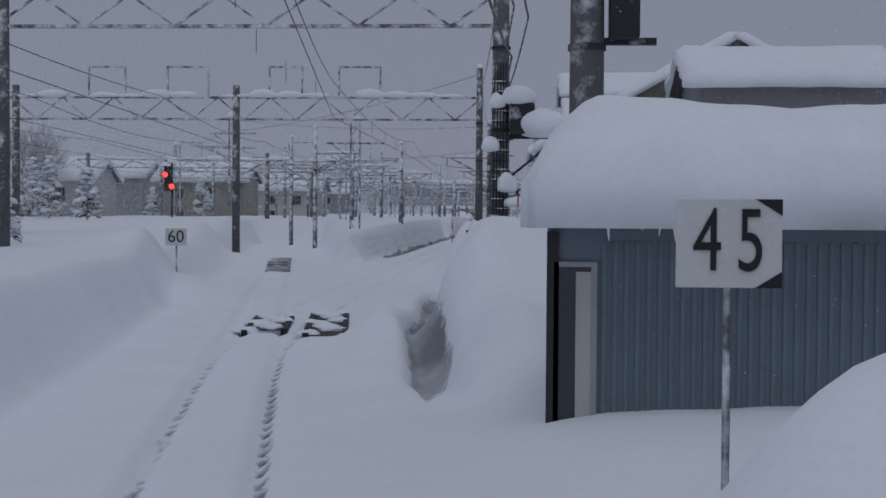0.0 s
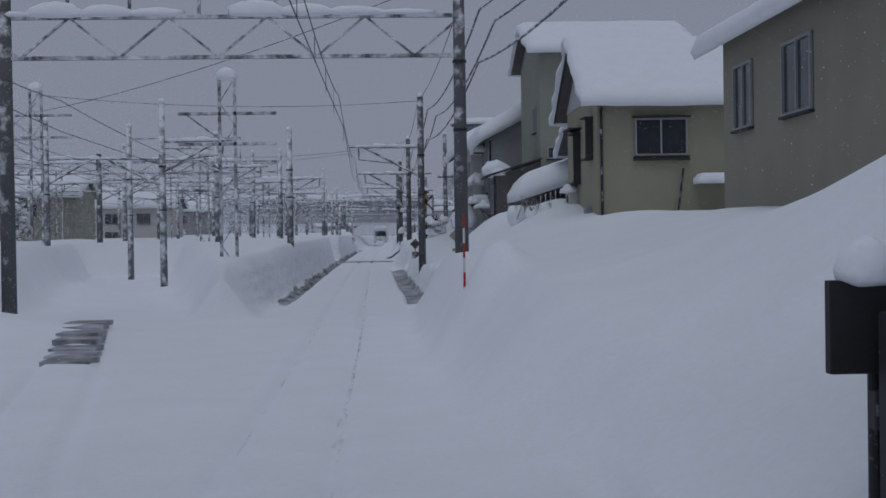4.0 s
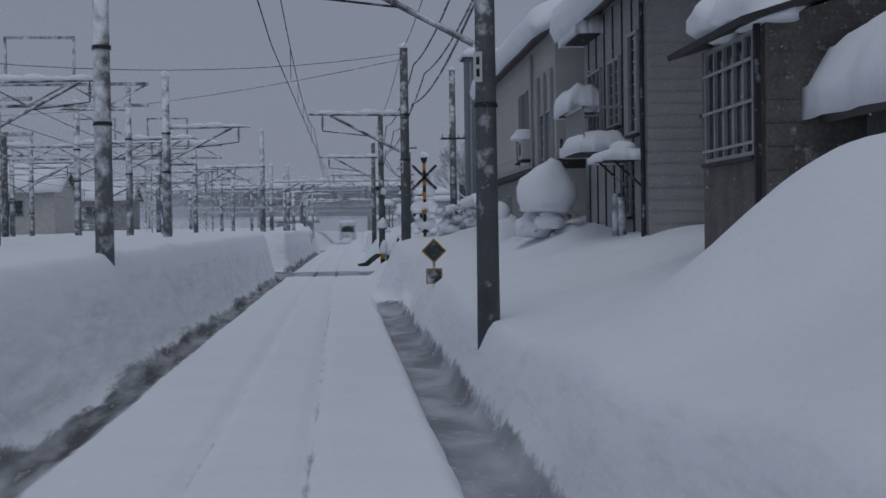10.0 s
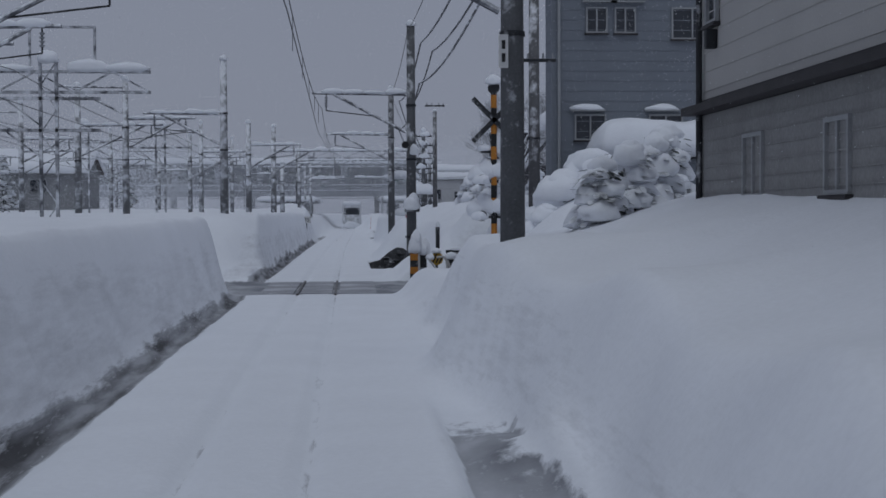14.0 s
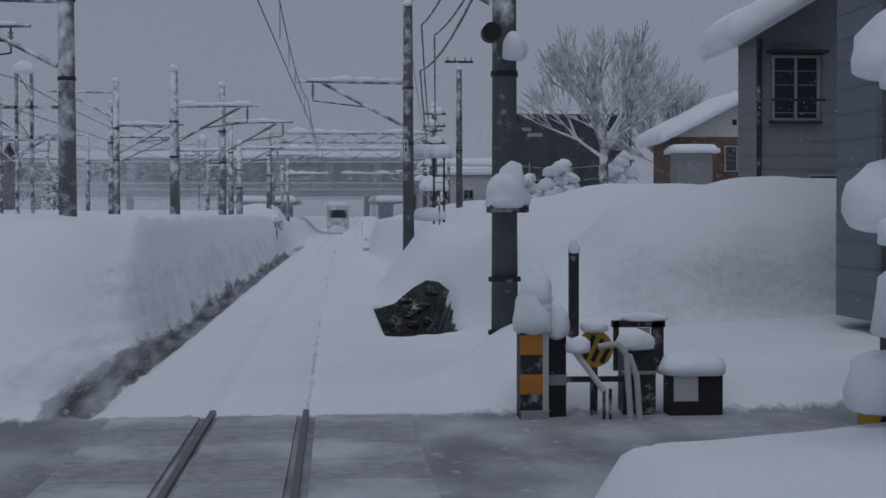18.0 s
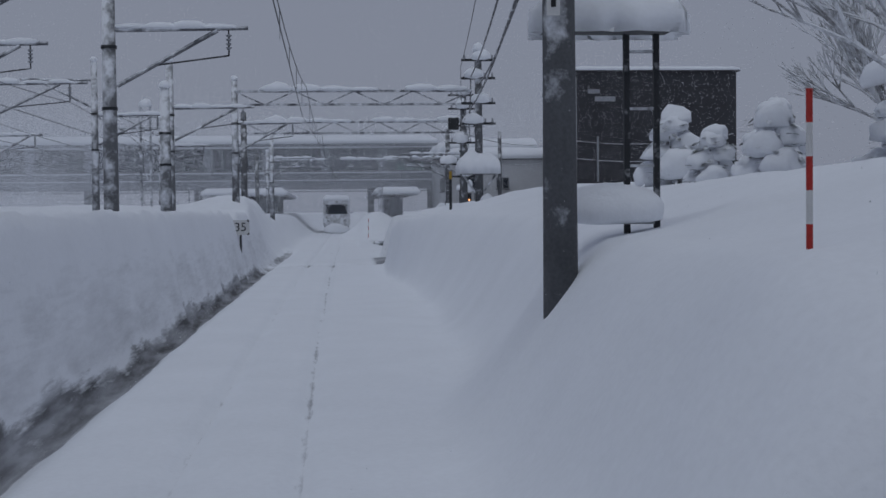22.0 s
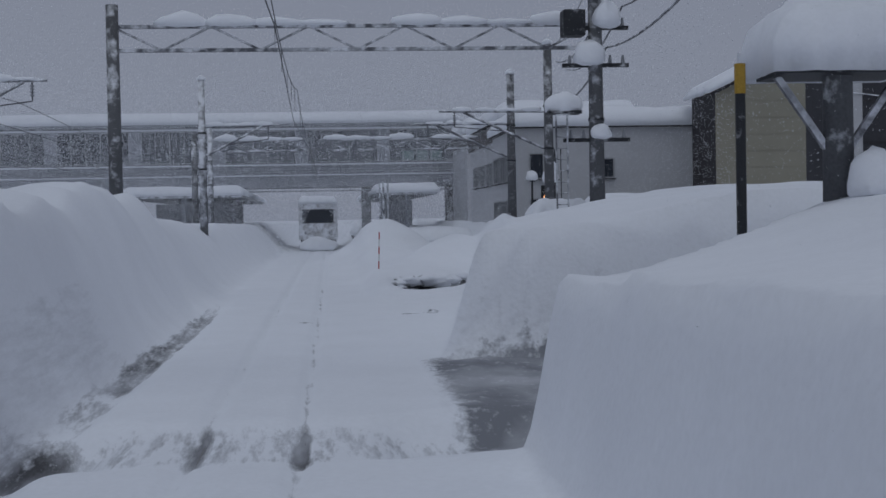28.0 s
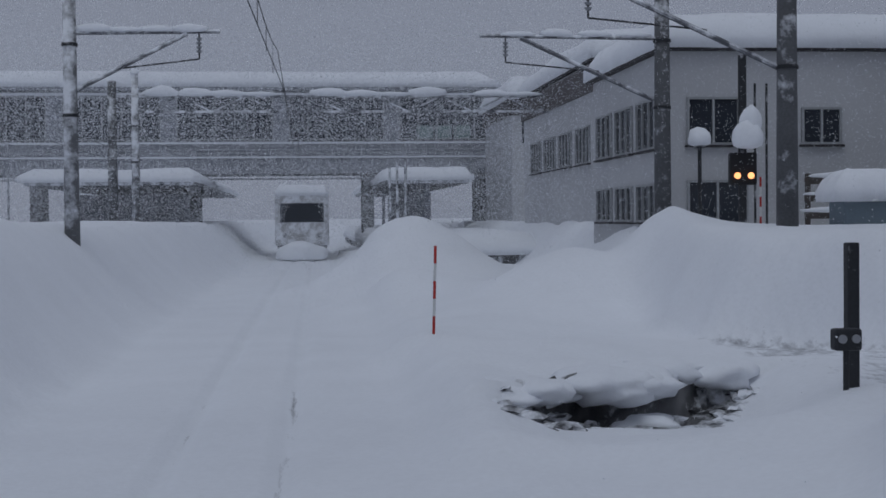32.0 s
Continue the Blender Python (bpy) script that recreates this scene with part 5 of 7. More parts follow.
# ---- diamond boards ----
def diamond(x, y, z, s, face, label, rot=0):
    z0 = gz_at(x, y) - 0.3
    t = thing("diamond_board", x, y, z0, label, "sign", "diamond boards", rz=rot)
    zc = z - z0
    part("post", tube(bmesh.new(), (0, -0.04 if face is PLATE else 0.04, 0), (0, -0.04 if face is PLATE else 0.04, zc + s * 0.65), 0.035), STEEL, t)
    for k, (w, m, d) in enumerate(((s, YELLOW, 0.0), (s * 0.84, face, -0.008))):
        bm = bmesh.new()
        box(bm, -w / 2, -0.012 + d, -w / 2, w / 2, 0.012 + (0.016 if k else 0) , w / 2)
        bm.transform(Matrix.Translation((0, 0, zc)) @ Matrix.Rotation(radians(45), 4, 'Y'))
        part("plate" if k else "border", bm, m, t)
    zb = zc - s * 1.42
    part("border", boxm(-0.2, -0.012, zb - 0.19, 0.2, 0.012, zb + 0.19), YELLOW, t)
    part("plate", boxm(-0.17, -0.02, zb - 0.16, 0.17, 0.016, zb + 0.16), face, t)
    return t


diamond(3.55, 72.8, 2.34, 0.42, PLATE, "yellow-edged diamond board seen from its grey back")
d2 = diamond(3.05, 106.3, 1.86, 0.44, DKPLATE, "dark diamond board with a yellow edge, half buried")
part("snow_cap", lump(bmesh.new(), 0.75, -0.25, -0.15, 0.85, 0.6, 0.75, 3, rough=0.12, flat=False), CAP, d2, smooth=True)
mk = thing("marker_stub", 3.5, 105.6, 0.9, "short dark marker post poking out of the snow", "marker post")
part("post", boxm(-0.03, -0.03, 0, 0.03, 0.03, 0.36, bevel=0.008), DARK, mk)
part("cap", boxm(-0.06, -0.05, 0.30, 0.06, 0.05, 0.36, bevel=0.012), DARK, mk)

# ---- number plates on masts become plain bars ----
for x, y, z in ((2.86, 93.5, 4.6), (2.86, 121.4, 4.4), (2.9, 173.8, 4.3)):
    pl = thing("mast_plate", x - 0.02, y - 0.2, z, "small white enamel plate strapped to the mast", "plate")
    part("plate", boxm(0, -0.01, 0, 0.13, 0.01, 0.46), WHITE, pl)
    part("marking", boxm(0.04, -0.016, 0.08, 0.09, -0.01, 0.2), BLACK, pl)
    part("marking", boxm(0.04, -0.016, 0.26, 0.09, -0.01, 0.38), BLACK, pl)

# ---- red signal in the yard ----
sig = thing("signal", -23.0, 108.5, 0.5, "yard signal with two red lamps lit", "signal")
part("post", tube(bmesh.new(), (0, 0, 0), (0, 0, 6.2), 0.09, n=10), DARK, sig)
part("head", boxm(-0.65, -0.1, 3.9, -0.1, 0.1, 5.9, bevel=0.05), BLACK, sig)
for dx, z in ((-0.55, 5.2), (0.0, 4.25)):
    part("lamp", tube(bmesh.new(), (dx, -0.16, z), (dx, -0.11, z), 0.22, n=16), REDLAMP, sig, "lit red lamp")
    part("hood", tube(bmesh.new(), (dx, -0.10, z), (dx, 0.0, z), 0.3, n=16), BLACK, sig)
snow_on(sig, 0, 0, 6.2, 0.4, 0.3, 0.35, 2)

# ---- exposed boards of the turnout and the wet walkway ----
for k, (x0, y0, y1) in enumerate(((-0.42, 25.6, 29.6), (0.78, 25.0, 30.6))):
    boards = thing("turnout_grate", x0, 28.0, gz_at(x0 + 0.4, 28.0) + 0.01, "wet timber grate of the turnout showing through the snow", "track grate", "turnout grates", rz=7.0)
    for dx in (0.0, 0.74):
        part("beam", boxm(dx, y0 - 28.0 + 0.3 * (dx > 0), -0.12, dx + 0.12, y1 - 28.0 - 0.25 * (dx > 0), 0.06, bevel=0.012), BLACK, boards, "dark wet side beam")
    n = int((y1 - y0) / 0.24)
    for i in range(n):
        y = y0 - 28.0 + 0.12 + 0.24 * i
        part("slat", boxm(0.12, y, -0.1, 0.74, y + 0.15, 0.02 + 0.008 * (i % 3), bevel=0.01), TIMBER if (i * 3 + k) % 5 else SLUSH, boards)
    for i in range(7):
        part("snow_patch", lump(bmesh.new(), 0.1 + 0.55 * ((i * 5) % 7) / 6, y0 - 28.0 + (y1 - y0) * (i + 0.5) / 7, 0.0, 0.26, 0.3, 0.09, 40 + i + 9 * k, rough=0.5, sub=2), CAP, boards, smooth=True)
wk = thing("walkway_panels", 0, 0, 0, "grey wet rubber panels lying between the rails", "track panels")
for y in np.arange(53.5, 62.5, 1.0):
    x = float(track_a(y))
    zz = gz_at(x, y + 0.5)
    part("panel", boxm(x - 0.5, y, zz - 0.06, x + 0.36, y + 0.985, zz + 0.04, bevel=0.008), WETROAD, wk)

# ---- level crossing ----
xs = thing("crossing_surface", 0, 0, 0, "wet concrete crossing slabs between the rails", "crossing slabs", kind="structure")
for j in range(7):
    for u0, u1 in ((-1.6, -0.64), (-0.44, 0.44), (0.64, 1.7)):
        b = float(track_b(139.5 + j))
        part("slab", boxm(b + u0, 140.7 + j * 0.93, 0.06, b + u1, 140.7 + j * 0.93 + 0.91, 0.175, bevel=0.01), SLUSH, xs)
for g in (-0.53, 0.53):
    b = float(track_b(142.5))
    part("rail", boxm(b + g - 0.033, 140.4, 0.02, b + g + 0.033, 147.6, 0.185), RAIL, xs)


def crossing_signal(x, y, label):
    z0 = 0.3
    t = thing("crossing_signal", x, y, z0, label, "crossing signal", "crossing signals")
    n = 16
    for k in range(n):
        part("band", tube(bmesh.new(), (0, 0, k * 0.36), (0, 0, (k + 1) * 0.36), 0.085, n=14), BLACK if k % 2 else ORANGE, t, "black band" if k % 2 else "faded orange band")
    for k, z in enumerate((1.95, 2.95)):
        part("lamp_arm", boxm(-0.45, -0.04, z, 0.45, 0.04, z + 0.08), DARK, t)
        for s in (-0.36, 0.36):
            lamp = part("lamp_box", tube(bmesh.new(), (s, -0.2, z + 0.06), (s, 0.0, z + 0.06), 0.14, n=16), BLACK, t)
            part("hood", tube(bmesh.new(), (s, -0.3, z + 0.09), (s, -0.2, z + 0.08), 0.13, n=12), DARK, lamp)
        for j, (dx, dz, w, h) in enumerate(((-0.44, 0.1, 0.3, 0.32), (-0.2, 0.16, 0.3, 0.42), (0.26, 0.16, 0.32, 0.44), (0.44, 0.08, 0.26, 0.34), (0.05, 0.2, 0.26, 0.36), (-0.4, -0.02, 0.24, 0.2), (0.4, -0.02, 0.24, 0.2))):
            snow_on(t, dx * (1.05 - 0.1 * k), 0.16 if j < 5 else -0.16, z + dz, w, 0.3, h, 4 + k * 7 + j)
    snow_on(t, 0.28, 0.12, 3.85, 0.26, 0.24, 0.8, 5)
    part("crossarm", boxm(-0.35, 0.0, 3.78, 0.35, 0.08, 3.86), DARK, t)
    snow_on(t, -0.26, 0.05, 3.86, 0.2, 0.16, 0.14, 6)
    for s in (-1, 1):
        part("cross_board", bar(bmesh.new(), (-0.6, -0.12, 4.7 + 0.6 * s), (0.6, -0.12, 4.7 - 0.6 * s), 0.02, 0.14), DARK, t)
    part("bell", tube(bmesh.new(), (0, -0.1, 5.6), (0, 0.1, 5.6), 0.16, n=16), DARK, t)
    snow_on(t, 0, 0, 5.72, 0.25, 0.2, 0.2, 2)
    part("base_box", boxm(-0.14, -0.14, 0, 0.14, 0.14, 0.35, bevel=0.02), DARK, t)
    part("control_box", boxm(0.1, -0.1, 0.55, 0.32, 0.1, 0.95, bevel=0.02), DARK, t)
    return t


crossing_signal(4.85, 140.5, "orange and black banded crossing signal loaded with snow")
bmach = thing("barrier_machine", 2.920, 147.0, 0.0, "orange and dark barrier machine in the snow", "barrier machine")
part("housing", boxm(-0.14, -0.12, 0.0, 0.14, 0.2, 1.14, bevel=0.02), DARK, bmach)
for z in (0.42, 0.86):
    part("stripe", boxm(-0.144, -0.126, z, 0.144, -0.118, z + 0.22), ORANGE, bmach)
part("cover", boxm(-0.14, -0.18, 0.0, 0.16, -0.13, 0.24, bevel=0.01), PLATE, bmach)
part("snow_cap", lump(bmesh.new(), 0.02, 0, 1.14, 0.22, 0.22, 0.42, 11), CAP, bmach, smooth=True)
part("snow_cap", lump(bmesh.new(), 0.06, 0, 1.42, 0.17, 0.18, 0.34, 12), CAP, bmach, smooth=True)
gpost = thing("post", 3.065, 146.9, 0.0, "slim cream painted post at the crossing", "post")
part("shaft", boxm(-0.035, -0.03, 0, 0.035, 0.03, 1.36, bevel=0.008), PALE, gpost)
part("snow_cap", lump(bmesh.new(), 0, 0, 1.36, 0.07, 0.07, 0.12, 1), CAP, gpost, smooth=True)
bcol = thing("barrier_column", 3.210, 147.1, 0.0, "dark square barrier column with a snow block on top", "barrier machine")
part("column", boxm(-0.11, -0.1, 0, 0.11, 0.12, 1.06, bevel=0.015), BLACK, bcol)
part("band", boxm(-0.114, -0.104, 0.5, 0.114, -0.098, 0.62), PLATE, bcol)
part("snow_block", lump(bmesh.new(), 0.0, 0, 1.06, 0.16, 0.16, 0.3, 8), CAP, bcol, smooth=True)
disc = thing("hazard_disc", 3.660, 147.1, 0.0, "round yellow and black counterweight disc on a stand", "hazard disc")
part("stand", boxm(-0.04, 0.02, 0, 0.04, 0.08, 0.7), DARK, disc)
part("plate", tube(bmesh.new(), (0, -0.02, 0.9), (0, 0.02, 0.9), 0.21, n=24), YELLOW, disc)
for j in range(3):
    part("stripe", bar(bmesh.new(), (-0.13 + 0.1 * j, -0.024, 0.78 - 0.02 * j), (-0.01 + 0.1 * j, -0.024, 1.05 - 0.04 * j), 0.01, 0.05), BLACK, disc)
part("snow_cap", lump(bmesh.new(), 0, 0, 1.1, 0.16, 0.1, 0.12, 4), CAP, disc, smooth=True)
part("crosspiece", boxm(-0.35, 0.0, 0.52, 0.35, 0.06, 0.58), DARK, disc)
arm = thing("boom", 3.380, 146.8, 0.9, "snow-topped boom stub tilted down", "barrier")
part("tube", tube(bmesh.new(), (0, 0, 0), (0.33, 0, -0.44), 0.035), WHITE, arm)
part("snow_ridge", lump(bmesh.new(), 0.04, 0, 0.0, 0.14, 0.1, 0.14, 6), CAP, arm, smooth=True)
for j, x in enumerate((0.33, 0.4)):
    part("leg", boxm(x - 0.015, -0.02, -0.9, x + 0.015, 0.02, -0.42), DARK, arm)
hoop = thing("guard_hoop", 3.940, 146.8, 0.0, "pale bent pipe hoop guarding the machines", "guard")
hb = bmesh.new()
for p, q in (((-0.3, 0, 0.95), (-0.08, 0, 0.98)), ((-0.08, 0, 0.98), (0.02, 0, 0.86)), ((0.02, 0, 0.86), (0.08, 0, 0.0)), ((0.05, 0, 0.86), (0.14, 0, 0.6)), ((0.14, 0, 0.6), (0.18, 0, 0.0))):
    tube(hb, p, q, 0.035, n=8)
part("pipe", hb, PALE, hoop)
rb = thing("relay_box", 4.180, 147.2, 0.0, "dark relay box with snow on its lid", "cabinet")
part("body", boxm(-0.19, -0.1, 0.0, 0.19, 0.2, 0.9, bevel=0.015), DARK, rb)
part("band", boxm(-0.194, -0.106, 0.6, 0.194, -0.098, 0.64), PLATE, rb)
part("snow_cap", lump(bmesh.new(), -0.02, 0, 0.9, 0.22, 0.2, 0.18, 3), CAP, rb, smooth=True)
fr = thing("cable_frame", 4.330, 147.8, 0.0, "dark square steel frame standing in the snow", "frame")
part("post", boxm(-0.3, 0, 0, -0.24, 0.06, 1.15), DARK, fr)
part("post", boxm(0.16, 0, 0, 0.3, 0.06, 1.15), DARK, fr)
part("lintel", boxm(-0.32, 0, 1.08, 0.32, 0.08, 1.16), DARK, fr)
part("panel", boxm(-0.1, 0.02, 0.8, 0.14, 0.05, 1.07), PALE, fr)
part("snow_ridge", lump(bmesh.new(), 0.05, 0.04, 1.16, 0.28, 0.08, 0.08, 2), CAP, fr, smooth=True)
hc = thing("control_box", 4.810, 147.0, 0.0, "half cream half black control box under snow", "control box")
part("body", boxm(-0.31, 0, 0, 0.31, 0.3, 0.6, bevel=0.012), BLACK, hc)
part("cream_panel", boxm(-0.26, -0.006, 0.3, 0.02, 0.0, 0.58), PALE, hc)
part("snow_cap", lump(bmesh.new(), 0, 0.15, 0.6, 0.4, 0.25, 0.2, 5), CAP, hc, smooth=True)
gd = thing("guard_rail", 5.6, 142.8, 0.1, "yellow and black striped low guard rail", "guard rail")
part("board", boxm(-0.55, 0, 0.35, 0.9, 0.04, 0.7), YELLOW, gd)
for j in range(5):
    part("stripe", bar(bmesh.new(), (-0.45 + 0.28 * j, -0.005, 0.36), (-0.28 + 0.28 * j, -0.005, 0.69), 0.012, 0.1), BLACK, gd)
for x in (-0.5, 0.85):
    part("leg", boxm(x - 0.03, 0.04, -0.1, x + 0.03, 0.1, 0.7), DARK, gd)
# shrubs bowed under snow beside the crossing
for k, (x, y, s) in enumerate(((6.0, 138.6, 1.0), (6.7, 140.2, 1.5), (5.6, 141.6, 1.15), (7.6, 141.0, 1.9), (7.2, 137.4, 1.2), (6.0, 106.4, 1.1), (5.0, 125.2, 0.8), (5.7, 126.2, 0.9), (6.4, 127.4, 0.9), (7.0, 129.0, 1.0), (9.8, 187.5, 1.1), (9.0, 189.2, 0.9), (8.6, 191.0, 1.2), (10.6, 190.0, 1.3), (12.8, 188.0, 1.4), (12.0, 185.6, 1.0))):
    z = gz_at(x, y)
    t = thing("shrub", x, y, z - 0.3, "evergreen shrub weighed down by heavy snow", "shrub", "snow-laden shrubs")
    rr = random.Random(k)
    for j in range(3):
        a = j * 2.1
        part("stem", tube(bmesh.new(), (0, 0, 0), (math.cos(a) * 0.3 * s, math.sin(a) * 0.25 * s, 1.2 * s), 0.04, 0.015, 6), BARK, t)
    bm = bmesh.new()
    for j in range(60 if k < 5 else 130):
        a, q = rr.uniform(0, 6.28), rr.uniform(0.35, 0.82) * s
        zz = rr.uniform(0.2, 1.5)
        q *= 1.0 - 0.32 * zz
        p = Vector((math.cos(a) * q, math.sin(a) * q * 0.85, zz * s))
        d = Vector((math.cos(a) + rr.uniform(-0.5, 0.5), math.sin(a) + rr.uniform(-0.5, 0.5), rr.uniform(-0.9, 0.1))).normalized() * rr.uniform(0.1, 0.22)
        sd = d.cross(Vector((0, 0, 1))).normalized() * 0.045
        bm.faces.new([bm.verts.new(p + e) for e in (-sd, d * 0.6 - sd * 1.4, d, d * 0.6 + sd * 1.4, sd)])
    tagged(part("leaves", bm, LEAF, t), kind="stuff")
    if k == 5:
        part("snow_load", lump(bmesh.new(), -0.1, -0.1, 1.0, 0.72, 0.65, 0.85, 77, rough=0.3), CAP, t, smooth=True)
        part("stake", tube(bmesh.new(), (0.15, 0, 0.3), (0.28, 0, 2.7), 0.035, n=8), DARK, t)
    for j in range(3 if k == 5 else 9):
        a = j * 2.4 + rr.uniform(-0.4, 0.4)
        h = 0.12 + 0.17 * j
        q = max(0.0, 0.5 - 0.055 * j) * s
        w = rr.uniform(0.36, 0.5) * s * (1 - 0.045 * j) * (1.25 if k < 5 else 1)
        part("snow_load", lump(bmesh.new(), math.cos(a) * q, math.sin(a) * q * 0.85, h * s, w, w * 0.9, w * rr.uniform(0.7, 0.95), k * 9 + j, rough=0.34), CAP, t, smooth=True)

# ---- bare shrub poking out of the drift by the beige house ----
bs = thing("bare_shrub", 6.4, 77.2, gz_at(6.4, 77.2) - 0.15, "bare twiggy shrub poking out of a snow drift", "shrub")
rr = random.Random(44)
tw = bmesh.new()
for k in range(26):
    a = rr.uniform(0, 6.28)
    p = Vector((rr.uniform(-0.6, 0.6), rr.uniform(-0.3, 0.3), 0))
    q = p + Vector((math.cos(a) * 0.25, math.sin(a) * 0.2, rr.uniform(0.4, 0.75)))
    stick(tw, p, q, 0.016, 0.009)
    for i in range(2):
        stick(tw, p.lerp(q, 0.55 + 0.2 * i), q + Vector((rr.uniform(-0.22, 0.22), rr.uniform(-0.2, 0.2), rr.uniform(0.02, 0.25))), 0.008, 0.004)
tagged(part("twigs", tw, BARK, bs), kind="stuff")
for k, (x, r) in enumerate(((-0.55, 0.34), (0.05, 0.3), (0.55, 0.36))):
    part("snow_load", lump(bmesh.new(), x, 0.05, 0.05, r, r, r * 1.1, 70 + k, rough=0.25, flat=False), CAP, bs, smooth=True)

# ---- tree stump wrapped in snow before the pale house ----
st2 = thing("tree_stump", 5.45, 112.2, gz_at(5.45, 112.2) - 0.2, "broken stump wrapped in a tall pillar of snow", "stump")
part("trunk", tube(bmesh.new(), (0, 0, 0), (0.05, 0, 0.9), 0.12, 0.09, 10), BARK, st2)
part("snow_load", lump(bmesh.new(), 0.1, 0, 0.1, 0.52, 0.5, 0.7, 31, rough=0.2, flat=False), CAP, st2, smooth=True)
part("snow_load", lump(bmesh.new(), -0.05, 0, 0.75, 0.29, 0.29, 0.42, 32, rough=0.15, flat=False), CAP, st2, smooth=True)

# ---- mast fittings after the crossing ----
bx = thing("mast_box", 2.95, 149.4, 2.45, "steel bracket box on the mast under a tall snow cone", "bracket box")
part("bracket", boxm(-0.24, -0.24, 0, 0.26, 0.2, 0.1, bevel=0.01), DARK, bx)
part("horn", tube(bmesh.new(), (-0.22, -0.32, 2.3), (-0.22, -0.05, 2.3), 0.12, n=16), BLACK, bx)
part("band", tube(bmesh.new(), (0, 0.2, -0.9), (0, 0.2, -0.84), 0.215, n=16), DARK, bx)
part("band", tube(bmesh.new(), (0, 0.2, -1.6), (0, 0.2, -1.54), 0.22, n=16), DARK, bx)
for k, (x, y, z, a, c) in enumerate(((0.0, -0.1, 0.1, 0.29, 0.3), (0.05, -0.1, 0.3, 0.19, 0.28), (0.1, -0.05, 2.0, 0.16, 0.25), (0.42, -0.1, -1.55, 0.2, 0.5))):
    snow_on(bx, x, y, z, a, a * 0.8, c, 21 + k)
part("switch_box", boxm(0.28, -0.12, -1.85, 0.56, 0.1, -1.55, bevel=0.03), DARK, bx)
part("pipe", tube(bmesh.new(), (0.42, 0, -1.85), (0.42, 0, -2.2), 0.03), DARK, bx)
mp = thing("marker_post", 3.85, 149.5, gz_at(3.85, 149.5) - 0.2, "dark concrete marker post capped with snow", "marker post")
part("post", tube(bmesh.new(), (0, 0, 0), (0, 0, 1.95 - gz_at(3.85, 149.5) + 0.2), 0.07, n=12), DARK, mp)
snow_on(mp, 0, 0, 1.95 - gz_at(3.85, 149.5) + 0.18, 0.08, 0.08, 0.14, 2)

# ---- transformer stand, lattice mast and ladder near the station ----
ts = thing("transformer_stand", 7.3, 220.2, 1.6, "pole transformer stand under a huge block of snow", "transformer stand")
part("pole", tube(bmesh.new(), (0, 0, 0), (0, 0, 7.9), 0.19, 0.15, 16), CONC, ts, smooth=True)
for k, z in enumerate((4.6, 5.5, 6.6, 7.4)):
    part("crossarm", boxm(-0.75, -0.06, z, 0.75, 0.06, z + 0.1), DARK, ts)
    for q in (-0.6, -0.25, 0.3, 0.62):
        part("insulator", tube(bmesh.new(), (q, 0, z + 0.1), (q, 0, z + 0.28), 0.05, 0.03, 8), PLATE, ts)
    part("snow_cap", lump(bmesh.new(), -0.2 + 0.3 * (k % 2), -0.05, z + 0.1, 0.42, 0.28, 0.34, 60 + k), CAP, ts, smooth=True)
part("pole", tube(bmesh.new(), (0.95, 0.2, 0), (0.95, 0.2, 4.3), 0.09, 0.08, 12), CONC, ts, smooth=True)
part("platform", boxm(-0.8, -0.5, 2.42, 0.8, 0.6, 2.52), DARK, ts)
part("brace", bar(bmesh.new(), (-0.75, 0, 2.42), (-0.1, 0, 1.5), 0.08, 0.08), STEEL, ts)
part("brace", bar(bmesh.new(), (0.75, 0, 2.42), (0.1, 0, 1.5), 0.08, 0.08), STEEL, ts)
part("transformer", boxm(-0.4, -0.35, 2.52, 0.4, 0.35, 3.1, bevel=0.06), DARK, ts)
part("snow_block", slab(bmesh.new(), -0.85, -0.6, 0.8, 0.7, 2.52, 0.85, 4, over=0.4), CAP, ts, smooth=True)
snow_on(ts, 0.3, -0.3, 1.0, 0.3, 0.25, 0.45, 6)
snow_on(ts, 0, 0, 7.85, 0.24, 0.24, 0.3, 6)
yp = thing("guard_pole", 6.0, 219.9, 1.6, "slim dark pole with a yellow top band", "pole")
part("pole", tube(bmesh.new(), (0, 0, 0), (0, 0, 2.2), 0.06, n=10), DARK, yp)
part("band", tube(bmesh.new(), (0, 0, 2.2), (0, 0, 2.55), 0.065, n=10), YELLOW, yp, "yellow band")
lm = concrete_pole(8.6, 240.3, 9.4, 0.22, label="station mast with insulators and a caged transformer", seed=77)
for k, (x, z, a, c) in enumerate(((-0.2, 5.2, 0.45, 0.5), (0.3, 6.2, 0.4, 0.5), (-0.1, 7.2, 0.4, 0.45), (0.1, 3.2, 0.3, 0.3), (0.0, 8.0, 0.35, 0.4))):
    snow_on(lm, x, -0.15, z, a, a * 0.7, c, 31 + k)
    part("crossarm", boxm(-0.9, -0.08, z - 0.12, 0.9, 0.08, z - 0.02), DARK, lm)
    for s in (-0.7, -0.35, 0.4, 0.75):
        part("insulator", tube(bmesh.new(), (s, 0, z - 0.02), (s, 0, z + 0.2), 0.06, 0.03, 8), PLATE, lm)
part("transformer", boxm(-0.9, -0.3, 5.9, -0.3, 0.3, 6.6, bevel=0.05), DARK, lm)
ld = thing("ladder", 7.6, 240.0, 1.5, "steel ladder with a snow-topped platform", "ladder")
for x in (-0.15, 0.15):
    part("rail", boxm(x - 0.02, -0.02, 0, x + 0.02, 0.02, 3.6), STEEL, ld)
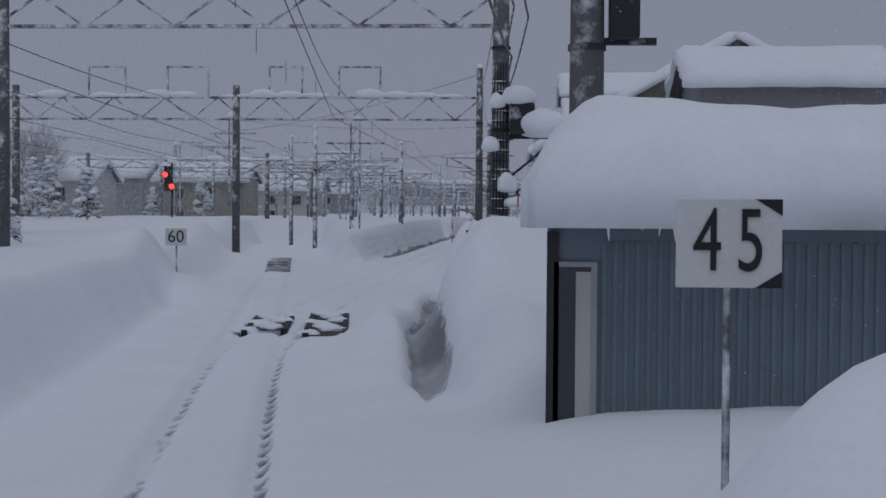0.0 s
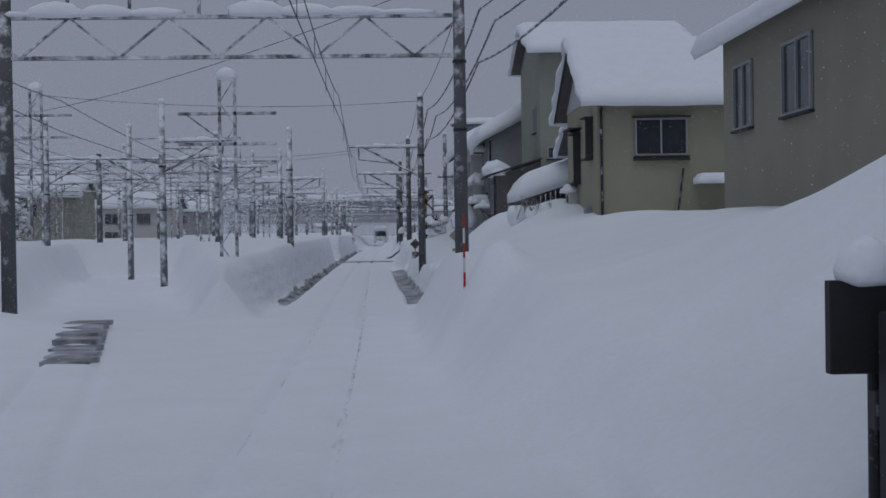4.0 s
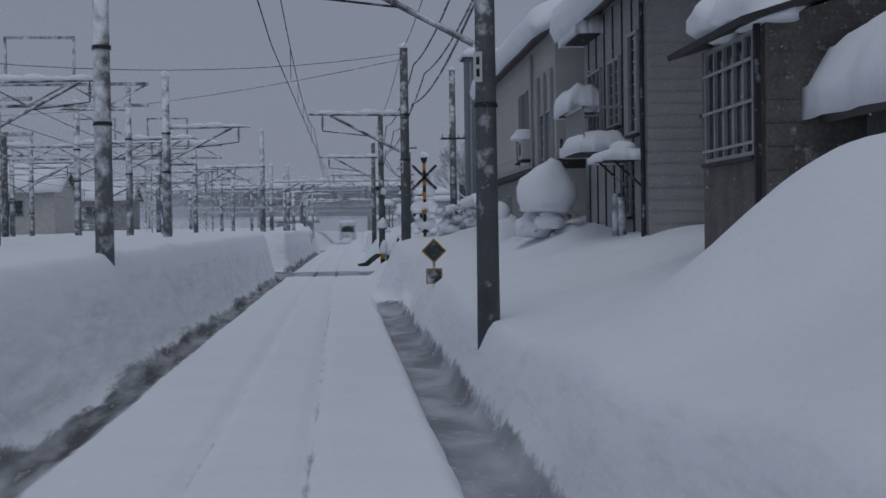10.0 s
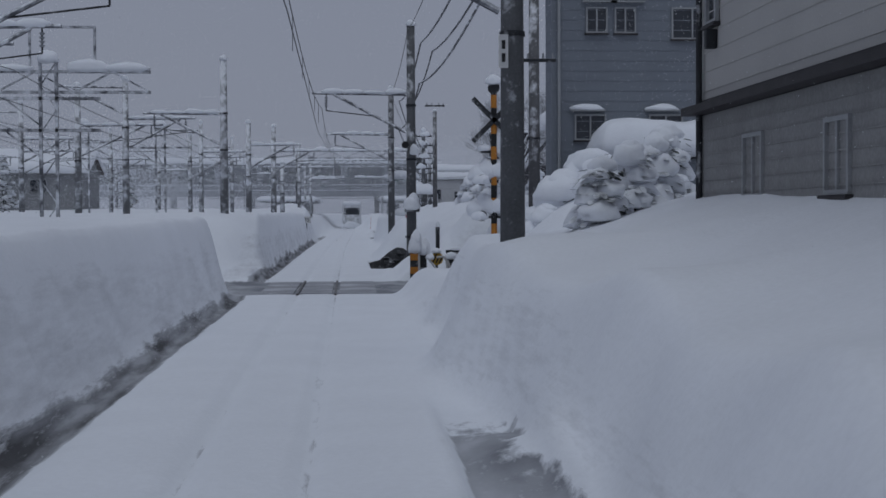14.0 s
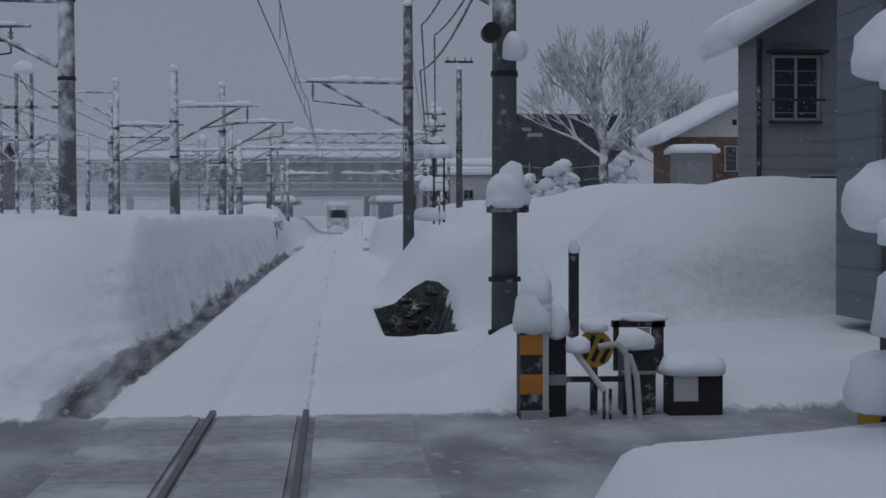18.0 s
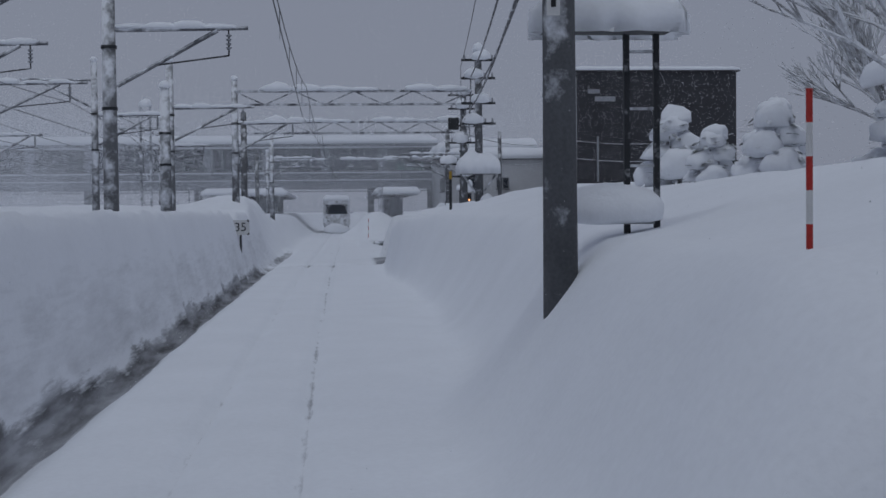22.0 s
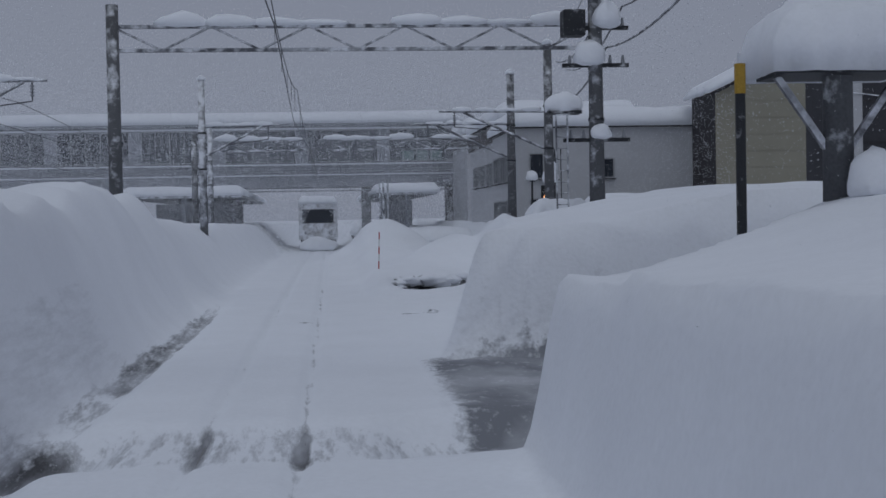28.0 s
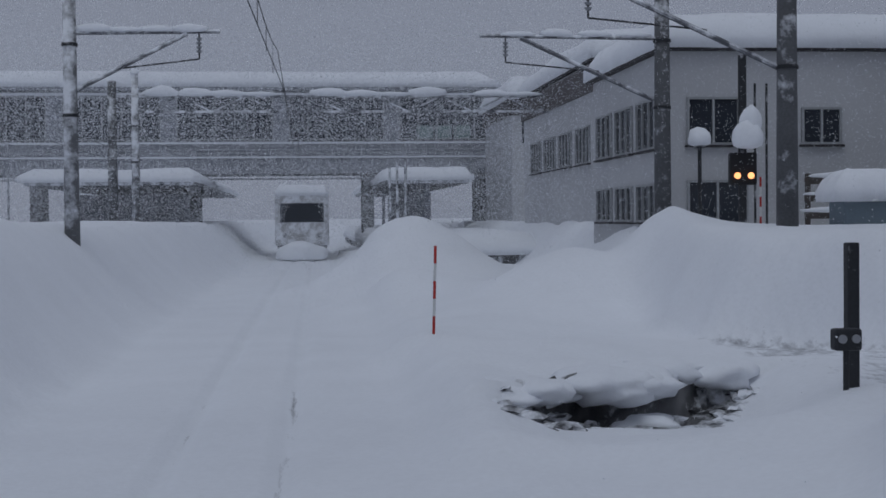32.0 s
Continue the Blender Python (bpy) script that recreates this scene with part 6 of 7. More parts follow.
for k in range(11):
    part("rung", tube(bmesh.new(), (-0.15, 0, 0.3 + 0.3 * k), (0.15, 0, 0.3 + 0.3 * k), 0.013, n=6), STEEL, ld)
part("platform", boxm(-0.4, -0.3, 3.6, 0.5, 0.3, 3.68), DARK, ld)
snow_on(ld, 0.05, 0, 3.68, 0.5, 0.35, 0.45, 9)
for k, (x, y, w, h) in enumerate(((7.85, 241.8, 1.3, 0.95), (13.2, 259.0, 1.9, 0.5))):
    z0 = 1.3 if k == 0 else gz_at(x, y)
    bxx = thing("equipment_case", x, y, z0 - 0.3, "blue-grey equipment case with a rounded snow load", "equipment case", "equipment cases")
    part("body", boxm(-w / 2, -0.4, 0, w / 2, 0.4, h + 0.3, bevel=0.03), CORR, bxx)
    part("lid", boxm(-w / 2 - 0.05, -0.45, h + 0.3, w / 2 + 0.05, 0.45, h + 0.36), DARK, bxx)
    part("snow_load", slab(bmesh.new(), -w / 2 - 0.15, -0.55, w / 2 + 0.15, 0.55, h + 0.36, 0.55, k), CAP, bxx, smooth=True)
p2 = thing("marker_post", 7.1, 245.9, gz_at(7.1, 245.9) - 0.9, "dark square marker post beside the track", "marker post")
part("post", boxm(-0.065, -0.065, 0, 0.065, 0.065, 2.05 - gz_at(7.1, 245.9) + 0.9, bevel=0.015), DARK, p2)
sl = thing("shunt_lamp", 6.75, 245.2, gz_at(6.75, 245.2) - 0.1, "small two-lens ground lamp in a snow hollow", "lamp")
part("post", tube(bmesh.new(), (0, 0, 0), (0, 0, 0.55), 0.03), DARK, sl)
part("head", boxm(-0.14, -0.08, 0.5, 0.14, 0.08, 0.72, bevel=0.03), DARK, sl)
for s in (-0.07, 0.07):
    part("lens", tube(bmesh.new(), (s, -0.1, 0.62), (s, -0.08, 0.62), 0.045, n=12), PLATE, sl)
sg = thing("station_signal", 10.8, 260.6, 0.6, "station signal with two amber lamps lit under snow", "signal")
part("post", tube(bmesh.new(), (0, 0, 0), (0, 0, 5.2), 0.09), DARK, sg)
part("head", boxm(-0.3, -0.1, 2.4, 0.3, 0.1, 3.1, bevel=0.05), BLACK, sg)
for s in (-0.15, 0.15):
    part("lamp", tube(bmesh.new(), (s, -0.14, 2.6), (s, -0.11, 2.6), 0.07, n=14), AMBER, sg, "lit amber lamp")
snow_on(sg, 0.08, -0.1, 3.25, 0.34, 0.28, 0.45, 8)
snow_on(sg, 0.16, -0.05, 3.6, 0.24, 0.24, 0.45, 9)
part("ladder_rail", boxm(0.3, 0.1, 0.5, 0.34, 0.14, 4.6), DARK, sg)
part("ladder_rail", boxm(0.56, 0.1, 0.5, 0.6, 0.14, 4.6), DARK, sg)
fc = thing("fence", 13.0, 262.5, 2.0, "snow-topped timber rail fence", "fence")
for k in range(5):
    part("post", boxm(0.7 * k - 0.05, 0, -0.3, 0.7 * k + 0.05, 0.1, 1.3), TIMBER, fc)
for k in range(3):
    part("rail", boxm(-0.1, -0.04, 0.25 + 0.4 * k, 2.95, 0.0, 0.4 + 0.4 * k), TIMBER, fc)
    part("snow_ridge", lump(bmesh.new(), 1.4, -0.02, 0.4 + 0.4 * k, 1.5, 0.08, 0.12, k), CAP, fc, smooth=True)

# ---- stones showing in the station approach ----
rr = random.Random(5)
for k in range(34):
    q = rr.random()
    x = 3.3 + 3.4 * q
    y = 246.2 + 0.5 * (x - 3.2) + rr.uniform(-0.9, 0.1)
    if k > 28:
        x, y = rr.uniform(2.5, 3.8), 235.8 + rr.uniform(0, 0.7)
    s = rr.uniform(0.07, 0.2)
    z = gz_at(x, y) - 0.25 * s
    ob = part("stone", lump(bmesh.new(), 0, 0, 0, s * 1.4, s, s * 0.5, k, rough=0.9, sub=2), STONE)
    ob.matrix_basis = pose(x, y, z - 0.02, 0, 0, rr.uniform(0, 180))
    tagged(ob, "dark wet stone showing through thin snow", "stone", "stones by the track")

# ---- stone wall at the end of the open ditch ----
dw = thing("ditch_wall", 0, 165.3, 0, "dark wet stone wall at the end of the open ditch", "wall")
part("facing", wedge(((1.7, 0, -1.1), (1.7, 0, 0.1), (2.2, 0, 0.24), (2.65, 0, 0.62), (3.0, 0, 0.82), (3.3, 0, 0.78), (3.7, 0, 0.45), (4.15, 0, 0.1), (4.15, 0, -1.1)), (0, 0.12, 0)), DARKSTONE, dw)
rr = random.Random(8)
for k in range(34):
    x, z = rr.uniform(1.8, 3.7), rr.uniform(-0.9, 0.6)
    if z > 0.7 - 0.75 * abs(x - 3.0):
        continue
    part("stone", lump(bmesh.new(), x, -0.02, z, rr.uniform(0.09, 0.17), 0.06, rr.uniform(0.07, 0.12), 300 + k, rough=0.6, sub=2, flat=False), DARKSTONE, dw)

# ---- rubble showing under the diamond board ----
for k in range(4):
    x, y, r = 3.3 + 0.08 * k + rr.uniform(-0.04, 0.04), 71.3 + rr.uniform(-0.2, 0.2), rr.uniform(0.05, 0.085)
    ob = part("stone", lump(bmesh.new(), 0, 0, 0, r * 1.3, r, r * 0.7, 400 + k, rough=0.7, sub=2), DARKSTONE)
    ob.matrix_basis = pose(x, y, gz_at(x, y) - 0.02, 0, 0, rr.uniform(0, 180))
    tagged(ob, "dark wet stone in a hollow of the snow bank", "stone", "stones under the board")

# ---- another train standing at the platform ----
tx, ty = float(track_b(300)) , 304.0
tr = thing("train", tx, ty, 0.2, "snow-plastered train standing at the platform", "train")
part("body", boxm(-1.42, 0, 0.75, 1.42, 19.5, 3.55, bevel=0.16), TRAINW, tr, smooth=False)
part("skirt", boxm(-1.3, 0.05, 0.2, 1.3, 19.3, 0.8), DARK, tr)
part("windscreen", boxm(-1.15, -0.03, 2.0, 1.15, 0.02, 3.0, bevel=0.02), GLASS, tr)
part("plough", lump(bmesh.new(), 0, -0.3, 0.1, 1.35, 0.8, 0.75, 3), CAP, tr, "snow packed on the plough", smooth=True)
part("roof_snow", slab(bmesh.new(), -1.35, 0, 1.35, 19.5, 3.5, 0.5, 6, nx=14, ny=40), CAP, tr, smooth=True)
for s in (-0.9, 0.9):
    part("headlamp", tube(bmesh.new(), (s, -0.05, 1.3), (s, 0.0, 1.3), 0.12, n=14), PLATE, tr)


# ---- trees ----
def bare_tree(x, y, z, h, seed, label="bare broadleaf tree with snow on every branch"):
    t = thing("tree", x, y, z, label, "tree", "bare trees")
    rr = random.Random(seed)
    trunk, limbs = bmesh.new(), bmesh.new()
    twigs = []
    tube(trunk, (0, 0, -0.4), (0.05, 0, h * 0.3), h * 0.028, h * 0.021, 9)

    def grow(p, d, L, r, depth):
        q = p + d * L
        stick(limbs, p, q, r, r * 0.68, 6 if depth < 2 else 4)
        if depth > 4 or r < 0.006:
            twigs.append(q)
            return
        n = 3 if depth < 3 else 2
        for i in range(n):
            e = (d + Vector((rr.uniform(-1, 1), rr.uniform(-1, 1), rr.uniform(-0.25, 0.75))) * (0.55 if depth else 0.75)).normalized()
            grow(q if i else p + d * L * rr.uniform(0.6, 0.95), e, L * rr.uniform(0.66, 0.86), r * 0.62, depth + 1)
        grow(q, (d + Vector((rr.uniform(-.3, .3), rr.uniform(-.3, .3), 0.15))).normalized(), L * 0.8, r * 0.68, depth + 1)
    top = Vector((0.05, 0, h * 0.3))
    for i in range(10):
        low = i % 2 == 0
        a = i * 0.66 + rr.uniform(-0.3, 0.3)
        grow(top - Vector((0, 0, rr.uniform(0, h * 0.08))), Vector((math.cos(a) * 0.7, math.sin(a) * 0.7, rr.uniform(0.3, 0.7) if low else rr.uniform(1.0, 1.8))).normalized(), h * (0.17 if low else 0.2), h * (0.010 if low else 0.013), 1)
    part("trunk", trunk, BARK, t, smooth=True)
    tagged(part("crown", limbs, TWIG, t), kind="stuff")
    return t


bare_tree(11.2, 184.2, gz_at(11.2, 184.2), 7.6, 4)
bare_tree(17.5, 200, gz_at(17.5, 200), 7.0, 9)
bare_tree(-34, 92, gz_at(-34, 92), 9.0, 11)
bare_tree(-40, 122, gz_at(-40, 122), 9.5, 12)
bare_tree(-30, 60, gz_at(-30, 60), 7.5, 14)


def conifer(x, y, h, seed):
    z = gz_at(x, y)
    t = thing("evergreen_tree", x, y, z, "dark evergreen tree heaped with snow", "tree", "snowy evergreens")
    rr = random.Random(seed)
    part("trunk", tube(bmesh.new(), (0, 0, -0.3), (0, 0, h * 0.9), h * 0.025, h * 0.008, 8), BARK, t)
    bm, sn = bmesh.new(), bmesh.new()
    for j in range(240):
        k = rr.uniform(0.12, 1.0)
        r = (1 - k) * h * 0.34 + 0.12
        a = rr.uniform(0, 6.28)
        q = rr.uniform(0.35, 1.0) * r
        p = Vector((math.cos(a) * q, math.sin(a) * q, k * h - 0.25 * q))
        d = Vector((math.cos(a), math.sin(a), -0.45)).normalized() * rr.uniform(0.3, 0.55)
        sd = d.cross(Vector((0, 0, 1))).normalized() * 0.13
        bm.faces.new([bm.verts.new(p + e) for e in (-sd * 0.4, d * 0.5 - sd, d, d * 0.5 + sd, sd * 0.4)])
        if j % 5 == 0:
            lump(sn, p.x, p.y, p.z, 0.34, 0.3, 0.2, j, sub=1)
    tagged(part("foliage", bm, LEAF, t), kind="stuff")
    tagged(part("snow_load", sn, CAP, t, smooth=True), kind="stuff")
    return t


for k, (x, y, h) in enumerate(((-13.5, 47, 3.2), (-16, 53, 3.6), (-18.5, 58, 3.2), (-22, 66, 4.0), (-26, 74, 4.2), (-30, 82, 4.6), (-24, 90, 3.6), (-33, 108, 5.0), (-38, 118, 5.2), (-28, 140, 4.0), (-36, 150, 5.0), (-30, 176, 4.4), (-26, 210, 4.4), (-32, 228, 5.0), (-22, 245, 4.2))):
    conifer(x, y, h, 60 + k)

# ---- far houses across the yard ----
for k, (x, y, w, d, h) in enumerate(((-44, 125, 9, 8, 5.8), (-36, 152, 10, 8, 6.4), (-52, 160, 12, 9, 7), (-31, 182, 9, 8, 6), (-46, 200, 12, 9, 7), (-34, 232, 10, 8, 6.5), (-52, 245, 14, 10, 8))):
    house("house", x, y, x + w, y + d, h, (PALE, TANW, GREYW)[k % 3], "distant snow-roofed house across the yard", 'x', 1.6, 0.7, 0.5,
          wins=(('y', x + 1.5, h - 2.0, 1.6, 1.2, 2), ('y', x + 5, h - 2.0, 1.6, 1.2, 2), ('y', x + 1.5, 2.0, 1.6, 1.2, 2)))

# ---- thick pole behind the hut ----
tp = concrete_pole(5.95, 15.9, 9.5, 0.22, label="thick dark pole with a lamp box behind the hut", seed=90, base=0.2, material=CONCBARE)
part("lamp_box", boxm(0.25, -0.2, 4.3, 0.6, 0.15, 5.0, bevel=0.05), DARK, tp)
part("lamp_arm", boxm(0, -0.05, 4.25, 0.8, 0.05, 4.33), DARK, tp)
snow_on(tp, 0.45, -0.05, 5.0, 0.3, 0.25, 0.28, 5)

# ---- switch frame beside the mast on the long bank ----
sf = thing("switch_frame", 3.1, 174.6, 1.2, "steel switch platform on slim posts, capped with snow", "switch frame")
for x in (0.78, 1.1):
    part("post", boxm(x - 0.03, -0.03, 0, x + 0.03, 0.03, 3.05), DARK, sf)
for k in range(4):
    part("rung", boxm(0.78, -0.02, 2.85 - 0.12 * k * 5, 1.1, 0.02, 2.88 - 0.12 * k * 5), STEEL, sf)
part("platform", boxm(-0.1, -0.25, 3.07, 1.25, 0.25, 3.13), DARK, sf)
part("snow_load", slab(bmesh.new(), -0.15, -0.3, 1.3, 0.3, 3.13, 0.32, 2), CAP, sf, smooth=True)
part("snow_shelf", lump(bmesh.new(), 0.65, 0.0, 1.1, 0.55, 0.35, 0.3, 5), CAP, sf, smooth=True)

# ---- dark utility poles on the right ----
for k, (x, y, h) in enumerate(((6.75, 146.0, 11.0), (6.9, 198.4, 9.6))):
    up = concrete_pole(x, y, h, 0.2 if k == 0 else 0.17, label="grey utility pole in the snow bank", seed=95 + k, material=CONCBARE)
    if k == 0:
        for j in range(5):
            part("guard_band", tube(bmesh.new(), (0, 0, 0.45 + 0.14 * j), (0, 0, 0.59 + 0.14 * j), 0.215, n=14), YELLOW if j % 2 else BLACK, up)
    part("crossarm", boxm(-0.7, -0.06, 7.6, 0.7, 0.06, 7.7), DARK, up)
    for s in (-0.55, -0.2, 0.3, 0.6):
        part("insulator", tube(bmesh.new(), (s, 0, 7.7), (s, 0, 7.88), 0.045, 0.025, 8), PLATE, up)

# ---- wires ----
def wire(points, r, material, label, name="overhead_wire", sag=0.0):
    c = bpy.data.curves.new(name, 'CURVE')
    c.dimensions = '3D'
    c.bevel_depth = r
    c.bevel_resolution = 1
    pts = []
    for a, b in zip(points[:-1], points[1:]):
        n = 10 if sag else 1
        for i in range(n):
            k = i / n
            p = Vector(a).lerp(Vector(b), k)
            p.z -= sag * 4 * k * (1 - k)
            pts.append(p)
    pts.append(Vector(points[-1]))
    sp = c.splines.new('POLY')
    sp.points.add(len(pts) - 1)
    for q, p in zip(sp.points, pts):
        q.co = (*p, 1)
    tmp = bpy.data.objects.new("tmp", c)
    scene.collection.objects.link(tmp)
    me = bpy.data.meshes.new_from_object(tmp.evaluated_get(bpy.context.evaluated_depsgraph_get()))
    bpy.data.objects.remove(tmp)
    me.name = name
    me.materials.append(material)
    ob = new(name, me)
    return tagged(ob, label, "wire", "overhead wires")


SUP = (8.0, 37.8, 65.2, 93.5, 121.4, 149.6, 173.8, 200, 224, 242.3, 262, 286, 311)
wire([(float(track_b(y)) + 0.12 * (-1) ** k, y, 5.2) for k, y in enumerate(SUP)], 0.009, WIRE, "taut contact wire above the track")
wire([(float(track_b(y)), y, 6.05) for y in SUP], 0.009, WIRE, "messenger wire sagging between masts", sag=0.45)
dr = bmesh.new()
for a, b in zip(SUP[:-1], SUP[1:]):
    for i in range(1, 6):
        k = i / 6
        y = a + (b - a) * k
        x = float(track_b(y))
        stick(dr, Vector((x, y, 5.2)), Vector((x, y, 6.05 - 0.45 * 4 * k * (1 - k))), 0.006, 0.006)
ob = part("dropper_wire", dr, WIRE)
tagged(ob, "thin dropper wires between messenger and contact wire", "wire", kind="stuff")
MX = ((3.9, 8.0), (4.62, 37.8), (3.4, 65.2), (3.04, 93.5), (3.05, 121.4), (2.95, 149.6), (3.1, 173.8), (6.6, 220), (8.6, 240.3), (10.0, 255.7))
for dx, z in ((0.35, 8.3), (0.75, 8.0), (0.3, 6.9)):
    wire([(x + dx, y, z) for x, y in MX], 0.03, CABLE, "snow-coated feeder cable slung from mast to mast", name="feeder_cable", sag=0.55)
wire([(x - 0.1, y, 8.7) for x, y in MX], 0.012, WIRE, "thin wire along the mast tops", sag=0.4)
for x0, z in ((-7.5, 5.2), (-7.5, 6.0), (-11.5, 5.2), (-11.5, 6.0), (-16, 5.3), (-16, 6.1), (-21, 5.3)):
    wire([(x0 + 4.5 * max(0, (70 - y) / 70), y, z) for y in (10, 40, 65.2, 104, 137, 168, 205, 245, 311)], 0.01, WIRE, "contact and messenger wires over a yard track", sag=0.3 if z > 5.9 else 0.0)
for a, b in (((-14.5, 92, 9.0), (3.04, 93.5, 8.7)), ((-14.5, 92, 8.2), (3.25, 65.2, 9.3)), ((-25, 118, 8.4), (-14.5, 92, 8.6)), ((-9.5, 112, 7.3), (3.05, 121.4, 8.7)), ((-16, 140, 8.2), (3.05, 121.4, 8.5))):
    wire([a, b], 0.012, WIRE, "slack wire crossing above the yard", sag=0.4)
for z in (6.4, 5.4):
    wire([(6.65, 220, z - 0.6), (14.3, 237.5, z), (24, 237.4, z + 0.3)], 0.018, CABLE, "snow-coated service cable to the shop", name="feeder_cable", sag=0.4)


# ---- angle-iron portal frames standing in the yard ----
def portal(x, y, w, z0, z1):
    t = thing("portal_frame", x, y, 0, "small steel portal frame above the yard wires", "frame", "portal frames")
    part("post", boxm(-w / 2 - 0.04, -0.04, z0, -w / 2 + 0.04, 0.04, z1), STEEL, t)
    part("post", boxm(w / 2 - 0.04, -0.04, z0, w / 2 + 0.04, 0.04, z1), STEEL, t)
    part("beam", boxm(-w / 2 - 0.04, -0.04, z1, w / 2 + 0.04, 0.04, z1 + 0.08), STEEL, t)
    return t


for x, w in ((-2.6, 2.0), (-6.2, 1.6), (-11, 2.0), (-15, 1.8)):
    portal(x, 65.3, w, 8.15, 9.6)
for x, y in ((-14, 118.1), (-9, 118.1), (-24, 118.1), (-13, 150.1), (-22, 150.1), (-9, 150.1)):
    portal(x, y, 2.2, 7.3, 8.8)


# ---- lattice masts in the yard ----
def lattice(x, y, h, s=0.5):
    z0 = gz_at(x, y) - 0.4
    t = thing("lattice_mast", x, y, z0, "steel lattice mast plastered with snow", "mast", "lattice masts")
    H = h - z0
    for sx in (-1, 1):
        part("leg", boxm(sx * s / 2 - 0.05, -0.05, 0, sx * s / 2 + 0.05, 0.05, H), STEEL, t)
    n = int(H / 0.7)
    for k in range(n):
        a = -1 if k % 2 else 1
        part("lacing", bar(bmesh.new(), (a * s / 2, 0, k * H / n), (-a * s / 2, 0, (k + 1) * H / n), 0.05, 0.03), STEEL, t)
    part("snow_cap", lump(bmesh.new(), 0, 0, H, s * 0.7, 0.25, 0.3, x), CAP, t, smooth=True)
    for k, za in enumerate((H - 1.2, H - 2.2)):
        part("crossarm", boxm(-1.6, -0.05, za, 1.6, 0.05, za + 0.1), STEEL, t)
        part("brace", bar(bmesh.new(), (-1.3, 0, za), (-s / 2, 0, za - 0.8), 0.05, 0.05), STEEL, t)
    return t


for x, y, h in ((-3.9, 74.3, 7.6), (-14.5, 92, 9.2), (-9.5, 112, 7.4), (-16, 140, 8.4), (-8.6, 146, 7.2), (-25, 118, 8.6), (-9.5, 178, 7.2), (-15.5, 188, 8.0), (-27, 150, 8.4), (-8.8, 232, 8.0)):
    lattice(x, y, h)

# ---- small extras near the end of the line ----
zs = gz_at(-2.5, 209.7)
sb2 = thing("speed_board", -2.5, 209.7, zs - 0.3, "white speed board with black 35 and cut corners", "sign", "speed boards")
part("post", tube(bmesh.new(), (0, 0.03, 0), (0, 0.03, 2.1 - zs + 0.3), 0.04), DARK, sb2)
b0 = 1.62 - zs + 0.3
part("board", boxm(-0.32, -0.02, b0, 0.32, 0.0, b0 + 0.54, bevel=0.006), WHITE, sb2)
letters("35", 0.44, 0, -0.026, b0 + 0.27, sb2, BLACK)
for s, z in ((-1, b0 + 0.5), (1, b0 + 0.04)):
    part("corner_mark", bar(bmesh.new(), (0.24, -0.024, z - s * 0.04), (0.31, -0.024, z + s * 0.03), 0.01, 0.05), BLACK, sb2)
sh = thing("shop_sign", 15.5, 237.44, 8.6, "two short lines of pale lettering on the dark wall", "sign")
part("marking", boxm(0, 0, 0.45, 0.7, 0.03, 0.7), PLATE, sh)
part("marking", boxm(0.4, 0, 0, 1.6, 0.03, 0.28), PLATE, sh)
br = thing("twig", 3.35, 176.4, gz_at(3.35, 176.4), "broken yellowish branch stub in the snow bank", "branch")
part("stub", tube(bmesh.new(), (-0.08, 0, -0.05), (0.03, 0, 0.06), 0.018, 0.024, 8), TIMBER, br)
pl = thing("platform_lamp", 10.45, 262.6, 1.6, "slim dark lamp post with a ball of snow on its head", "lamp")
part("post", tube(bmesh.new(), (0, 0, 0), (0, 0, 2.35), 0.045, n=10), DARK, pl)
part("head", tube(bmesh.new(), (0, 0, 2.3), (0, 0, 2.42), 0.14, 0.1, n=14), DARK, pl)
part("snow_cap", lump(bmesh.new(), 0, 0, 2.4, 0.26, 0.26, 0.3, 5), CAP, pl, smooth=True)

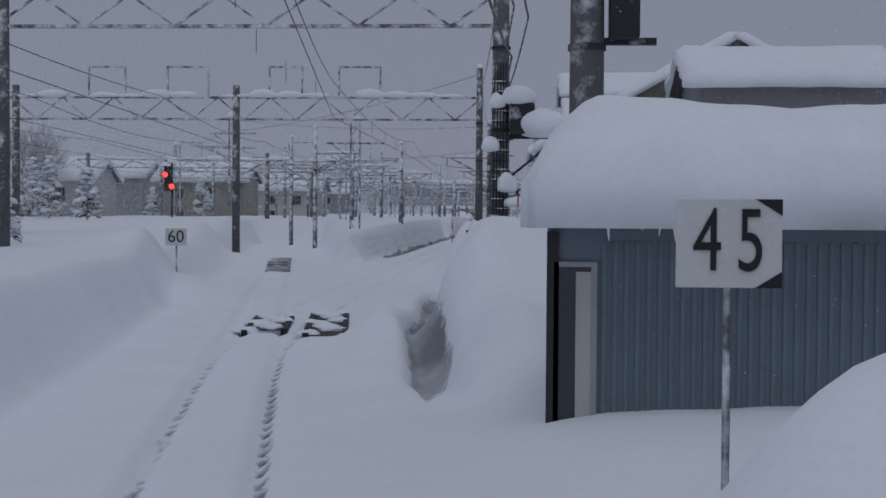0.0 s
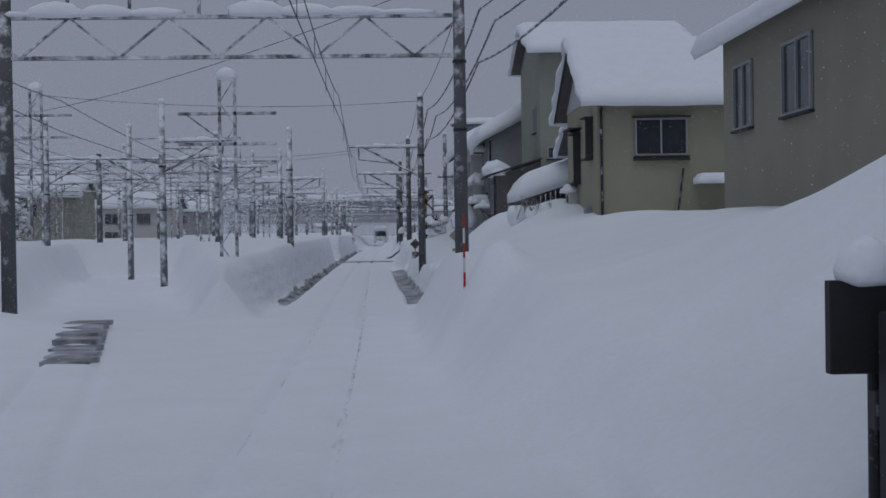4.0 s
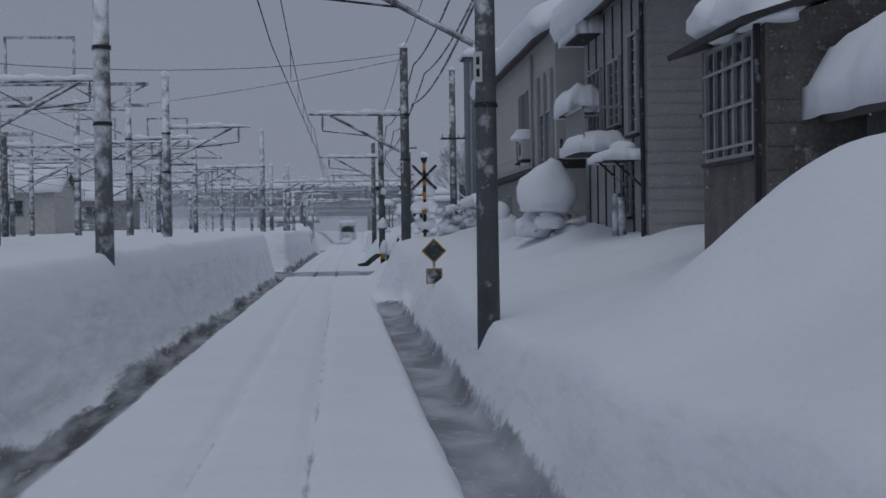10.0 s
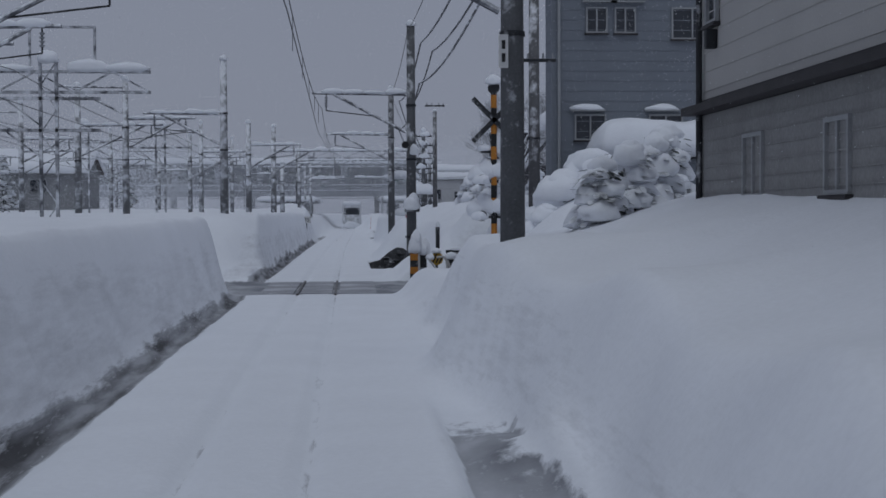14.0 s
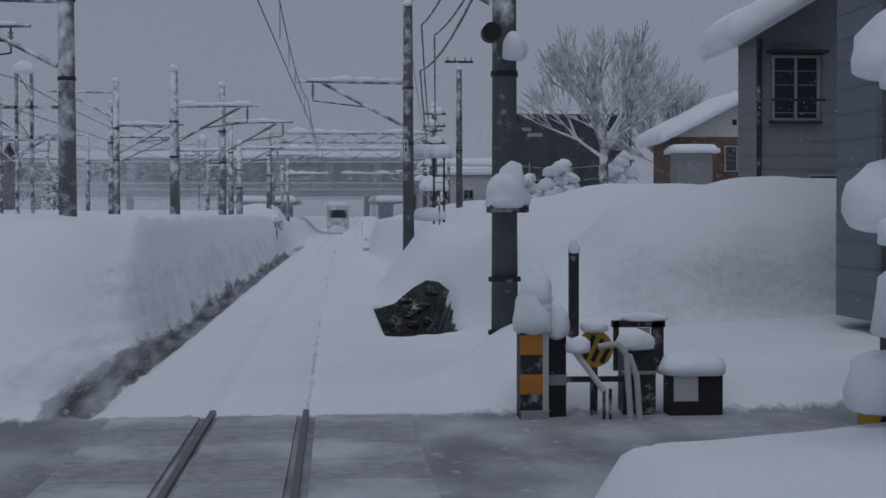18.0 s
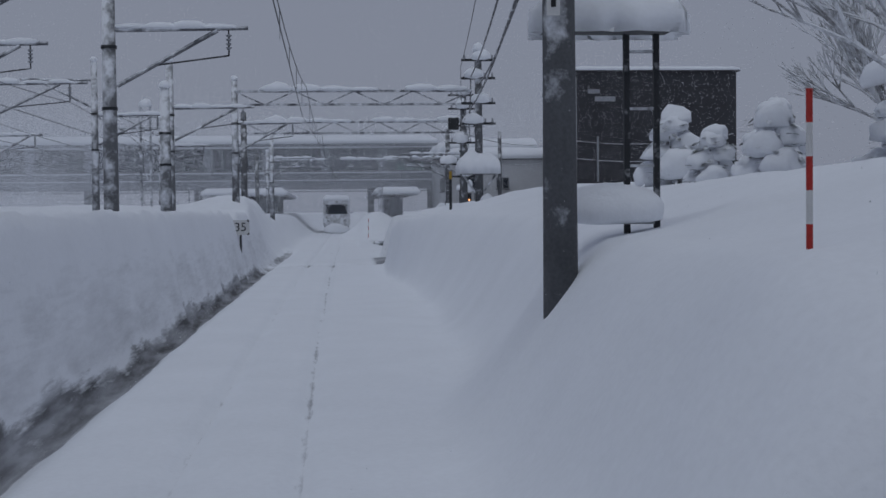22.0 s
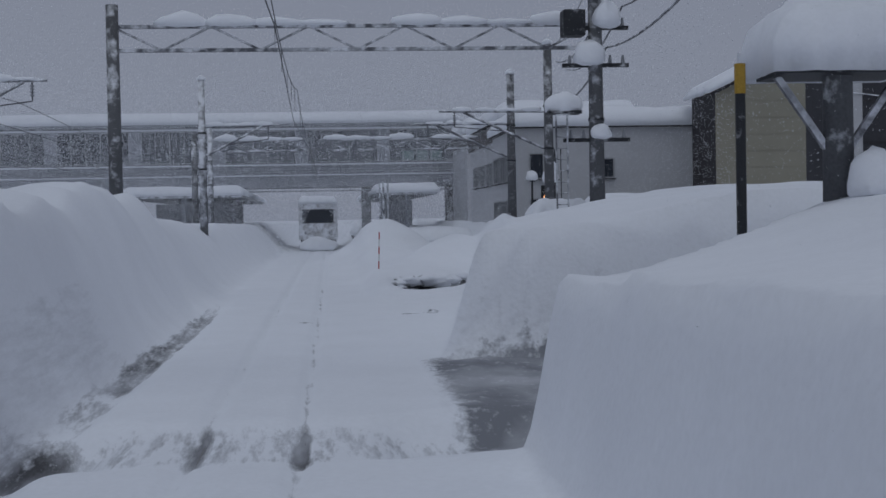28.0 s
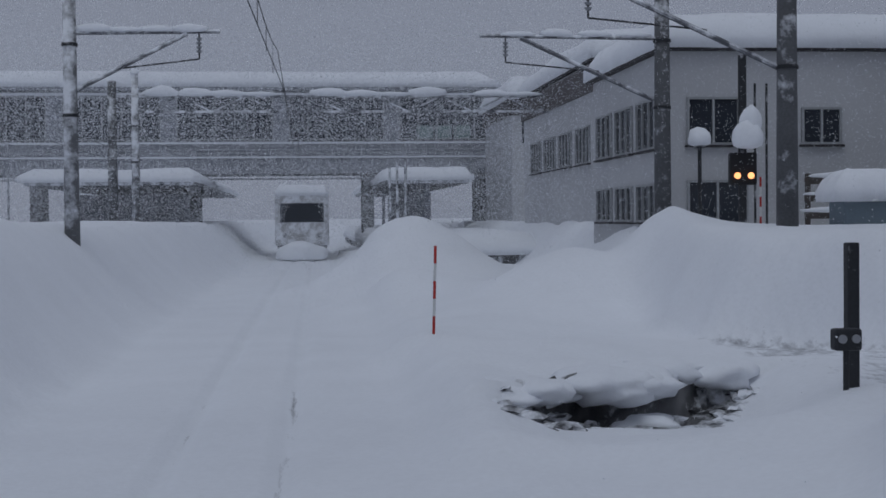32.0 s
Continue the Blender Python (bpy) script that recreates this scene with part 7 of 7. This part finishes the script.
# ---- ploughed clods along the channel bank ----
rr = random.Random(21)
cl = bmesh.new()
for k in range(40):
    if k < 24:
        x, y = rr.uniform(3.2, 4.3), rr.uniform(73.6, 77.5)
    else:
        x = rr.uniform(3.3, 6.8)
        y = 246.35 + 0.5 * (x - 3.2) + rr.uniform(-0.2, 0.4)
    q = rr.uniform(0.22, 0.46) * (1.0 if k < 24 else 1.2)
    lump(cl, x, y, gz_at(x, y) - (0.75 if k < 24 else 0.35) * q, q, q * rr.uniform(0.9, 1.4), q * (rr.uniform(0.6, 0.9) if k < 24 else 0.4), k, rough=0.4, sub=3, flat=False)
tagged(part("snow_clods", cl, CAP, smooth=True), "ploughed snow clods heaped along the cleared channels", "snow clods", kind="stuff")

# ---- falling snow ----
gen = np.random.default_rng(7)


def flakes(n, x0, x1, y0, y1, z1):
    return np.stack([gen.uniform(x0, x1, n), gen.uniform(y0, y1, n), gen.uniform(0.3, z1, n)], 1)


# flakes swell away from the path and crowd before the station as haze
FP = np.concatenate([flakes(520000, -42, 17, 6, 248, 11), flakes(820000, -32, 18, 256, 310, 11.5)])
side = np.hypot(FP[:, 0] - np.interp(FP[:, 1], EYE_Y, EYE_X), FP[:, 2] - 2.4)
reach = np.maximum(side, (FP[:, 1] - 232) / 3)
FP, reach = FP[side > 0.9], reach[side > 0.9]
size = (0.004 + 0.0021 * reach) * gen.uniform(0.6, 1.3, len(FP))
tri = gen.normal(size=(len(FP), 3, 3))
tri -= tri.mean(1, keepdims=True)
tri *= (size / np.linalg.norm(tri, axis=2).mean(1) * 0.6)[:, None, None]
co = (FP[:, None, :] + tri).reshape(-1, 3).astype(np.float32)
me = bpy.data.meshes.new("falling_snow")
me.vertices.add(len(co))
me.vertices.foreach_set("co", co.ravel())
me.loops.add(len(co))
me.loops.foreach_set("vertex_index", np.arange(len(co), dtype=np.int32))
me.polygons.add(len(co) // 3)
me.polygons.foreach_set("loop_start", np.arange(0, len(co), 3, dtype=np.int32))
me.update(calc_edges=True)
me.validate()
me.materials.append(CAP)
tagged(new("falling_snow", me), "thick falling snow of large drifting flakes", "falling snow", kind="stuff")
